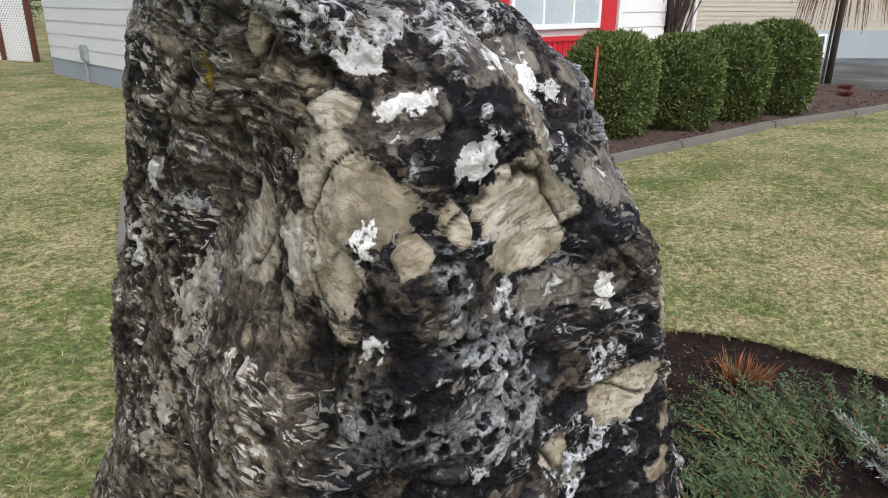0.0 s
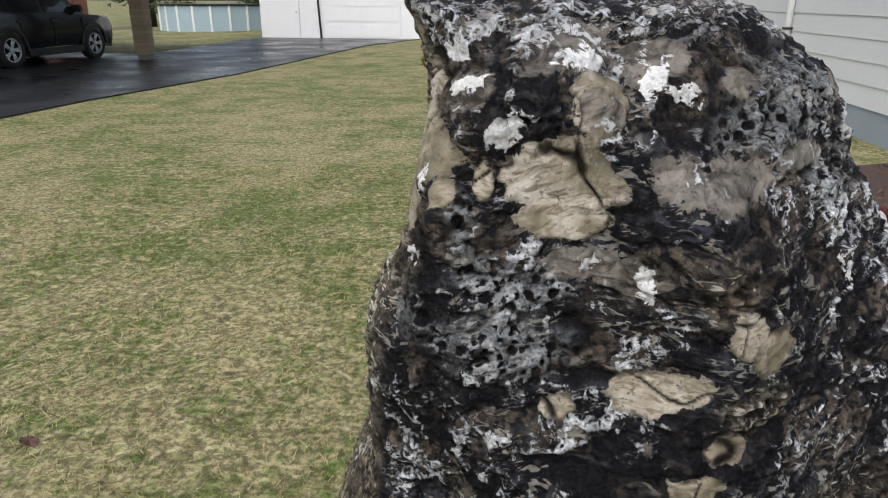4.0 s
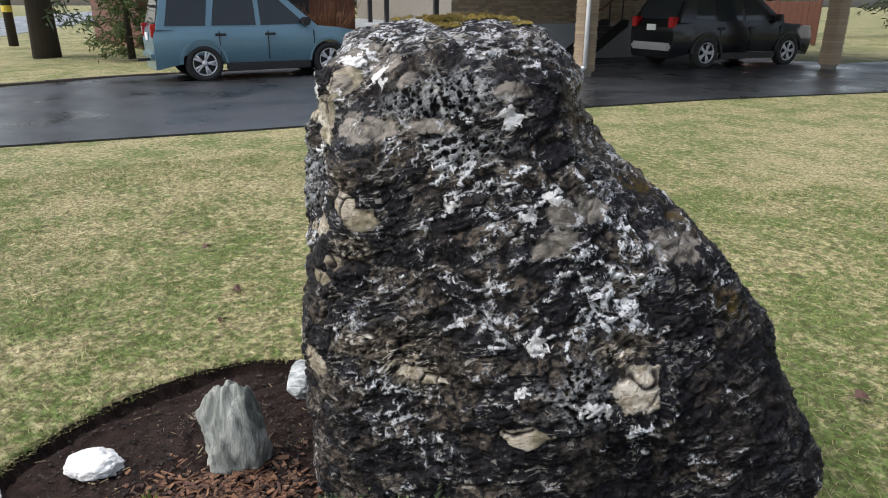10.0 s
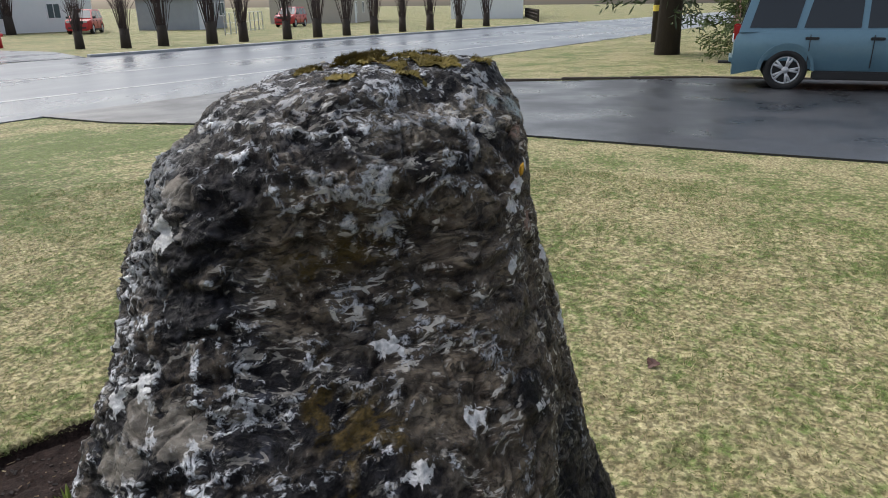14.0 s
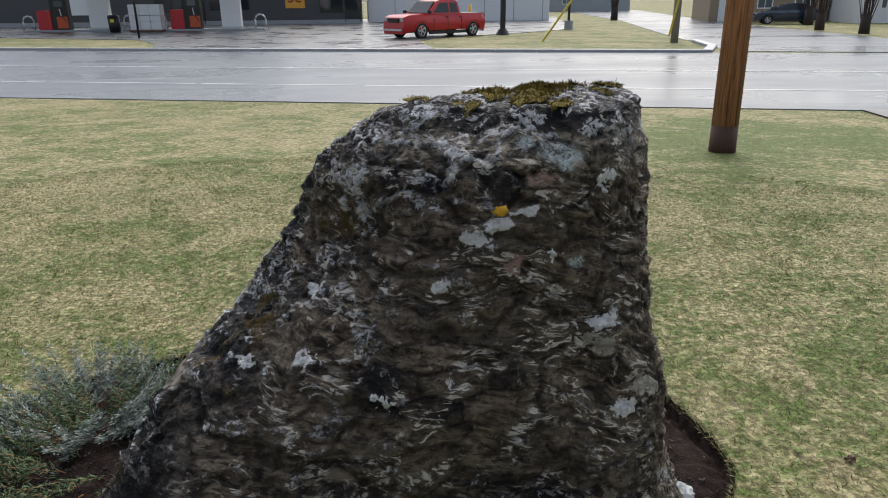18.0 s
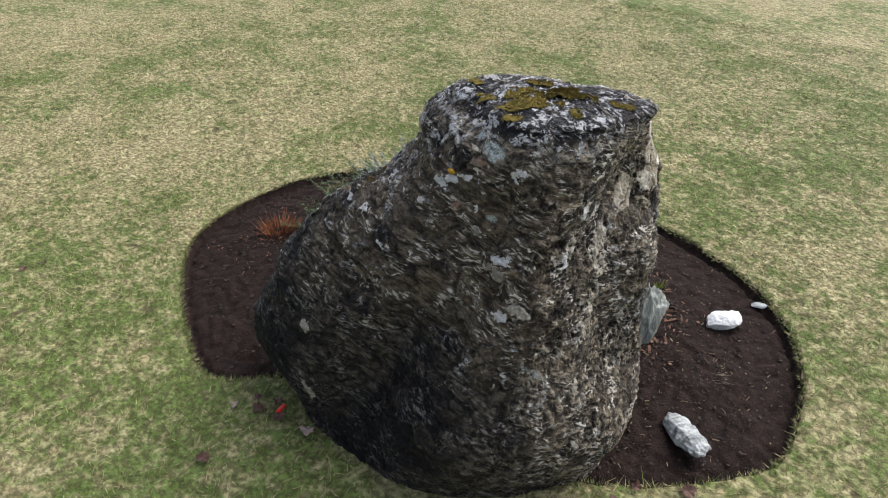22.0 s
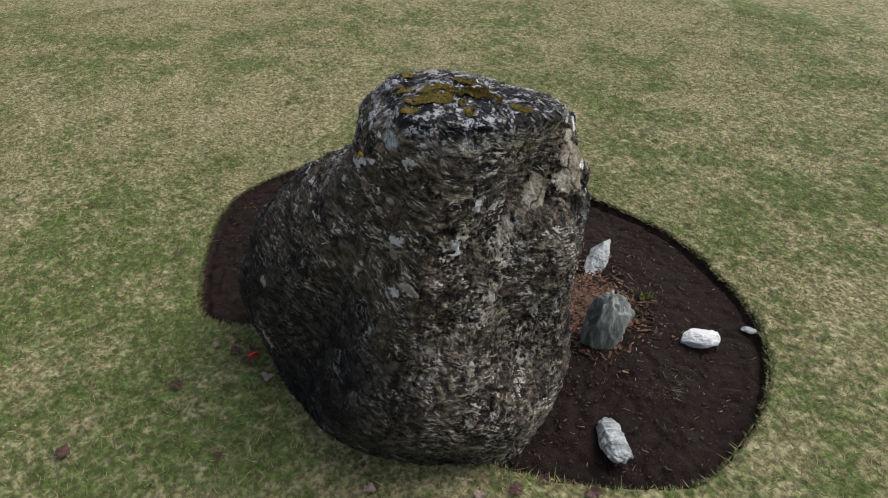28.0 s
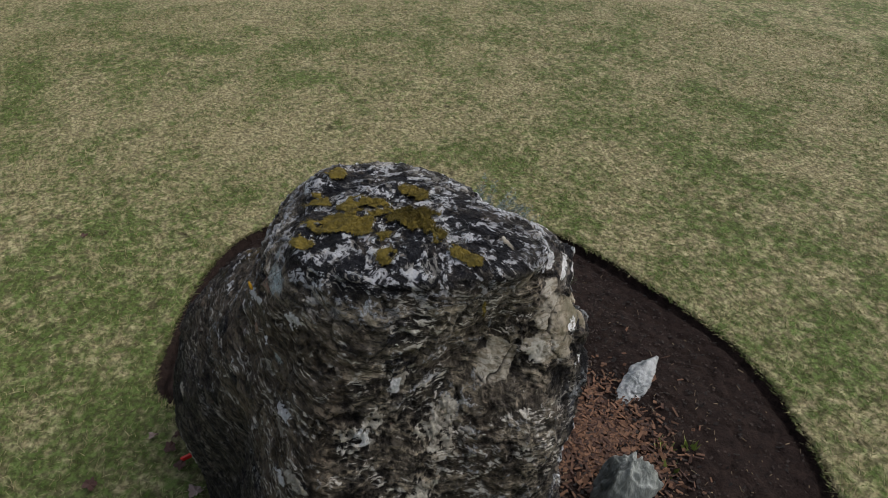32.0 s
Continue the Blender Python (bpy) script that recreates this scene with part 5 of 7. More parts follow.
# ---- cars ----
def wheel(parent, x, y, z, r, w, side_sign, spokes=5):
    t = part("wheel", bmesh.new(), M_tyre, parent)
    bm = bmesh.new()
    prof = [(r * 0.66, -w / 2), (r * 0.93, -w / 2), (r, -w * 0.36), (r, w * 0.36), (r * 0.93, w / 2), (r * 0.66, w / 2)]
    n = 28
    rings = [[bm.verts.new((pr * math.cos(2 * math.pi * i / n), pw, pr * math.sin(2 * math.pi * i / n))) for i in range(n)] for pr, pw in prof]
    for a, b in zip(rings, rings[1:] + rings[:1]):
        for i in range(n):
            bm.faces.new((a[i], a[(i + 1) % n], b[(i + 1) % n], b[i]))
    part("tyre", bm, M_tyre, t, "black tyre", True)
    bm = bmesh.new()
    yo = side_sign * w * 0.38
    tube(bm, (0, yo - side_sign * 0.10, 0), (0, yo - side_sign * 0.06, 0), r * 0.66, n=28)
    part("wheel_well", bm, M_black, t)
    bm = bmesh.new()
    for k in range(spokes):
        a = 2 * math.pi * k / spokes
        for da in (-0.16, 0.16):
            c = Vector((math.cos(a), 0, math.sin(a)))
            e = Vector((math.cos(a + da), 0, math.sin(a + da)))
            tube(bm, c * r * 0.10 + Vector((0, yo, 0)), e * r * 0.64 + Vector((0, yo, 0)), r * 0.055, r * 0.07, 6)
    tube(bm, (0, yo - 0.02, 0), (0, yo + 0.02, 0), r * 0.17, n=14)
    ring = [(r * 0.60, -0.02), (r * 0.68, -0.02), (r * 0.68, 0.02), (r * 0.60, 0.02)]
    rr = [[bm.verts.new((pr * math.cos(2 * math.pi * i / n), yo + pw, pr * math.sin(2 * math.pi * i / n))) for i in range(n)] for pr, pw in ring]
    for a, b in zip(rr, rr[1:] + rr[:1]):
        for i in range(n):
            bm.faces.new((a[i], a[(i + 1) % n], b[(i + 1) % n], b[i]))
    part("rim", bm, M_rim, t, "silver alloy rim", True)
    t.location = (x, y, z)
    return t


def car(name, m, label, category, paint, L, W, belt, roof_z, lower, cabin, panes, wheels, r, cladding=None, glass=None):
    """A car along +x: a lower body with wheel arches, a cabin, panes, wheels and fittings."""
    t = thing(name, m, label, category)
    half = W / 2
    base = 0.24

    def arch(cx, rr):
        return [(cx + rr * math.cos(a), max(base, r + rr * math.sin(a))) for a in np.linspace(0, math.pi, 9)]

    xr, xf = wheels
    under = [(lower[0][0], base)] + arch(xr, r * 1.16)[::-1] + arch(xf, r * 1.16)[::-1] + [(lower[-1][0], base)]
    outline = under + lower[::-1]
    bm = extrude_profile(bmesh.new(), outline, -half, half)
    for v in bm.verts:
        k = max(0.0, (v.co.z - 0.55) / 0.6)
        v.co.y *= 1 - 0.02 * k
    bmesh.ops.triangulate(bm, faces=[f for f in bm.faces if len(f.verts) > 4])
    for z_cut in (0.42, 0.56, 0.70, 0.84, 0.97):
        bmesh.ops.bisect_plane(bm, geom=bm.verts[:] + bm.edges[:] + bm.faces[:], plane_co=(0, 0, z_cut), plane_no=(0, 0, 1))
    for x_cut in (0.96, 0.9, 0.8, 0.68):
        for s in (1, -1):
            bmesh.ops.bisect_plane(bm, geom=bm.verts[:] + bm.edges[:] + bm.faces[:], plane_co=(s * x_cut * L / 2, 0, 0), plane_no=(1, 0, 0))
    for v in bm.verts:
        v.co.y *= 1 - 0.16 * ((v.co.z - 0.72) / 0.6) ** 2 - 0.16 * (max(0.0, abs(v.co.x) / (L / 2) - 0.66) / 0.34) ** 2
    rim_e = [] and [e for e in bm.edges if abs(e.verts[0].co.y - e.verts[1].co.y) < 0.2 and e.verts[0].co.z > 0.3 and e.verts[1].co.z > 0.3]
    body = part("body", bm, paint, t, smooth=True)
    body.data.set_sharp_from_angle(angle=radians(32))
    for s in (1, -1):
        for sx in (-0.98, 0.0, 0.98):
            part("door_seam", boxed(sx - 0.006, sx + 0.006, min(s * half * 0.9, s * half * 1.002), max(s * half * 0.9, s * half * 1.002), 0.42, 0.97), M_black, t)
    bm = bmesh.new()
    (wx0, wz0), (wx1, wz1) = cabin[-1], cabin[-2]
    vs = [bm.verts.new(v) for v in ((wx0 - 0.06, -half * 0.80, wz0 + 0.07), (wx0 - 0.06, half * 0.80, wz0 + 0.07), (wx1 + 0.02, half * 0.68, wz1 - 0.02), (wx1 + 0.02, -half * 0.68, wz1 - 0.02))]
    bm.faces.new(vs)
    bmesh.ops.translate(bm, verts=bm.verts, vec=(0.02, 0, 0.015))
    ext = bmesh.ops.extrude_face_region(bm, geom=list(bm.faces))
    bmesh.ops.translate(bm, verts=[g for g in ext["geom"] if isinstance(g, bmesh.types.BMVert)], vec=(-0.03, 0, -0.02))
    part("windscreen", bm, glass or M_glass, t)
    bm = extrude_profile(bmesh.new(), cabin, -half * 0.92, half * 0.92)
    for v in bm.verts:
        v.co.y *= 1 - 0.20 * max(0.0, (v.co.z - belt) / (roof_z - belt))
    bmesh.ops.bevel(bm, geom=[e for e in bm.edges if e.verts[0].co.z > belt + 0.1 and e.verts[1].co.z > belt + 0.1], offset=0.05, segments=2, affect='EDGES')
    part("cabin", bm, paint, t)

    def yat(z):
        return half * 0.92 * (1 - 0.20 * max(0.0, (z - belt) / (roof_z - belt)))

    for s in (1, -1):
        for poly in panes:
            bm = bmesh.new()
            vs = [bm.verts.new((x, s * (yat(z) + 0.006), z)) for x, z in poly]
            f = bm.faces.new(vs)
            ext = bmesh.ops.extrude_face_region(bm, geom=[f])
            bmesh.ops.translate(bm, verts=[g for g in ext["geom"] if isinstance(g, bmesh.types.BMVert)], vec=(0, -s * 0.03, 0))
            part("side_window", bm, glass or M_glass, t)
        for cx in wheels:
            wheel(t, cx, s * (half - 0.11), r, r, 0.22, s)
            bm = bmesh.new()
            pts = [(cx + (r * 1.30) * math.cos(a), r + r * 1.30 * math.sin(a)) for a in np.linspace(0.0, math.pi, 13)] + [(cx + (r * 1.14) * math.cos(a), r + r * 1.14 * math.sin(a)) for a in np.linspace(math.pi, 0.0, 13)]
            extrude_profile(bm, pts, s * (half - 0.05), s * (half + 0.012))
            part("wheel_arch", bm, cladding or paint, t)
        part("mirror", boxed(xf - 0.55, xf - 0.40, s * half * 0.93 - 0.02, s * (half * 0.93 + s * 0) + 0.02, belt + 0.02, belt + 0.18, 0.02).copy() if False else boxed(xf - 0.58, xf - 0.42, min(s * half * 0.9, s * (half + 0.12)), max(s * half * 0.9, s * (half + 0.12)), belt + 0.03, belt + 0.19, 0.03), M_black, t)
        for hx in (0.05, -0.95):
            part("door_handle", boxed(hx - 0.11, hx + 0.11, min(s * half * 0.93, s * (half + 0.008)), max(s * half * 0.93, s * (half + 0.008)), belt - 0.16, belt - 0.11, 0.01), M_black, t)
        part("sill", boxed(xr + r * 1.2, xf - r * 1.2, min(s * half * 0.9, s * (half + 0.01)), max(s * half * 0.9, s * (half + 0.01)), base - 0.03, base + 0.12, 0.02), cladding or M_black, t)
    return t


def car_ends(t, L, W, tail_z, head_z, M_tail, M_head, plate=True, bumper=None, rear_window=None):
    h = L / 2
    for s in (1, -1):
        part("tail_light", boxed(-h - 0.01, -h + 0.16, s * W * 0.355 - 0.10, s * W * 0.355 + 0.10, tail_z - 0.13, tail_z + 0.13, 0.02), M_tail, t, "red tail light")
        part("headlight", boxed(h - 0.22, h - 0.02, s * W * 0.325 - 0.13, s * W * 0.325 + 0.13, head_z - 0.08, head_z + 0.09, 0.02), M_head, t, "clear headlight")
    if plate:
        part("number_plate", boxed(-h - 0.02, -h, -0.16, 0.16, tail_z - 0.18, tail_z - 0.04), M_white_paint, t)
    part("rear_bumper", boxed(-h - 0.05, -h + 0.16, -W * 0.38, W * 0.38, 0.42, 0.60, 0.05), bumper or M_black, t)
    part("front_bumper", boxed(h - 0.16, h + 0.04, -W * 0.37, W * 0.37, 0.35, 0.55, 0.05), bumper or M_black, t)
    part("grille", boxed(h - 0.04, h + 0.015, -0.45, 0.45, head_z - 0.14, head_z + 0.06, 0.01), M_black, t)
    if rear_window:
        z0, z1, x0, x1 = rear_window
        bm = bmesh.new()
        vs = [bm.verts.new(v) for v in ((x0 - 0.012, -W * 0.37, z0), (x0 - 0.012, W * 0.37, z0), (x1 - 0.012, W * 0.33, z1), (x1 - 0.012, -W * 0.33, z1))]
        f = bm.faces.new(vs)
        ext = bmesh.ops.extrude_face_region(bm, geom=[f])
        bmesh.ops.translate(bm, verts=[g for g in ext["geom"] if isinstance(g, bmesh.types.BMVert)], vec=(0.03, 0, 0))
        part("rear_window", bm, M_glass, t)


M_blue_paint = mat("steel_blue_car_paint", (0.12, 0.225, 0.285), (0.10, 0.195, 0.255), 0.3, 0.25, scale=2, fine=20, coat=0.5)
M_black_paint = mat("black_car_paint", (0.004, 0.0045, 0.006), (0.006, 0.007, 0.008), 0.2, 0.0, scale=2, fine=20, coat=0.15)
M_red_car = mat("red_car_paint", (0.46, 0.005, 0.010), (0.40, 0.004, 0.009), 0.35, 0.0, scale=2, fine=20, coat=0.3)
M_navy = mat("navy_car_paint", (0.015, 0.03, 0.07), (0.012, 0.025, 0.06), 0.25, 0.2, scale=2, fine=20, coat=0.9)
M_tail = mat("red_lens", (0.42, 0.01, 0.015), (0.35, 0.01, 0.012), 0.15, coat=0.6)
M_head = mat("clear_lens", (0.60, 0.60, 0.58), (0.45, 0.45, 0.44), 0.12, coat=0.6)
M_amber = mat("amber_lens", (0.7, 0.25, 0.03), (0.6, 0.2, 0.02), 0.2, coat=0.6)
M_silver = mat("silver_plastic", (0.42, 0.43, 0.44), (0.35, 0.36, 0.37), 0.4, 0.4)

suv_low = [(-2.20, 0.45), (-2.21, 0.80), (-2.17, 1.03), (0.85, 1.05), (1.55, 1.02), (2.05, 0.93), (2.20, 0.78), (2.22, 0.42)]
suv_cab = [(-2.15, 1.00), (-1.98, 1.66), (-1.75, 1.72), (0.10, 1.72), (0.40, 1.66), (1.12, 1.03)]
suv_panes = [[(-1.98, 1.08), (-1.86, 1.58), (-1.12, 1.60), (-1.22, 1.08)], [(-1.10, 1.08), (-0.99, 1.60), (-0.22, 1.60), (-0.22, 1.08)], [(-0.12, 1.08), (-0.12, 1.60), (0.30, 1.58), (0.82, 1.10)]]
esc = car("blue_suv", pose(-15.02, 3.88, -0.085, rz=86.5) @ Matrix.Scale(1.06, 4), "steel-blue compact SUV parked on the wet driveway", "car", M_blue_paint, 4.43, 1.80, 1.04, 1.72, suv_low, suv_cab, suv_panes, (-1.31, 1.31), 0.36)
car_ends(esc, 4.43, 1.80, 0.98, 0.86, M_tail, M_head, True, M_blue_paint, (1.08, 1.58, -2.13, -2.01))
for s in (1, -1):
    part("roof_rail", tube(bmesh.new(), (-1.6, s * 0.62, 1.76), (0.0, s * 0.62, 1.76), 0.018), M_black, esc)
    part("turn_light", boxed(2.02, 2.16, s * 0.70 - 0.05, s * 0.70 + 0.05, 0.80, 0.92, 0.015), M_amber, esc, "amber turn light")
    part("window_visor", boxed(-1.0, 0.25, s * 0.68 - 0.012, s * 0.68 + 0.012, 1.60, 1.66), M_black, esc)
part("tow_hitch", tube(bmesh.new(), (-2.45, 0, 0.42), (-2.15, 0, 0.42), 0.03), M_black, esc)

rav_low = [(-2.28, 0.50), (-2.30, 0.95), (-2.22, 1.10), (0.85, 1.06), (1.70, 1.00), (2.15, 0.90), (2.28, 0.72), (2.28, 0.42)]
rav_cab = [(-2.20, 1.06), (-1.90, 1.62), (-1.55, 1.69), (0.05, 1.69), (0.40, 1.62), (1.20, 1.04)]
rav_panes = [[(-1.75, 1.14), (-1.55, 1.50), (-1.15, 1.56), (-1.15, 1.12)], [(-1.08, 1.12), (-1.06, 1.57), (-0.25, 1.60), (-0.25, 1.10)], [(-0.15, 1.10), (-0.15, 1.60), (0.28, 1.56), (0.85, 1.09)]]
rav = car("black_suv", pose(-11.1, 15.4, -0.037, rz=81) @ Matrix.Scale(1.05, 4), "glossy black SUV parked under the carport", "car", M_black_paint, 4.6, 1.86, 1.06, 1.69, rav_low, rav_cab, rav_panes, (-1.35, 1.34), 0.37, M_black)
car_ends(rav, 4.6, 1.86, 1.06, 0.88, M_tail, M_head, True, M_silver, (1.14, 1.55, -2.17, -1.95))

tr_low = [(-2.90, 0.55), (-2.92, 1.05), (-2.85, 1.20), (-0.95, 1.20), (0.95, 1.18), (1.30, 1.22), (2.55, 1.16), (2.85, 1.05), (2.92, 0.55)]
tr_cab = [(-0.95, 1.18), (-0.88, 1.80), (-0.65, 1.88), (0.35, 1.88), (0.65, 1.80), (1.35, 1.20)]
tr_panes = [[(-0.80, 1.26), (-0.76, 1.74), (-0.25, 1.76), (-0.25, 1.26)], [(-0.15, 1.26), (-0.15, 1.76), (0.45, 1.74), (0.95, 1.26)]]
pk = car("pickup_truck", pose(-3.75, -37.6, -0.30, rz=36), "bright red crew pickup truck with chrome bumper", "truck", M_red_car, 5.84, 2.02, 1.19, 1.88, tr_low, tr_cab, tr_panes, (-1.85, 1.80), 0.40)
car_ends(pk, 5.84, 2.02, 1.0, 0.95, M_tail, M_head, True, M_rim)
part("bed_floor", boxed(-2.8, -1.05, -0.85, 0.85, 1.19, 1.215), M_black, pk, "dark open cargo bed")
bm = bmesh.new()
vs = [bm.verts.new(v) for v in ((1.30, -0.78, 1.25), (1.30, 0.78, 1.25), (0.70, 0.68, 1.80), (0.70, -0.68, 1.80))]
bm.faces.new(vs)
bmesh.ops.translate(bm, verts=bm.verts, vec=(0.02, 0, 0.02))
ext = bmesh.ops.extrude_face_region(bm, geom=list(bm.faces))
bmesh.ops.translate(bm, verts=[g for g in ext["geom"] if isinstance(g, bmesh.types.BMVert)], vec=(-0.03, 0, -0.02))
part("windscreen", bm, M_glass, pk)

sed_low = [(-2.25, 0.45), (-2.27, 0.90), (-2.15, 1.00), (-1.5, 1.02), (1.0, 0.95), (1.75, 0.88), (2.2, 0.72), (2.27, 0.40)]
sed_cab = [(-1.75, 0.98), (-1.10, 1.40), (-0.8, 1.45), (0.05, 1.45), (0.35, 1.38), (1.15, 0.94)]
sed_panes = [[(-1.35, 1.03), (-1.02, 1.34), (-0.45, 1.37), (-0.45, 1.02)], [(-0.38, 1.02), (-0.38, 1.37), (0.15, 1.35), (0.75, 1.0)]]
sedan = car("navy_sedan", pose(-30.5, -49.0, -0.3, rz=-20), "dark blue sedan parked beside a brick house", "car", M_navy, 4.5, 1.8, 0.98, 1.45, sed_low, sed_cab, sed_panes, (-1.35, 1.35), 0.32)
car_ends(sedan, 4.5, 1.8, 0.85, 0.72, M_tail, M_head)
for j, (cx, cy, rz) in enumerate(((-43.0, -42.0, 30), (-58.0, -33.0, 10))):
    far_car = car("red_suv", pose(cx, cy, -0.3, rz=rz), "red SUV parked beyond the roadside shrubs", "car", M_red_car, 4.43, 1.80, 1.04, 1.72, suv_low, suv_cab, suv_panes, (-1.31, 1.31), 0.36)
    far_car["group"] = "parked red cars"
    car_ends(far_car, 4.43, 1.80, 0.98, 0.86, M_tail, M_head)

# ---- across the road ----
fs = thing("fuel_station_shop", pose(0, -61, -0.3, rz=1.5), "dark grey convenience shop with posters and glass doors", "shop")
part("wall", boxed(0.5, 31, -8, 0, 0, 4.2), M_grey_wall, fs)
part("plinth", boxed(0.5, 31.05, -8, 0.06, 0, 0.35), M_concrete, fs)
M_poster = mat("orange_poster", (0.75, 0.28, 0.04), (0.70, 0.45, 0.06), 0.5, scale=1.5, fine=6)
ps = part("poster", boxed(5.3, 6.9, 0.0, 0.05, 1.3, 2.9), M_poster, fs, "orange price poster")
for (x0, x1, z0, z1) in ((9.9, 13.0, 1.2, 3.2), (13.6, 15.2, 0.15, 3.2), (2.2, 4.0, 0.9, 3.0), (0.7, 1.9, 0.15, 3.2), (16.2, 17.4, 1.0, 3.0)):
    wdw = part("shop_window", boxed(x0, x1, 0.0, 0.04, z0, z1), M_glass, fs)
    part("window_frame", boxed(x0 - 0.08, x0, 0.0, 0.07, z0, z1), M_dark_metal, wdw)
    part("window_frame", boxed(x1, x1 + 0.08, 0.0, 0.07, z0, z1), M_dark_metal, wdw)
part("white_panel", boxed(22.3, 24.2, 0.0, 0.05, 0.9, 4.0), M_white_paint, fs)
tx = bpy.data.curves.new("price_text", 'FONT')
tx.body, tx.size, tx.extrude = "3c", 1.3, 0.01
to = new("price_text", tx)
dg = bpy.context.evaluated_depsgraph_get()
tme = bpy.data.meshes.new_from_object(to.evaluated_get(dg))
bpy.data.objects.remove(to)
M_letter = mat("dark_red_print", (0.20, 0.02, 0.01), (0.15, 0.02, 0.01), 0.5)
tme.materials.clear()
tme.materials.append(M_letter)
to = new("price_text", tme)
to.parent = fs
to.matrix_local = pose(6.75, 0.065, 1.75, 90, 0, 180)

ws = thing("white_warehouse", pose(-16.5, -64, -0.3, rz=1.5), "plain white metal-clad building beside the shop", "building")
part("wall", boxed(0, 16.5, -7, 0, 0, 4), M_white_paint, ws)
for i in range(6):
    part("wall_seam", boxed(2.7 * i + 0.6, 2.7 * i + 0.66, 0.0, 0.02, 0, 4), M_concrete, ws)


M_fuel_red = mat("fuel_station_red", (0.55, 0.02, 0.03), (0.48, 0.02, 0.03), 0.4)


def pump_island(x, y):
    isl = thing("pump_island", pose(x, y, -0.3), "raised concrete pump island", "kerb", "pump islands")
    part("slab", boxed(-3.6, 3.6, -0.7, 0.7, 0, 0.15, 0.02), M_concrete, isl)
    for s in (1, -1):
        bo = thing("bollard_hoop", pose(x + s * 3.3, y + 0.3, -0.15), "bent galvanised steel hoop bollard", "bollard", "pump bollards")
        bm = bmesh.new()
        pts = [(-0.35, 0, 0), (-0.35, 0, 0.6), (-0.24, 0, 0.82), (0, 0, 0.9), (0.24, 0, 0.82), (0.35, 0, 0.6), (0.35, 0, 0)]
        for a, b in zip(pts[:-1], pts[1:]):
            tube(bm, a, b, 0.055, n=8)
        part("hoop", bm, M_metal, bo, smooth=True)
    pu = thing("fuel_pump", pose(x + 1.2, y, -0.15), "black and red fuel pump under a canopy", "fuel pump", "fuel pumps")
    part("cabinet", boxed(-0.55, 0.55, -0.35, 0.35, 0, 2.2, 0.03), M_black, pu)
    part("lower_panel", boxed(-0.5, 0.2, 0.35, 0.38, 0.1, 0.85), mat("pump_orange", (0.6, 0.10, 0.03), (0.5, 0.08, 0.03), 0.4), pu, "orange-red lower panel")
    part("side_panel", boxed(0.55, 1.45, -0.4, 0.4, 0, 1.25, 0.03), M_fuel_red, pu, "red side cabinet")
    part("display", boxed(-0.3, 0.25, 0.35, 0.37, 1.5, 1.85), M_pane, pu)
    part("nozzle", tube(bmesh.new(), (-0.15, 0.42, 0.9), (-0.1, 0.42, 1.35), 0.04), M_metal, pu)
    part("hose", tube(bmesh.new(), (-0.15, 0.42, 0.9), (-0.45, 0.42, 0.5), 0.025), M_tyre, pu)
    co = thing("canopy_column", pose(x - 1.35, y, -0.15), "broad white canopy column", "column", "canopy columns")
    part("casing", boxed(-0.65, 0.65, -0.35, 0.35, 0, 4.6, 0.02), M_white_paint, co)
    part("base_trim", boxed(-0.68, 0.68, -0.38, 0.38, 0, 0.12), M_metal, co)


pump_island(19.6, -50.5)
pump_island(10.6, -49.5)
cn = thing("station_canopy", pose(15, -50, 4.3), "flat white canopy over the pumps", "canopy")
part("deck", boxed(-9, 9, -4, 4, 0, 0.7), M_white_paint, cn)
fz_t = thing("carton_stack", pose(14.6, -48.6, -0.3), "white stacked cartons on a pallet", "cartons")
M_carton = mat("white_carton", (0.72, 0.74, 0.75), (0.62, 0.64, 0.66), 0.6, scale=3)
part("pallet", boxed(-1.05, 1.05, -0.6, 0.6, 0, 0.15), M_wood_brown, fz_t)
for z0, z1 in ((0.15, 0.65), (0.66, 1.05), (1.07, 1.75)):
    for x0 in (-1.0, -0.33, 0.34):
        part("carton", boxed(x0, x0 + 0.655, -0.55, 0.55, z0, z1, 0.03), M_carton, fz_t)
bn = thing("litter_bin", pose(16.7, -48.4, -0.3), "black litter bin with a yellow label", "bin")
part("drum", tube(bmesh.new(), (0, 0, 0), (0, 0, 1.0), 0.34, 0.37, 16), M_black, bn, smooth=True)
part("lid", tube(bmesh.new(), (0, 0, 1.0), (0, 0, 1.1), 0.39, 0.30, 16), M_black, bn)
part("label_plate", boxed(-0.12, 0.12, 0.34, 0.38, 0.65, 0.85), mat("yellow_label", (0.7, 0.6, 0.05), None, 0.5), bn)
for x, y in ((22.2, -41.5), (12.6, -40.0)):
    sp = thing("sign_post", pose(x, y, -0.3), "slim grey-brown post in the verge", "post", "verge posts")
    part("shaft", tube(bmesh.new(), (0, 0, 0), (0, 0, 5), 0.16 if x > 20 else 0.06, None, 10), M_bark if x > 20 else M_dark_metal, sp, smooth=True)

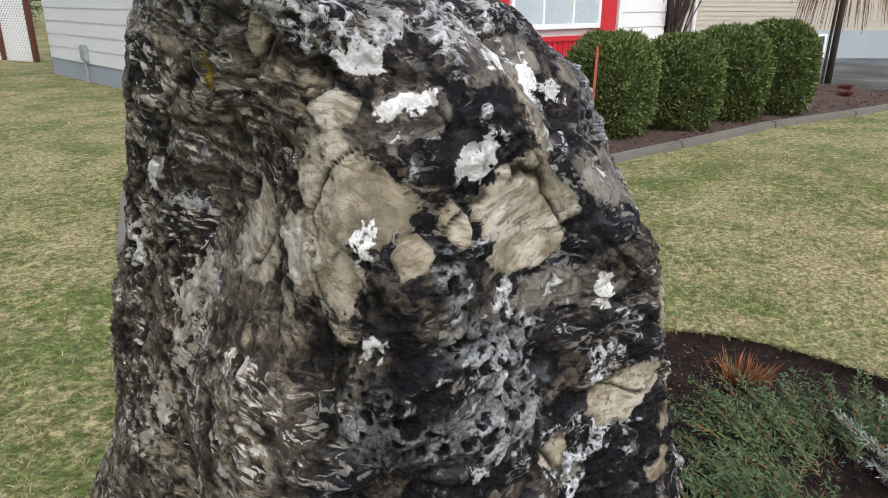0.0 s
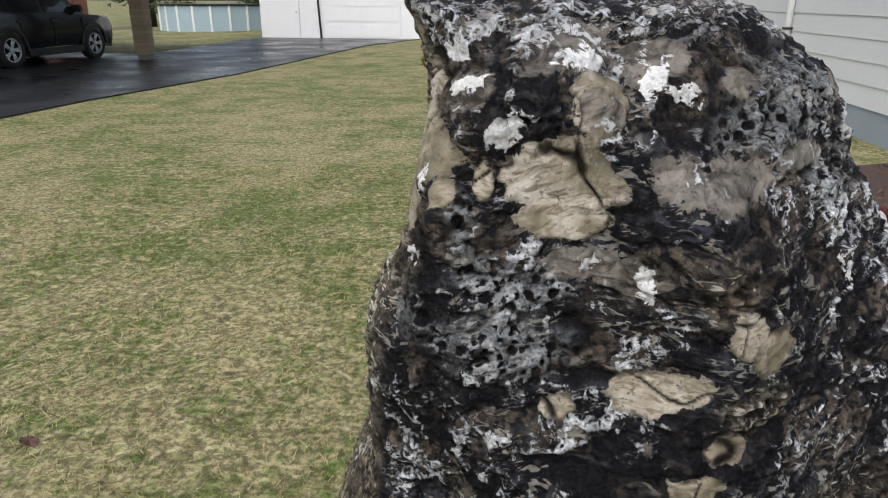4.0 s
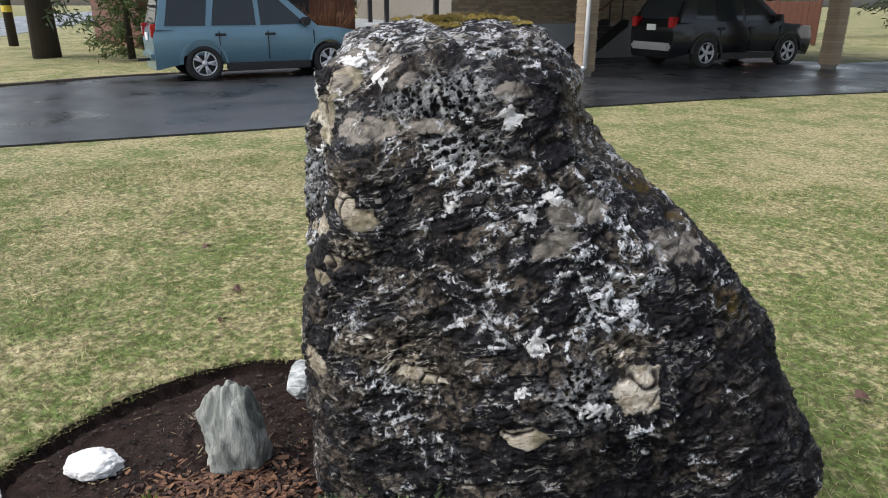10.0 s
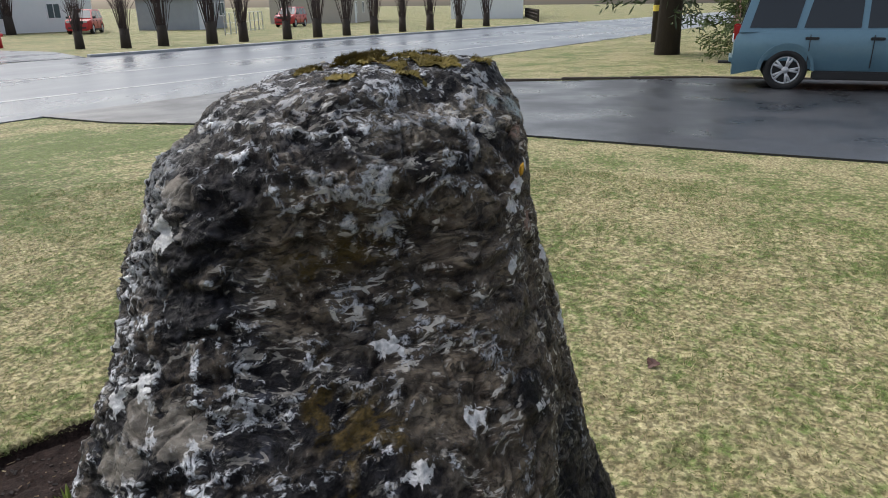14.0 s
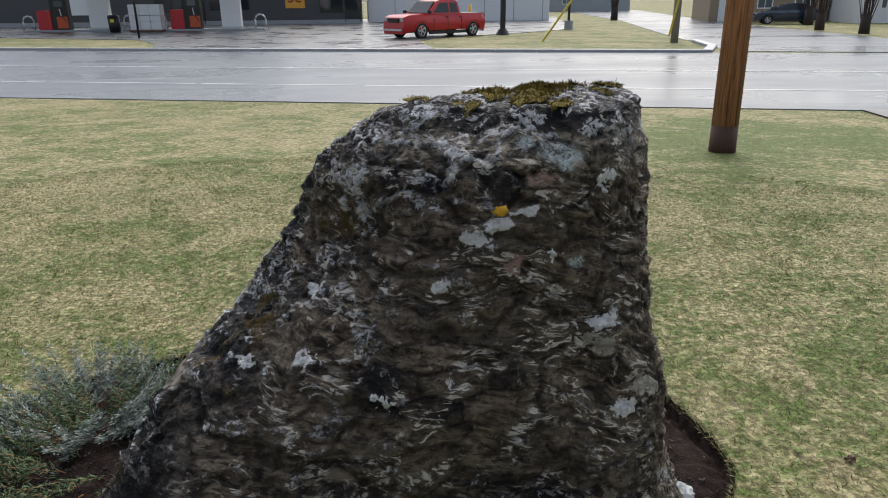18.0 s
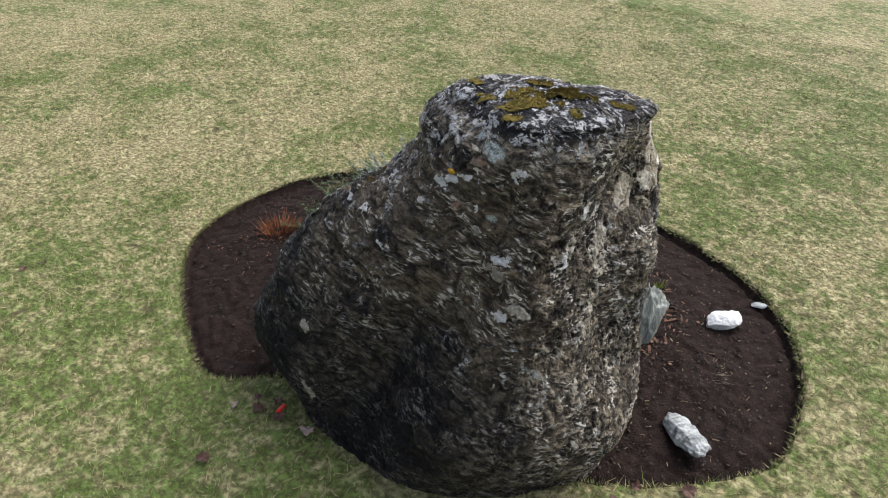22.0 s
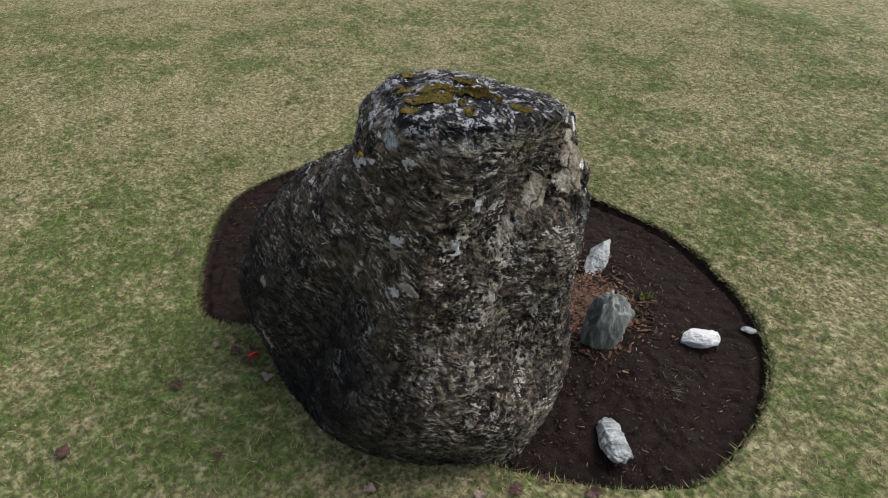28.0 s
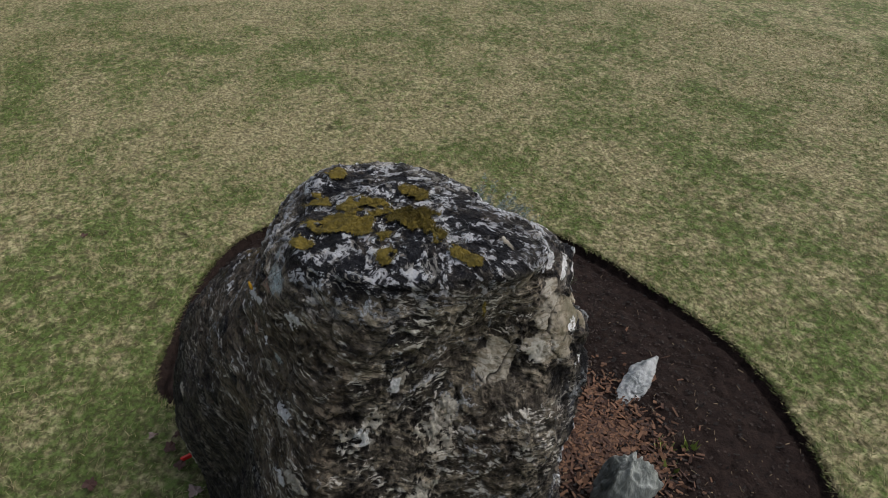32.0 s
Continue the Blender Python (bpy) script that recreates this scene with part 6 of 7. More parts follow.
lp = thing("street_lamp", pose(-7.6, -38.6, -0.3), "black steel lamp post on a bolted foot", "lamp post")
part("foot", tube(bmesh.new(), (0, 0, 0), (0, 0, 0.35), 0.42, 0.2, 12), M_dark_metal, lp)
part("shaft", boxed(-0.13, 0.13, -0.13, 0.13, 0.3, 6), M_dark_metal, lp)
ss = thing("shop_sign", pose(-13.0, -44.5, -0.3), "small red and white roadside sign on a dark post", "sign")
part("footing", tube(bmesh.new(), (0, 0, 0), (0, 0, 0.55), 0.28, None, 12), M_concrete, ss)
part("post", tube(bmesh.new(), (0, 0, 0.5), (0, 0, 3.2), 0.09, None, 8), M_dark_metal, ss)
part("board", boxed(-0.2, 1.5, -0.05, 0.05, 2.0, 3.0), M_white_paint, ss)
part("red_band", boxed(-0.2, 1.5, 0.05, 0.06, 2.0, 2.35), M_fuel_red, ss)
for x, y in ((-6.2, -42.0), (-5.0, -43.5)):
    yb = thing("yellow_bollard", pose(x, y, -0.3), "yellow steel safety bollard", "bollard", "yellow bollards")
    part("shaft", tube(bmesh.new(), (0, 0, 0), (0, 0, 1.6), 0.09, None, 10), mat("yellow_paint", (0.65, 0.42, 0.03), (0.55, 0.35, 0.03), 0.5), yb, smooth=True)
p2 = thing("utility_pole", pose(-13.9, -29.9, -0.3), "grey utility pole with yellow guy-wire guards in the verge", "utility pole")
part("shaft", tube(bmesh.new(), (0, 0, 0), (0, 0, 9), 0.17, 0.13, 12), mat("grey_pole", (0.30, 0.28, 0.24), (0.20, 0.19, 0.17), 0.8, stretch=(3, 3, 0.3), bump=0.003), p2, smooth=True)
M_guard = mat("yellow_guard", (0.62, 0.48, 0.05), (0.55, 0.42, 0.05), 0.5)
part("guy_guard", tube(bmesh.new(), (5.6, -2.0, 0), (3.7, -1.3, 2.9), 0.05, None, 8), M_guard, p2, "yellow guy-wire guard")
part("guy_guard", tube(bmesh.new(), (0.35, 0.2, 0.3), (-0.2, 0.1, 3.0), 0.05, None, 8), M_guard, p2, "yellow guy-wire guard")

for (x, y, w_, d_, h_, rz, mtl, nm, lb) in ((-33, -58, 9, 8, 3.5, -15, M_brick, "brick_house", "tan brick house with a white door"), (-43, -52, 13, 9, 4, -10, M_white_paint, "white_building", "long white rendered building behind shrubs"),
                                           (-52, -40, 6, 5, 2.6, 10, M_concrete, "grey_shed", "grey metal shed behind a wire fence"), (-75, -38, 14, 9, 4, 14, M_beige, "beige_building", "beige house beyond the roadside trees"), (-95, -24, 16, 9, 4, 14, M_white_paint, "white_building", "white building far along the road"),
                                           (-24, -110, 30, 10, 4, 0, M_concrete, "grey_building", "pale grey building at the end of the side street")):
    t = thing(nm, pose(x, y, -0.3, rz=rz), lb, "house")
    part("wall", boxed(-w_ / 2, w_ / 2, -d_ / 2, d_ / 2, 0, h_), mtl, t)
    gable(t, -w_ / 2, w_ / 2, -d_ / 2, d_ / 2, h_, 1.5, M_roof)
    for i in range(3):
        window(t, -w_ / 2 + 0.8 + i * w_ / 3.2, -w_ / 2 + 2.0 + i * w_ / 3.2, -d_ / 2 - 0.01, 1.0, 2.2, 0.08, 1).matrix_local = Matrix.Rotation(math.pi, 4, 'Z')
    part("door", boxed(w_ / 2 - 1.6, w_ / 2 - 0.7, d_ / 2, d_ / 2 + 0.04, 0, 2.05), M_white_paint, t)
hy = thing("fire_hydrant", pose(-26.3, -31.3, -0.3), "red cast-iron fire hydrant beside the kerb", "hydrant")
part("barrel", tube(bmesh.new(), (0, 0, 0), (0, 0, 0.75), 0.17, 0.15, 12), M_fuel_red, hy, smooth=True)
part("bonnet", tube(bmesh.new(), (0, 0, 0.75), (0, 0, 1.0), 0.2, 0.08, 12), M_fuel_red, hy, smooth=True)
part("nozzle_cap", tube(bmesh.new(), (-0.28, 0, 0.6), (0.28, 0, 0.6), 0.08, None, 10), M_fuel_red, hy)
ut = thing("utility_pole", pose(-32.5, -0.4, -0.15), "slim wooden utility pole near the driveway trees", "utility pole")
part("shaft", tube(bmesh.new(), (0, 0, 0), (0, 0, 9), 0.18, 0.14, 12), M_bark, ut, smooth=True)
part("marker_band", tube(bmesh.new(), (0, 0, 1.3), (0, 0, 1.55), 0.185, None, 12), M_guard, ut)
pole_t = thing("utility_pole", pose(-4.47, -6.48, -0.12, 0, 0.6, 0), "weathered brown wooden utility pole standing in the lawn", "utility pole")
part("shaft", tube(bmesh.new(), (0, 0, 0.32), (0, 0, 9), 0.152, 0.12, 24), M_pole, pole_t, smooth=True)
part("tarred_foot", tube(bmesh.new(), (0, 0, -0.1), (0, 0, 0.33), 0.157, 0.153, 24), mat("tarred_wood", (0.045, 0.022, 0.018), (0.09, 0.04, 0.025), 0.7, scale=6, fine=40, stretch=(3, 3, 0.4), bump=0.004), pole_t, "dark tarred foot", True)
wf = thing("wire_fence", pose(-46, -30, -0.3, rz=20), "grey chain-link fence with steel posts", "fence")
for i in range(9):
    part("post", tube(bmesh.new(), (1.5 * i - 6, 0, 0), (1.5 * i - 6, 0, 1.4), 0.04, None, 6), M_metal, wf)
for z in (0.1, 0.75, 1.4):
    part("wire", tube(bmesh.new(), (-6, 0, z), (6, 0, z), 0.012, None, 5), M_metal, wf)
rf = thing("rail_fence", pose(-85, -16, -0.3, rz=14), "dark split-rail fence along the far verge", "fence")
for i in range(12):
    part("post", boxed(2.5 * i - 15.1, 2.5 * i - 14.9, -0.1, 0.1, 0, 1.2), M_bark, rf)
for z in (0.4, 0.75, 1.1):
    part("rail", boxed(-15, 12.5, -0.06, 0.06, z - 0.06, z + 0.06), M_bark, rf)

# kerbs and verges across the road
def strip(name, line, w, z, h, material, label, category):
    """A kerb of equal blocks along a line."""
    t = thing(name, Matrix.Identity(4), label, category, kind="structure")
    for (x0, y0), (x1, y1) in zip(line[:-1], line[1:]):
        L = math.hypot(x1 - x0, y1 - y0)
        n = max(1, round(L / 1.5))
        a = math.atan2(y1 - y0, x1 - x0)
        for i in range(n):
            c = (i + 0.5) / n
            cx, cy = x0 + (x1 - x0) * c, y0 + (y1 - y0) * c
            o = part("kerb_stone", boxed(-L / n / 2 + 0.006, L / n / 2 - 0.006, -w / 2, w / 2, -0.15, h, 0.015), material, t)
            o.matrix_local = Matrix.Translation((cx, cy, float(level(cx, cy)) + z)) @ Matrix.Rotation(a, 4, 'Z')
    return t

# ---- planting helpers ----
def blade_mesh(name, base, tip, width, material, bend=None, two=True):
    """Many small leaves in one mesh: each a narrow triangle or a folded pair from base to tip."""
    n = len(base)
    d = tip - base
    side_v = np.cross(d, np.random.normal(size=(n, 3)))
    side_v /= np.linalg.norm(side_v, axis=1, keepdims=True) + 1e-9
    s = side_v * np.asarray(width).reshape(-1, 1)
    if two:
        midp = base + d * 0.45 + (bend if bend is not None else 0)
        v = np.stack([base - s * 0.35, base + s * 0.35, midp + s, midp - s, tip], 1).reshape(-1, 3)
        k = np.arange(n)[:, None] * 5
        quads = (k + np.array([0, 1, 2, 3])).tolist()
        tris = (k + np.array([3, 2, 4])).tolist()
        return obj_from(name, v, quads + tris, material)
    v = np.stack([base - s, base + s, tip], 1).reshape(-1, 3)
    return obj_from(name, v, np.arange(3 * n).reshape(-1, 3), material)


def sphere_dirs(n):
    v = np.random.normal(size=(n, 3))
    return v / np.linalg.norm(v, axis=1, keepdims=True)


# ---- grass blades round the bed ----
np.random.seed(5)
ng = 430000
rad = 0.2 + 5.6 * np.random.rand(ng) ** 0.75
aa = np.random.rand(ng) * 2 * math.pi
gx_, gy_ = 0.0 + rad * np.cos(aa) * 1.05, -0.75 + rad * np.sin(aa)
din = inside(BED, gx_, gy_)
rock_d = np.hypot((gx_ + 0.42), (gy_ + 0.2))
ok = (din < -0.004) & (rock_d > 0.42)
gx_, gy_ = gx_[ok], gy_[ok]
P2 = np.stack([gx_, gy_, 0 * gx_], -1)
gz_ = level(gx_, gy_) + 0.025 * fbm(P2 * 0.6, 3, 5) + 0.008 * fbm(P2 * 9, 2, 6) - 0.004
n = len(gx_)
lean = np.random.normal(size=(n, 2)) * 0.85
flow = np.stack([fbm(P2 * 1.7, 2, 12), fbm(P2 * 1.7, 2, 13)], -1) * 0.5
ht = 0.014 + 0.018 * np.random.rand(n) + 0.012 * np.clip(fbm(P2 * 3, 2, 15), 0, 1)
edge_f = np.exp(-np.abs(din[ok]) / 0.05)
ht = ht * (1 + 0.1 * edge_f)
gb = np.stack([gx_, gy_, gz_], -1)
gt = gb + np.concatenate([(lean + flow) * ht[:, None] * 0.9, (ht * (0.35 + 0.75 * np.random.rand(n)))[:, None]], 1)
grass = blade_mesh("grass_blades", gb, gt, 0.0013 + 0.0012 * np.random.rand(n), M_blade, two=False)
tagged(grass, "short straw and green grass blades of the lawn", "grass", kind="stuff")


# longer grass hanging over the cut edge of the bed
ne = 10000
pi = np.random.randint(0, len(BED), ne)
ef = np.random.rand(ne)[:, None]
e0 = BED[pi] * (1 - ef) + BED[(pi + 1) % len(BED)] * ef
tan = BED[(pi + 1) % len(BED)] - BED[pi]
outw = np.stack([tan[:, 1], -tan[:, 0]], -1)
outw /= np.linalg.norm(outw, axis=1, keepdims=True)
e1 = e0 + outw * (0.010 + 0.03 * np.random.rand(ne))[:, None]
okk = (inside(BED, e1[:, 0], e1[:, 1]) < 0) & (np.hypot(e1[:, 0] + 0.42, e1[:, 1] + 0.2) > 0.42)
e1, outw = e1[okk], outw[okk]
ne = len(e1)
ebz = np.stack([e1[:, 0], e1[:, 1], level(e1[:, 0], e1[:, 1]) - 0.012], -1)
eh = 0.010 + 0.020 * np.random.rand(ne)
etip = ebz + np.concatenate([-outw * (eh * (0.2 + 0.9 * np.random.rand(ne)))[:, None] + np.random.normal(size=(ne, 2)) * 0.008, (eh * (0.2 + 0.7 * np.random.rand(ne)))[:, None]], 1)
tagged(blade_mesh("edge_grass", ebz, etip, 0.0013 + 0.0012 * np.random.rand(ne), M_blade, two=False), "longer grass hanging over the bed's cut edge", "grass", kind="stuff")


# ---- stones in the bed ----
def stone_mesh(name, size, seed, band=0.0, sharp=1.0, lean=0.0):
    """A rough stone: a rounded block cut by random planes, with banding and pits."""
    rng = np.random.RandomState(seed)
    nu, nv = 88, 52
    u, v = np.meshgrid(np.linspace(0, 2 * math.pi, nu, endpoint=False), np.linspace(0.02, math.pi - 0.02, nv))
    p = np.stack([np.sin(v) * np.cos(u), np.sin(v) * np.sin(u), np.cos(v)], -1).reshape(-1, 3)
    r = np.ones(len(p))
    for _ in range(13):
        d = rng.normal(size=3)
        d /= np.linalg.norm(d)
        c = 0.62 + 0.3 * rng.rand()
        dot = p @ d
        r = np.where(dot > 0.05, np.minimum(r, c / np.maximum(dot, 0.05)), r)
    r = r * (1 + 0.10 * fbm(p * 2.2, 3, seed) + 0.05 * sharp * fbm(p * 7, 3, seed + 1) + band * np.sin(p[:, 1] * 13 + 9 * fbm(p * 1.6, 3, seed + 2)) + 0.13 * sharp * (np.floor(3 * fbm(p * 1.9, 3, seed + 6)) / 3))
    q = p * r[:, None] * np.array(size) / 2
    q[:, 0] += lean * q[:, 2]
    ii = np.arange(nu * nv).reshape(nv, nu)
    jj = np.roll(ii, -1, 1)
    f = np.stack([ii[:-1], ii[1:], jj[1:], jj[:-1]], -1).reshape(-1, 4).tolist()
    f += [ii[0].tolist(), ii[-1][::-1].tolist()]
    return q, f


def stone_mat(name, light, dark, cut=0.5, stretch=(1, 1, 1)):
    k = Nodes(name)
    tc = k.n.new("ShaderNodeTexCoord")
    mp = k.n.new("ShaderNodeMapping")
    mp.inputs["Scale"].default_value = stretch
    k.l.new(tc.outputs["Object"], mp.inputs["Vector"])
    k.co = mp.outputs[0]
    a, b, c = k.noise(9, 6, 0.6, 0.8), k.noise(60, 5), k.noise(170, 3)
    col = k.mix(k.ramp(a, cut - 0.09, cut + 0.09), light, dark)
    col = k.mix(k.ramp(b, 0.35, 0.75, 0.0, 0.55), col, tuple(x * 0.6 for x in light))
    return k.out(col, 0.75, k.bump(c, 0.002, k.bump(b, 0.006)))


M_st_white = stone_mat("white_quartz", (0.80, 0.80, 0.79), (0.60, 0.60, 0.60), 0.62)
M_st_band = stone_mat("banded_white_stone", (0.55, 0.57, 0.57), (0.13, 0.15, 0.15), 0.52, (1, 3.2, 1))
M_st_grey = stone_mat("grey_green_stone", (0.38, 0.40, 0.37), (0.16, 0.175, 0.16), 0.50, (1, 2.6, 0.8))
for nm, size, seed, band, lean_, mtl, m, lb in (
        ("white_stone", (0.20, 0.13, 0.10), 9, 0.0, 0, M_st_white, pose(-1.13, -1.36, 0.035, 0, 0, 62), "smooth bright white quartz stone lying on mulch"),
        ("flat_pebble", (0.085, 0.06, 0.02), 4, 0.0, 0, M_st_band, pose(-1.21, -1.66, -0.01, 0, 8, 20), "small flat grey pebble near the bed's edge"),
        ("standing_stone", (0.15, 0.27, 0.45), 23, 0.05, 0.10, M_st_grey, pose(-0.86, -0.96, 0.13, 0, -12, -23), "grey-green ridged slab stone standing in the mulch"),
        ("banded_stone", (0.14, 0.27, 0.10), 7, 0.035, 0, M_st_band, pose(-1.30, -0.56, 0.03, 6, 0, 60), "white and grey banded stone lying flat on mulch"),
        ("long_white_stone", (0.13, 0.32, 0.16), 12, 0.045, 0, M_st_band, pose(-0.40, -1.42, 0.06, -10, 0, 24), "long pale stone with grey bands on wood chips"),
        ("pale_block_stone", (0.15, 0.22, 0.21), 15, 0.04, 0.1, M_st_band, pose(-0.37, -1.03, 0.08, 0, 8, 70), "pale grey split block stone on wood chips")):
    q, f = stone_mesh(nm, size, seed, band, 1.0, lean_)
    o = obj_from(nm, q, f, mtl, True)
    o.matrix_world = m
    tagged(o, lb, "stone", "stones in the mulch bed")

# ---- litter on the bed ----
np.random.seed(8)


def bed_z(x, y):
    p = np.stack([x, y, 0 * x], -1)
    return -0.05 + 0.085 * step(0.0, 0.6, inside(BED, x, y)) + 0.016 * fbm(p * 4, 3, 3) + 0.012


def chips(name, n, cx, cy, sx, sy, lmin, lmax, w, material, label):
    x, y = cx + np.random.normal(size=n) * sx, cy + np.random.normal(size=n) * sy
    ok = inside(BED, x, y) > 0.03
    x, y = x[ok], y[ok]
    m = len(x)
    z = bed_z(x, y) + 0.002 + 0.008 * np.random.rand(m)
    a = np.random.rand(m) * 2 * math.pi
    L = lmin + (lmax - lmin) * np.random.rand(m) ** 2
    d = np.stack([np.cos(a) * L, np.sin(a) * L, np.random.normal(size=m) * L * 0.2], -1) / 2
    s = np.stack([-np.sin(a), np.cos(a), 0.3 * np.random.normal(size=m)], -1) * (w * (0.5 + np.random.rand(m)))[:, None] / 2
    up = np.array([0, 0, 0.003])
    c = np.stack([x, y, z], -1)
    v = np.stack([c - d - s, c + d - s, c + d + s, c - d + s, c - d - s + up, c + d - s + up, c + d + s + up, c - d + s + up], 1).reshape(-1, 3)
    k = np.arange(m)[:, None, None] * 8
    f = (k + np.array([[4, 5, 6, 7], [0, 1, 5, 4], [1, 2, 6, 5], [2, 3, 7, 6], [3, 0, 4, 7]])).reshape(-1, 4)
    return tagged(obj_from(name, v, f, material), label, "mulch", kind="stuff")


M_chip = mat("cedar_chips", (0.05, 0.022, 0.013), (0.17, 0.085, 0.045), 0.8, scale=10, fine=80, island=0.9, spread=0.6)
M_crumb = mat("dark_mulch_crumbs", (0.010, 0.007, 0.006), (0.04, 0.026, 0.02), 0.85, scale=10, fine=80, island=0.9, spread=0.6)
M_twig = mat("dry_stalks", (0.28, 0.22, 0.13), (0.12, 0.085, 0.05), 0.8, island=0.9)
chips("wood_chips", 1900, -0.58, -1.08, 0.17, 0.14, 0.012, 0.05, 0.009, M_chip, "orange-brown cedar wood chips on the bed")
chips("mulch_crumbs", 9000, 0.0, -0.9, 0.9, 0.6, 0.004, 0.018, 0.007, M_crumb, "dark crumbs of damp bark mulch")
chips("dry_stalks", 450, -0.7, -1.1, 0.6, 0.5, 0.008, 0.035, 0.002, M_twig, "thin dry grass stalks lying on the bed")
chips("wood_chips", 220, 1.1, -0.35, 0.2, 0.16, 0.006, 0.022, 0.004, M_chip, "orange-brown litter below the dried fern")


def fallen_leaf(x, y, z, size, seed, material, label):
    """A curled maple leaf with pointed lobes."""
    rng = np.random.RandomState(seed)
    n = 22
    bm = bmesh.new()
    c = bm.verts.new((0, 0, 0.004))
    ring = []
    for i in range(n):
        a = 2 * math.pi * i / n
        r = size / 2 * (0.62 + 0.38 * abs(math.cos(2.5 * a)) ** 0.6) * (0.85 + 0.3 * rng.rand())
        ring.append(bm.verts.new((r * math.cos(a), r * math.sin(a), 0.012 * rng.rand() + 0.018 * (r / size) * math.sin(2 * a + seed))))
    for i in range(n):
        bm.faces.new((c, ring[i], ring[(i + 1) % n]))
    ext = bmesh.ops.extrude_face_region(bm, geom=list(bm.faces))
    bmesh.ops.translate(bm, verts=[g for g in ext["geom"] if isinstance(g, bmesh.types.BMVert)], vec=(0, 0, 0.0012))
    tube(bm, (0, 0, 0.003), (-size * 0.75, 0.01, 0.008), 0.0012, 0.0008, 5)
    o = part("fallen_leaf", bm, material)
    o.matrix_world = pose(x, y, z, rng.normal() * 8, rng.normal() * 8, rng.rand() * 360)
    return tagged(o, label, "leaf", "fallen leaves")


M_leaf_b = mat("brown_leaf", (0.055, 0.022, 0.018), (0.11, 0.055, 0.04), 0.7, scale=20, fine=90, bump=0.001)
M_leaf_p = mat("pale_leaf", (0.36, 0.27, 0.24), (0.24, 0.17, 0.15), 0.7, scale=20, fine=90, bump=0.001)
for i, (x, y) in enumerate(((0.20, 0.44), (0.05, 0.45), (-0.10, 0.42), (0.24, 0.53), (0.11, 0.78), (0.02, 1.28), (-0.38, 0.77), (-0.88, 0.36), (-1.22, -0.10), (-1.25, -0.22), (-1.16, 0.03), (-1.41, -0.33), (0.12, 0.40), (0.15, 0.48), (-3.2, -0.45), (-2.06, -0.68), (-2.4, -0.5), (-2.3, 0.4), (1.9, 0.7))):
    pale = i in (2, 3, 7, 10)
    inb = inside(BED, np.array([x]), np.array([y]))[0] > 0
    fallen_leaf(x, y, float(level(x, y)) + (-0.02 if inb else 0.018), 0.040 + 0.012 * ((i * 7) % 3), 40 + i, M_leaf_p if pale else M_leaf_b, "pale dry maple leaf lying on the grass" if pale else "brown curled maple leaf on the ground")
rb = tagged(part("red_scrap", boxed(-0.012, 0.012, -0.03, 0.03, 0, 0.012, 0.004), mat("red_plastic", (0.75, 0.02, 0.015), None, 0.4)), "small bright red plastic scrap among leaves", "litter")
rb.matrix_world = pose(0.07, 0.42, 0.02, 20, 15, 30)

# ---- plants in the bed ----
np.random.seed(21)


def conifer_shrub(m, sprays, rx, ry, h, material, twig_material, label):
    t = thing("juniper", m, label, "shrub")
    B, T, S0, S1 = [], [], [], []
    for _ in range(sprays):
        a = np.random.rand() * 2 * math.pi
        q = np.sqrt(np.random.rand()) * 0.55
        root = np.array([q * rx * math.cos(a), q * ry * math.sin(a), 0.0])
        out = np.array([rx * math.cos(a) * (0.5 + 0.6 * np.random.rand()), ry * math.sin(a) * (0.5 + 0.6 * np.random.rand()), h * (0.25 + 0.8 * np.random.rand())])
        pts = [root + (out - root * 0.4) * s + np.array([0, 0, -0.10 * h * s * s]) for s in np.linspace(0, 1, 9)]
        S0 += pts[:-1]
        S1 += pts[1:]
        for i in range(3, 9):
            c = pts[i]
            ax = pts[i] - pts[i - 1]
            ax = ax / np.linalg.norm(ax)
            lat_v = np.cross(ax, (0, 0, 1.0))
            lat_v /= np.linalg.norm(lat_v) + 1e-6
            for _k in range(16):
                dv = ax * 0.8 + lat_v * (0.95 if _k % 2 else -0.95) + np.random.normal(size=3) * 0.30
                L = (0.018 + 0.022 * np.random.rand()) * (1.35 - 0.1 * i)
                b = c + ax * np.random.rand() * 0.05 + np.random.normal(size=3) * 0.006
                B.append(b)
                T.append(b + dv / np.linalg.norm(dv) * L)
    o = blade_mesh("foliage", np.array(B), np.array(T), 0.0022, material)
    o.parent = t
    s = blade_mesh("twig_frame", np.array(S0), np.array(S1), 0.003, twig_material)
    s.parent = t
    return t


M_jun = mat("juniper_green", (0.035, 0.075, 0.030), (0.10, 0.14, 0.055), 0.7, scale=5, fine=40, island=0.5, spread=0.6)
M_jun2 = mat("juniper_grey_green", (0.12, 0.16, 0.14), (0.27, 0.31, 0.275), 0.7, scale=5, fine=40, island=0.5, spread=0.6)
M_jtwig = mat("juniper_twig", (0.13, 0.05, 0.02), (0.22, 0.10, 0.04), 0.8)
conifer_shrub(pose(0.62, -0.95, 0.0), 300, 0.50, 0.48, 0.20, M_jun, M_jtwig, "green spreading juniper at the foot of the boulder")
conifer_shrub(pose(0.85, -1.25, -0.01), 130, 0.30, 0.32, 0.23, M_jun2, M_jtwig, "silvery grey-green juniper sprays in the bed")
conifer_shrub(pose(0.08, -0.78, 0.02), 150, 0.30, 0.24, 0.24, M_jun, M_jtwig, "low juniper branch leaning on the boulder")


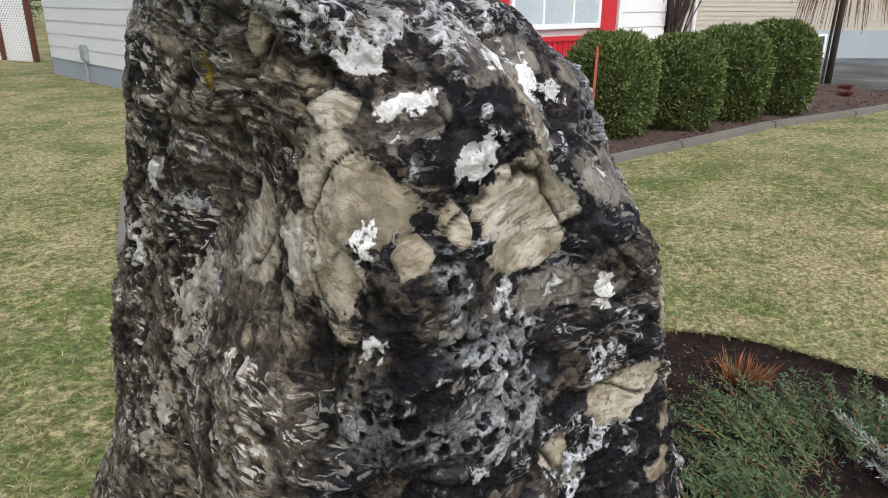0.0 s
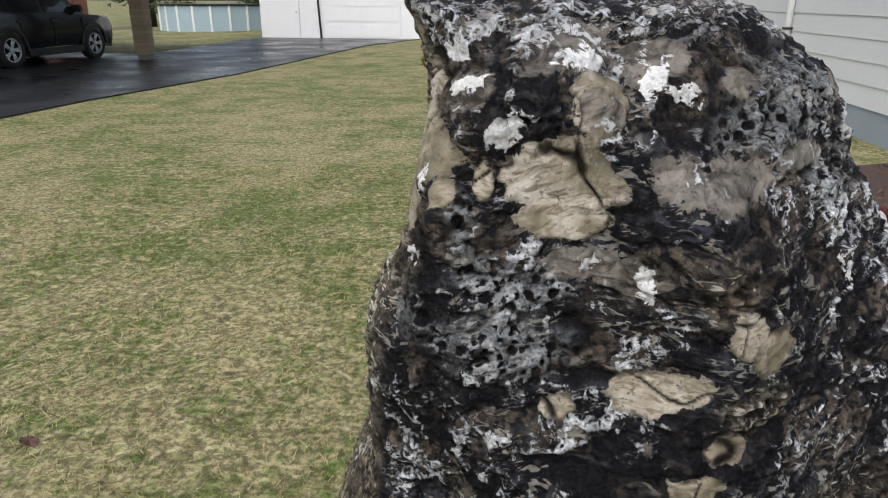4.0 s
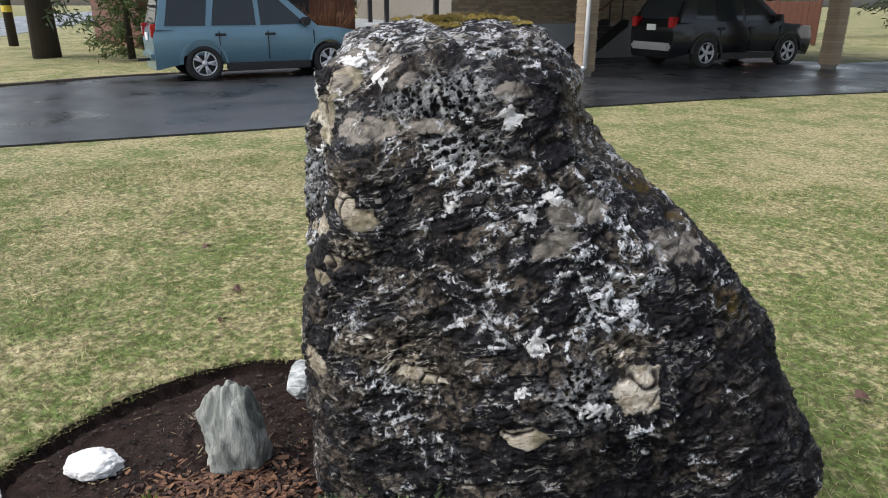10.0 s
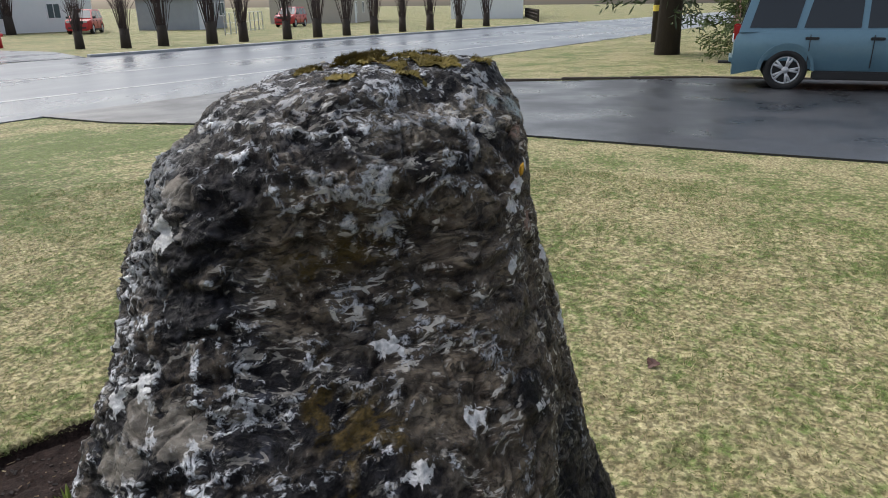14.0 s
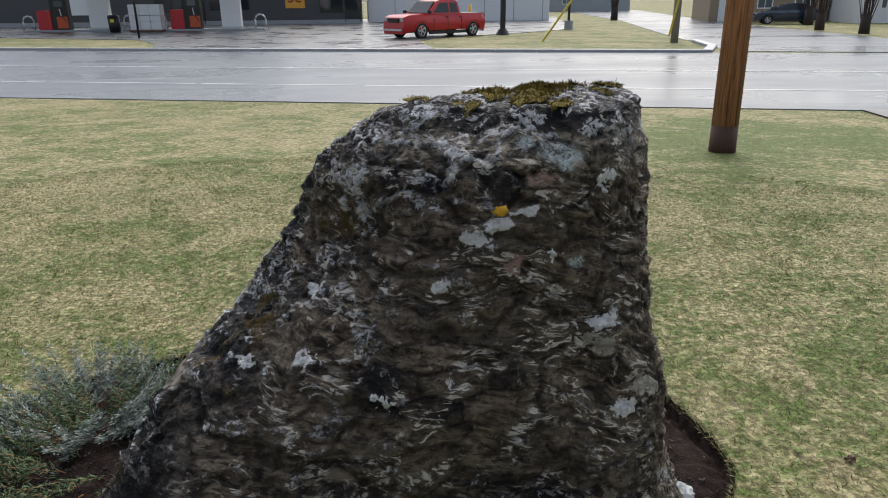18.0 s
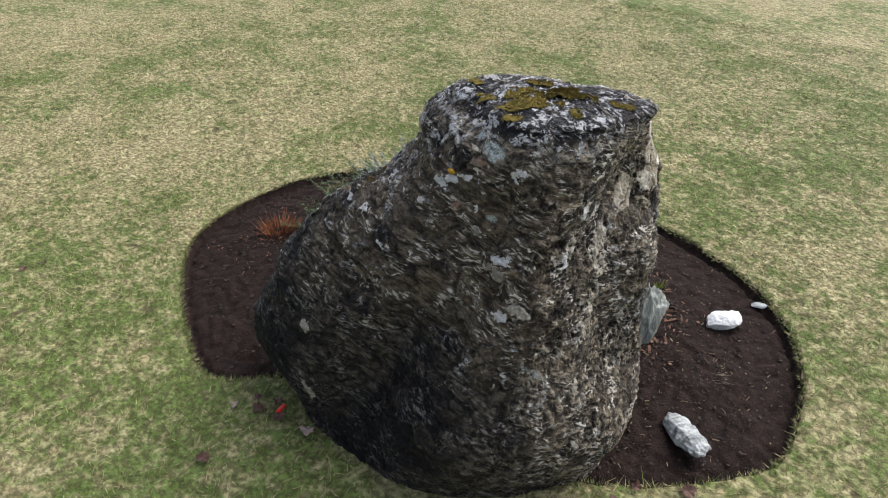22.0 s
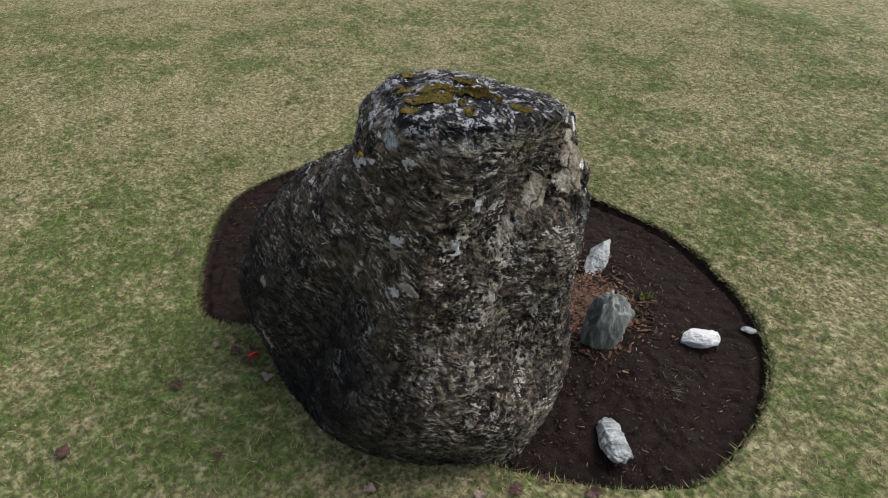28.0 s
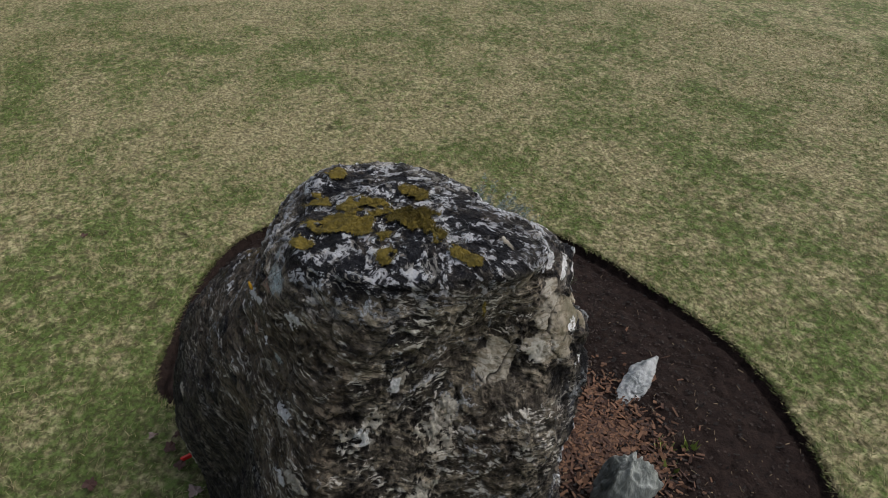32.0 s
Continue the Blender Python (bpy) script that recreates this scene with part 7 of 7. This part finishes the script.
def tuft(name, m, n, r, h, w, material, label, category, droop=0.5):
    a = np.random.rand(n) * 2 * math.pi
    q = np.sqrt(np.random.rand(n)) * r * 0.4
    b = np.stack([q * np.cos(a), q * np.sin(a), 0 * a], -1)
    a2 = a + np.random.normal(size=n) * 0.6
    L = h * (0.5 + 0.6 * np.random.rand(n))
    t = b + np.stack([np.cos(a2) * r * np.random.rand(n), np.sin(a2) * r * np.random.rand(n), L], -1)
    o = blade_mesh(name, b, t, w, material)
    o.matrix_world = m
    return tagged(o, label, category)


M_rust = mat("rust_fern", (0.16, 0.05, 0.02), (0.32, 0.13, 0.05), 0.8, island=0.9)
M_sprout = mat("fresh_sprout", (0.13, 0.20, 0.035), (0.24, 0.30, 0.06), 0.5, island=0.6)
M_dry = mat("bleached_grass", (0.42, 0.36, 0.27), (0.30, 0.25, 0.18), 0.8, island=0.8)
tuft("dried_fern", pose(1.13, -0.42, -0.01), 220, 0.13, 0.13, 0.004, M_rust, "rust-brown dried fern stalks in the bed", "dried plant")
tuft("dried_fern", pose(0.95, -0.25, -0.04), 110, 0.10, 0.08, 0.004, M_rust, "low rust-brown dried fern stalks beside the boulder", "dried plant")
for x, y, k_ in ((-0.72, -1.30, 9), (-0.78, -1.38, 12), (-0.82, -1.24, 8)):
    tuft("sprouting_bulb", pose(x, y, 0.02), k_, 0.045, 0.075, 0.008, M_sprout, "fresh yellow-green bulb shoots in the mulch", "plant")["group"] = "bulb shoots"
tuft("dead_grass_tuft", pose(-1.20, -0.98, 0.0), 300, 0.10, 0.035, 0.0016, M_dry, "bleached dead grass tuft on the mulch", "dry grass")

# ---- clipped hedges and the second bed ----
np.random.seed(31)
M_hedge = mat("cedar_hedge_leaves", (0.055, 0.085, 0.018), (0.115, 0.15, 0.035), 0.7, scale=4, fine=30, island=0.6, spread=0.6)
M_core_shade = mat("hedge_inner_shade", (0.035, 0.035, 0.015), (0.02, 0.022, 0.010), 0.9)
hd = thing("clipped_cedar", pose(5.62, 2.55, 0), "clipped rounded green cedar bush in brown mulch", "bush", "clipped cedar bushes")
dirs = sphere_dirs(26000)
dirs = dirs[dirs[:, 2] > -0.75]
shape = np.array([0.46, 0.46, 0.56])
rr = (np.abs(dirs) ** 2.9).sum(1) ** (-1 / 2.9)
bulge = 1 + 0.07 * fbm(dirs * 3.5, 3, 5)
cpos = dirs * rr[:, None] * bulge[:, None] * shape * (0.90 + 0.12 * np.random.rand(len(dirs)))[:, None]
cpos[:, 2] += 0.52
tpos = cpos + (dirs * 0.5 + np.random.normal(size=dirs.shape) * 0.55 + np.array([0, 0, 0.25])) * 0.040
lv = blade_mesh("leaves", cpos, tpos, 0.010, M_hedge)
lv.parent = hd
# added dark solid that stands in for the shade between the leaves
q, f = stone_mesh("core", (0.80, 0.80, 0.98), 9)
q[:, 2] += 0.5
core_o = obj_from("core", q, f, M_core_shade, True)
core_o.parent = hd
part("stem", tube(bmesh.new(), (0, 0, -0.1), (0, 0, 0.3), 0.05), M_bark, hd)
for x, y, z, s in ((6.60, 2.17, 40, 0.97), (7.66, 1.99, 110, 1.03), (8.60, 1.70, 200, 1.08)):
    copy_thing(hd, pose(x, y, 0, rz=z) @ Matrix.Scale(s, 4))
stake = tagged(part("marker_stake", boxed(-0.02, 0.02, -0.012, 0.012, -0.1, 1.0, 0.004), mat("orange_stake", (0.42, 0.10, 0.05), (0.35, 0.08, 0.04), 0.6)), "faded orange-red wooden marker stake beside a bush", "stake")
stake.matrix_world = pose(5.02, 2.42, 0, 0, 6, 20)
M_mulch2 = mat("brown_bark_mulch", (0.028, 0.017, 0.013), (0.075, 0.045, 0.034), 0.85, scale=7, fine=70, bump=0.012, spread=0.4)
front = [(0.25, 2.7), (0.72, 2.25), (1.6, 2.02), (2.67, 1.90), (4.1, 1.90), (5.5, 1.66), (7.5, 1.33), (9.2, 0.80), (11.0, 0.35), (12.6, 0.9)]
sheet("house_bed", front + [(12.8, 2.6), (9.5, 3.6), (3.5, 4.75), (0.85, 3.95)], M_mulch2, 0.035, "brown bark mulch bed along the white house", "mulch bed")
np.random.seed(33)
x = 0.3 + 12 * np.random.rand(7000)
y = 0.4 + 4.3 * np.random.rand(7000)
okb = inside(np.array(front + [(12.8, 2.6), (9.5, 3.6), (3.5, 4.75), (0.85, 3.95)]), x, y) > 0.05
b3 = np.stack([x, y, 0 * x + 0.036], -1)[okb]
d3 = np.random.normal(size=b3.shape) * np.array([0.035, 0.035, 0.012])
d3[:, 2] = np.abs(d3[:, 2]) + 0.008
tagged(blade_mesh("bark_pieces", b3, b3 + d3, 0.008, M_chip), "loose bark pieces on the house bed", "mulch", kind="stuff")
strip("garden_kerb", front, 0.10, 0.0, 0.075, M_kerb, "weathered concrete garden edging along the bed", "kerb")
strip("garden_kerb_end", [(0.25, 2.75), (0.85, 3.95)], 0.10, 0.0, 0.075, M_kerb, "weathered concrete garden edging at the bed's end", "kerb")
strip("driveway_kerb", [(-14.3, -6.3), (-15.15, -3.5), (-16.3, 1.0), (-16.5, 5.0), (-16.1, 9.0)], 0.12, 0.0, 0.055, mat("damp_kerb", (0.10, 0.075, 0.06), (0.06, 0.045, 0.04), 0.8, scale=4, fine=50, bump=0.003), "dark damp kerb beside the driveway", "kerb")
M_pale_kerb = mat("pale_kerb", (0.42, 0.43, 0.44), (0.32, 0.33, 0.34), 0.5, scale=3, fine=50, bump=0.002)
strip("road_kerb", [(x_, road_far(x_) - 0.1) for x_ in (44, 30, 16, 10)] + [(5, road_far(5) - 0.1), (-2, road_far(-2) - 0.1), (-8, road_far(-8) - 0.1), (-12.5, road_far(-12.5) - 0.1), (-13.9, -26.2), (-14.9, -30.0)], 0.35, 0.0, 0.12, M_pale_kerb, "pale wet concrete kerb along the far roadside", "kerb")
strip("far_kerb", [(-21.6, -21.3), (-30, road_far(-30)), (-45, road_far(-45)), (-70, road_far(-70))], 0.3, 0.0, 0.12, M_pale_kerb, "pale concrete kerb before the roadside trees", "kerb")

# ---- trees ----
np.random.seed(41)
M_spruce = mat("spruce_needles", (0.022, 0.040, 0.016), (0.055, 0.080, 0.030), 0.8, scale=1, fine=10, island=0.7)
M_cedar = mat("cedar_foliage", (0.045, 0.075, 0.018), (0.095, 0.13, 0.035), 0.8, scale=1, fine=10, island=0.7)


def conifer(m, h, r, start, label, material, leaves=7000, trunk_r=0.2):
    t = thing("conifer", m, label, "tree", "conifers behind the lawn")
    part("trunk", tube(bmesh.new(), (0, 0, -0.1), (0, 0, h), trunk_r, 0.03, 10), M_bark, t, smooth=True)
    B0, B1 = [], []
    cb, ct = [], []
    for i in range(60):
        z = start + (h - start) * (i / 60) ** 0.9
        a = i * 2.4 + np.random.rand()
        L = r * (1 - (z - start) / (h - start + 0.5)) * (0.75 + 0.4 * np.random.rand()) + 0.15
        d = np.array([math.cos(a), math.sin(a), -0.12])
        B0.append(np.array([0, 0, z]))
        B1.append(np.array([0, 0, z]) + d * L)
        k = leaves // 60
        s = 0.15 + 0.85 * np.random.rand(k)
        base = np.array([0, 0, z]) + d * L * s[:, None] + np.random.normal(size=(k, 3)) * 0.09 * (1 + L * 0.25)
        cb.append(base)
        ct.append(base + (d + np.random.normal(size=(k, 3)) * 0.7 + np.array([0, 0, -0.3])) * 0.16)
    o = blade_mesh("crown", np.concatenate(cb), np.concatenate(ct), 0.035, material)
    o.parent = t
    s = blade_mesh("limbs", np.array(B0), np.array(B1), 0.025, M_bark)
    s.parent = t
    return t


c1_ = conifer(pose(-1.5, 42, 0), 11, 2.6, 0.8, "tall dark spruce behind the lawn", M_spruce)
c2_ = conifer(pose(2.2, 33, 0), 8, 2.0, 0.35, "dense green cedar at the lawn's far end", M_cedar, 9000)
for x, y, s, rz in ((-5, 44, 1.0, 30), (3.5, 41, 1.1, 80), (6.5, 38, 0.9, 140), (9, 44, 1.2, 200), (-9, 46, 1.1, 260), (0.8, 46, 1.3, 300), (12, 40, 1.0, 10), (-13, 44, 1.0, 70), (-18, 40, 1.1, 120), (-22, 34, 1.0, 190), (-6.5, 39, 0.8, 220), (-25, 24, 1.1, 20), (-30, 12, 1.1, 60), (15, 34, 1.0, 170), (18, 26, 1.1, 90)):
    copy_thing(c1_, pose(x, y, 0, rz=rz) @ Matrix.Scale(s, 4))
for x, y, s, rz in ((0.2, 31, 0.8, 50), (4.6, 30, 1.1, 90), (7.0, 31, 1.0, 10), (-21.5, 2.2, 0.55, 160)):
    copy_thing(c2_, pose(x, y, 0, rz=rz) @ Matrix.Scale(s, 4))
bw_t = thing("big_trunk_tree", pose(4.0, 22.6, -0.05), "thick dark tree trunk beside the lattice", "tree")
bm = bmesh.new()
tube(bm, (0, 0, -0.1), (0, 0, 0.5), 0.62, 0.45, 16)
tube(bm, (0, 0, 0.45), (0.1, 0, 5), 0.45, 0.3, 16)
part("trunk", bm, M_bark, bw_t, smooth=True)
for a in (0.3, 2.4, 4.4):
    part("limb", tube(bmesh.new(), (0.1, 0, 4.6), (1.6 * math.cos(a), 1.6 * math.sin(a), 6.8), 0.18, 0.05, 8), M_bark, bw_t)
conifer(pose(-24.4, 0.2, -0.15), 12, 2.8, 1.5, "big spruce with a stout trunk beside the driveway", M_spruce, 6000, 0.42)


def bare_shrub(m, trunk_h, trunk_r, twigs, spread, h, material, label, name="bare_shrub"):
    t = thing(name, m, label, "shrub", "bare roadside shrubs" if name == "bare_shrub" else "")
    if trunk_r:
        part("trunk", tube(bmesh.new(), (0, 0, -0.1), (0.03, 0, trunk_h), trunk_r, trunk_r * 0.85, 9), M_bark, t, smooth=True)
    bm = bmesh.new()
    for _ in range(twigs):
        a = np.random.rand() * 2 * math.pi
        q = np.random.rand()
        p0 = Vector((trunk_r * 0.6 * math.cos(a), trunk_r * 0.6 * math.sin(a), trunk_h * (0.25 + 0.7 * np.random.rand())))
        p1 = Vector((spread * q * math.cos(a) * 0.5, spread * q * math.sin(a) * 0.5, trunk_h + (h - trunk_h) * 0.45))
        p2 = Vector((spread * q * math.cos(a + 0.3), spread * q * math.sin(a + 0.3), h * (0.8 + 0.3 * np.random.rand())))
        tube(bm, p0, p1, 0.02, 0.014, 4, False)
        tube(bm, p1, p2, 0.014, 0.004, 4, False)
        tube(bm, p1, p1 + (p2 - p1) * 0.6 + Vector((0.15 * math.sin(a * 3), 0.15 * math.cos(a * 5), 0)), 0.01, 0.003, 4, False)
    part("branch_crown", bm, material, t)
    return t


M_branch = mat("bare_branches", (0.075, 0.050, 0.045), (0.04, 0.028, 0.026), 0.9)
M_redtwig = mat("brown_twigs", (0.16, 0.065, 0.03), (0.09, 0.04, 0.02), 0.9)
bs = bare_shrub(pose(-26.9, -39.3, -0.3), 1.0, 0.28, 46, 1.2, 3.2, M_branch, "dark bare shrub with a thick cut-back trunk")
for i, (x, y, s) in enumerate(((-26.6, -34.9, 1), (-26.3, -26.3, 0.8), (-27.4, -24.6, 0.9), (-29.2, -23.9, 1), (-31.4, -22.6, 1.1), (-33.4, -22.0, 1.0), (-36.2, -20.9, 1), (-38.6, -20.2, 1.1), (-41.2, -19.5, 1), (-44.0, -18.8, 1.1), (-47.2, -18.0, 1), (-50.6, -17.1, 1.1), (-54.5, -16.0, 1), (-59.0, -14.9, 1.1), (-31.0, -47.0, 1.2), (-22.0, -62.0, 1.2), (-40, -46, 1.3))):
    copy_thing(bs, pose(x, y, -0.3, rz=40 * i) @ Matrix.Scale(s, 4))
for x, y, s in ((-19.2, 6.4, 1.0), (-20.5, 8.2, 1.1), (-18.6, 4.9, 0.8), (-22.5, 5.5, 1.3)):
    bare_shrub(pose(x, y, -0.1), 0.15, 0.1, 90, 0.9 * s, 1.5 * s, M_redtwig, "rusty brown leafless hedge shrub by the brown house", "brown_hedge")
wt = thing("weeping_tree", pose(13.2, 2.0, 0), "small grafted weeping tree with drooping bare twigs", "tree")
part("trunk", tube(bmesh.new(), (0, 0, -0.1), (0.05, 0, 2.1), 0.06, 0.05, 10), M_bark, wt, smooth=True)
part("support_stake", tube(bmesh.new(), (-0.25, 0.05, -0.1), (-0.15, 0.05, 1.9), 0.025, None, 8), M_bark, wt)
bm = bmesh.new()
for _ in range(130):
    a, q = np.random.rand() * 2 * math.pi, 0.35 + 0.45 * np.random.rand()
    p0, p1 = Vector((0.05, 0, 2.05)), Vector((q * math.cos(a), q * math.sin(a), 2.1 + 0.2 * np.random.rand()))
    p2 = p1 + Vector((0.15 * math.cos(a), 0.15 * math.sin(a), -0.6 - 0.7 * np.random.rand()))
    tube(bm, p0, p1, 0.012, 0.008, 4, False)
    tube(bm, p1, p2, 0.007, 0.003, 4, False)
part("drooping_twigs", bm, M_redtwig, wt)
bare_shrub(pose(0.25, 21.5, 0), 0.25, 0.03, 12, 0.32, 0.85, M_redtwig, "small leafless shrub standing in the lawn", "lawn_shrub")
bare_shrub(pose(10.9, 4.2, 0), 0.3, 0.08, 80, 0.7, 2.0, M_branch, "twiggy bare climber beside the red front", "bare_climber")
for x, y in ((11.2, 1.3), (12.2, 1.5), (12.6, 2.3), (0.95, 3.1), (2.0, 2.9)):
    tuft("rust_perennial", pose(x, y, 0.02), 160, 0.15, 0.12, 0.006, mat("dark_red_stalks", (0.10, 0.02, 0.015), (0.18, 0.05, 0.03), 0.8, island=0.8), "dark red withered perennial in the mulch", "dried plant")["group"] = "withered perennials"
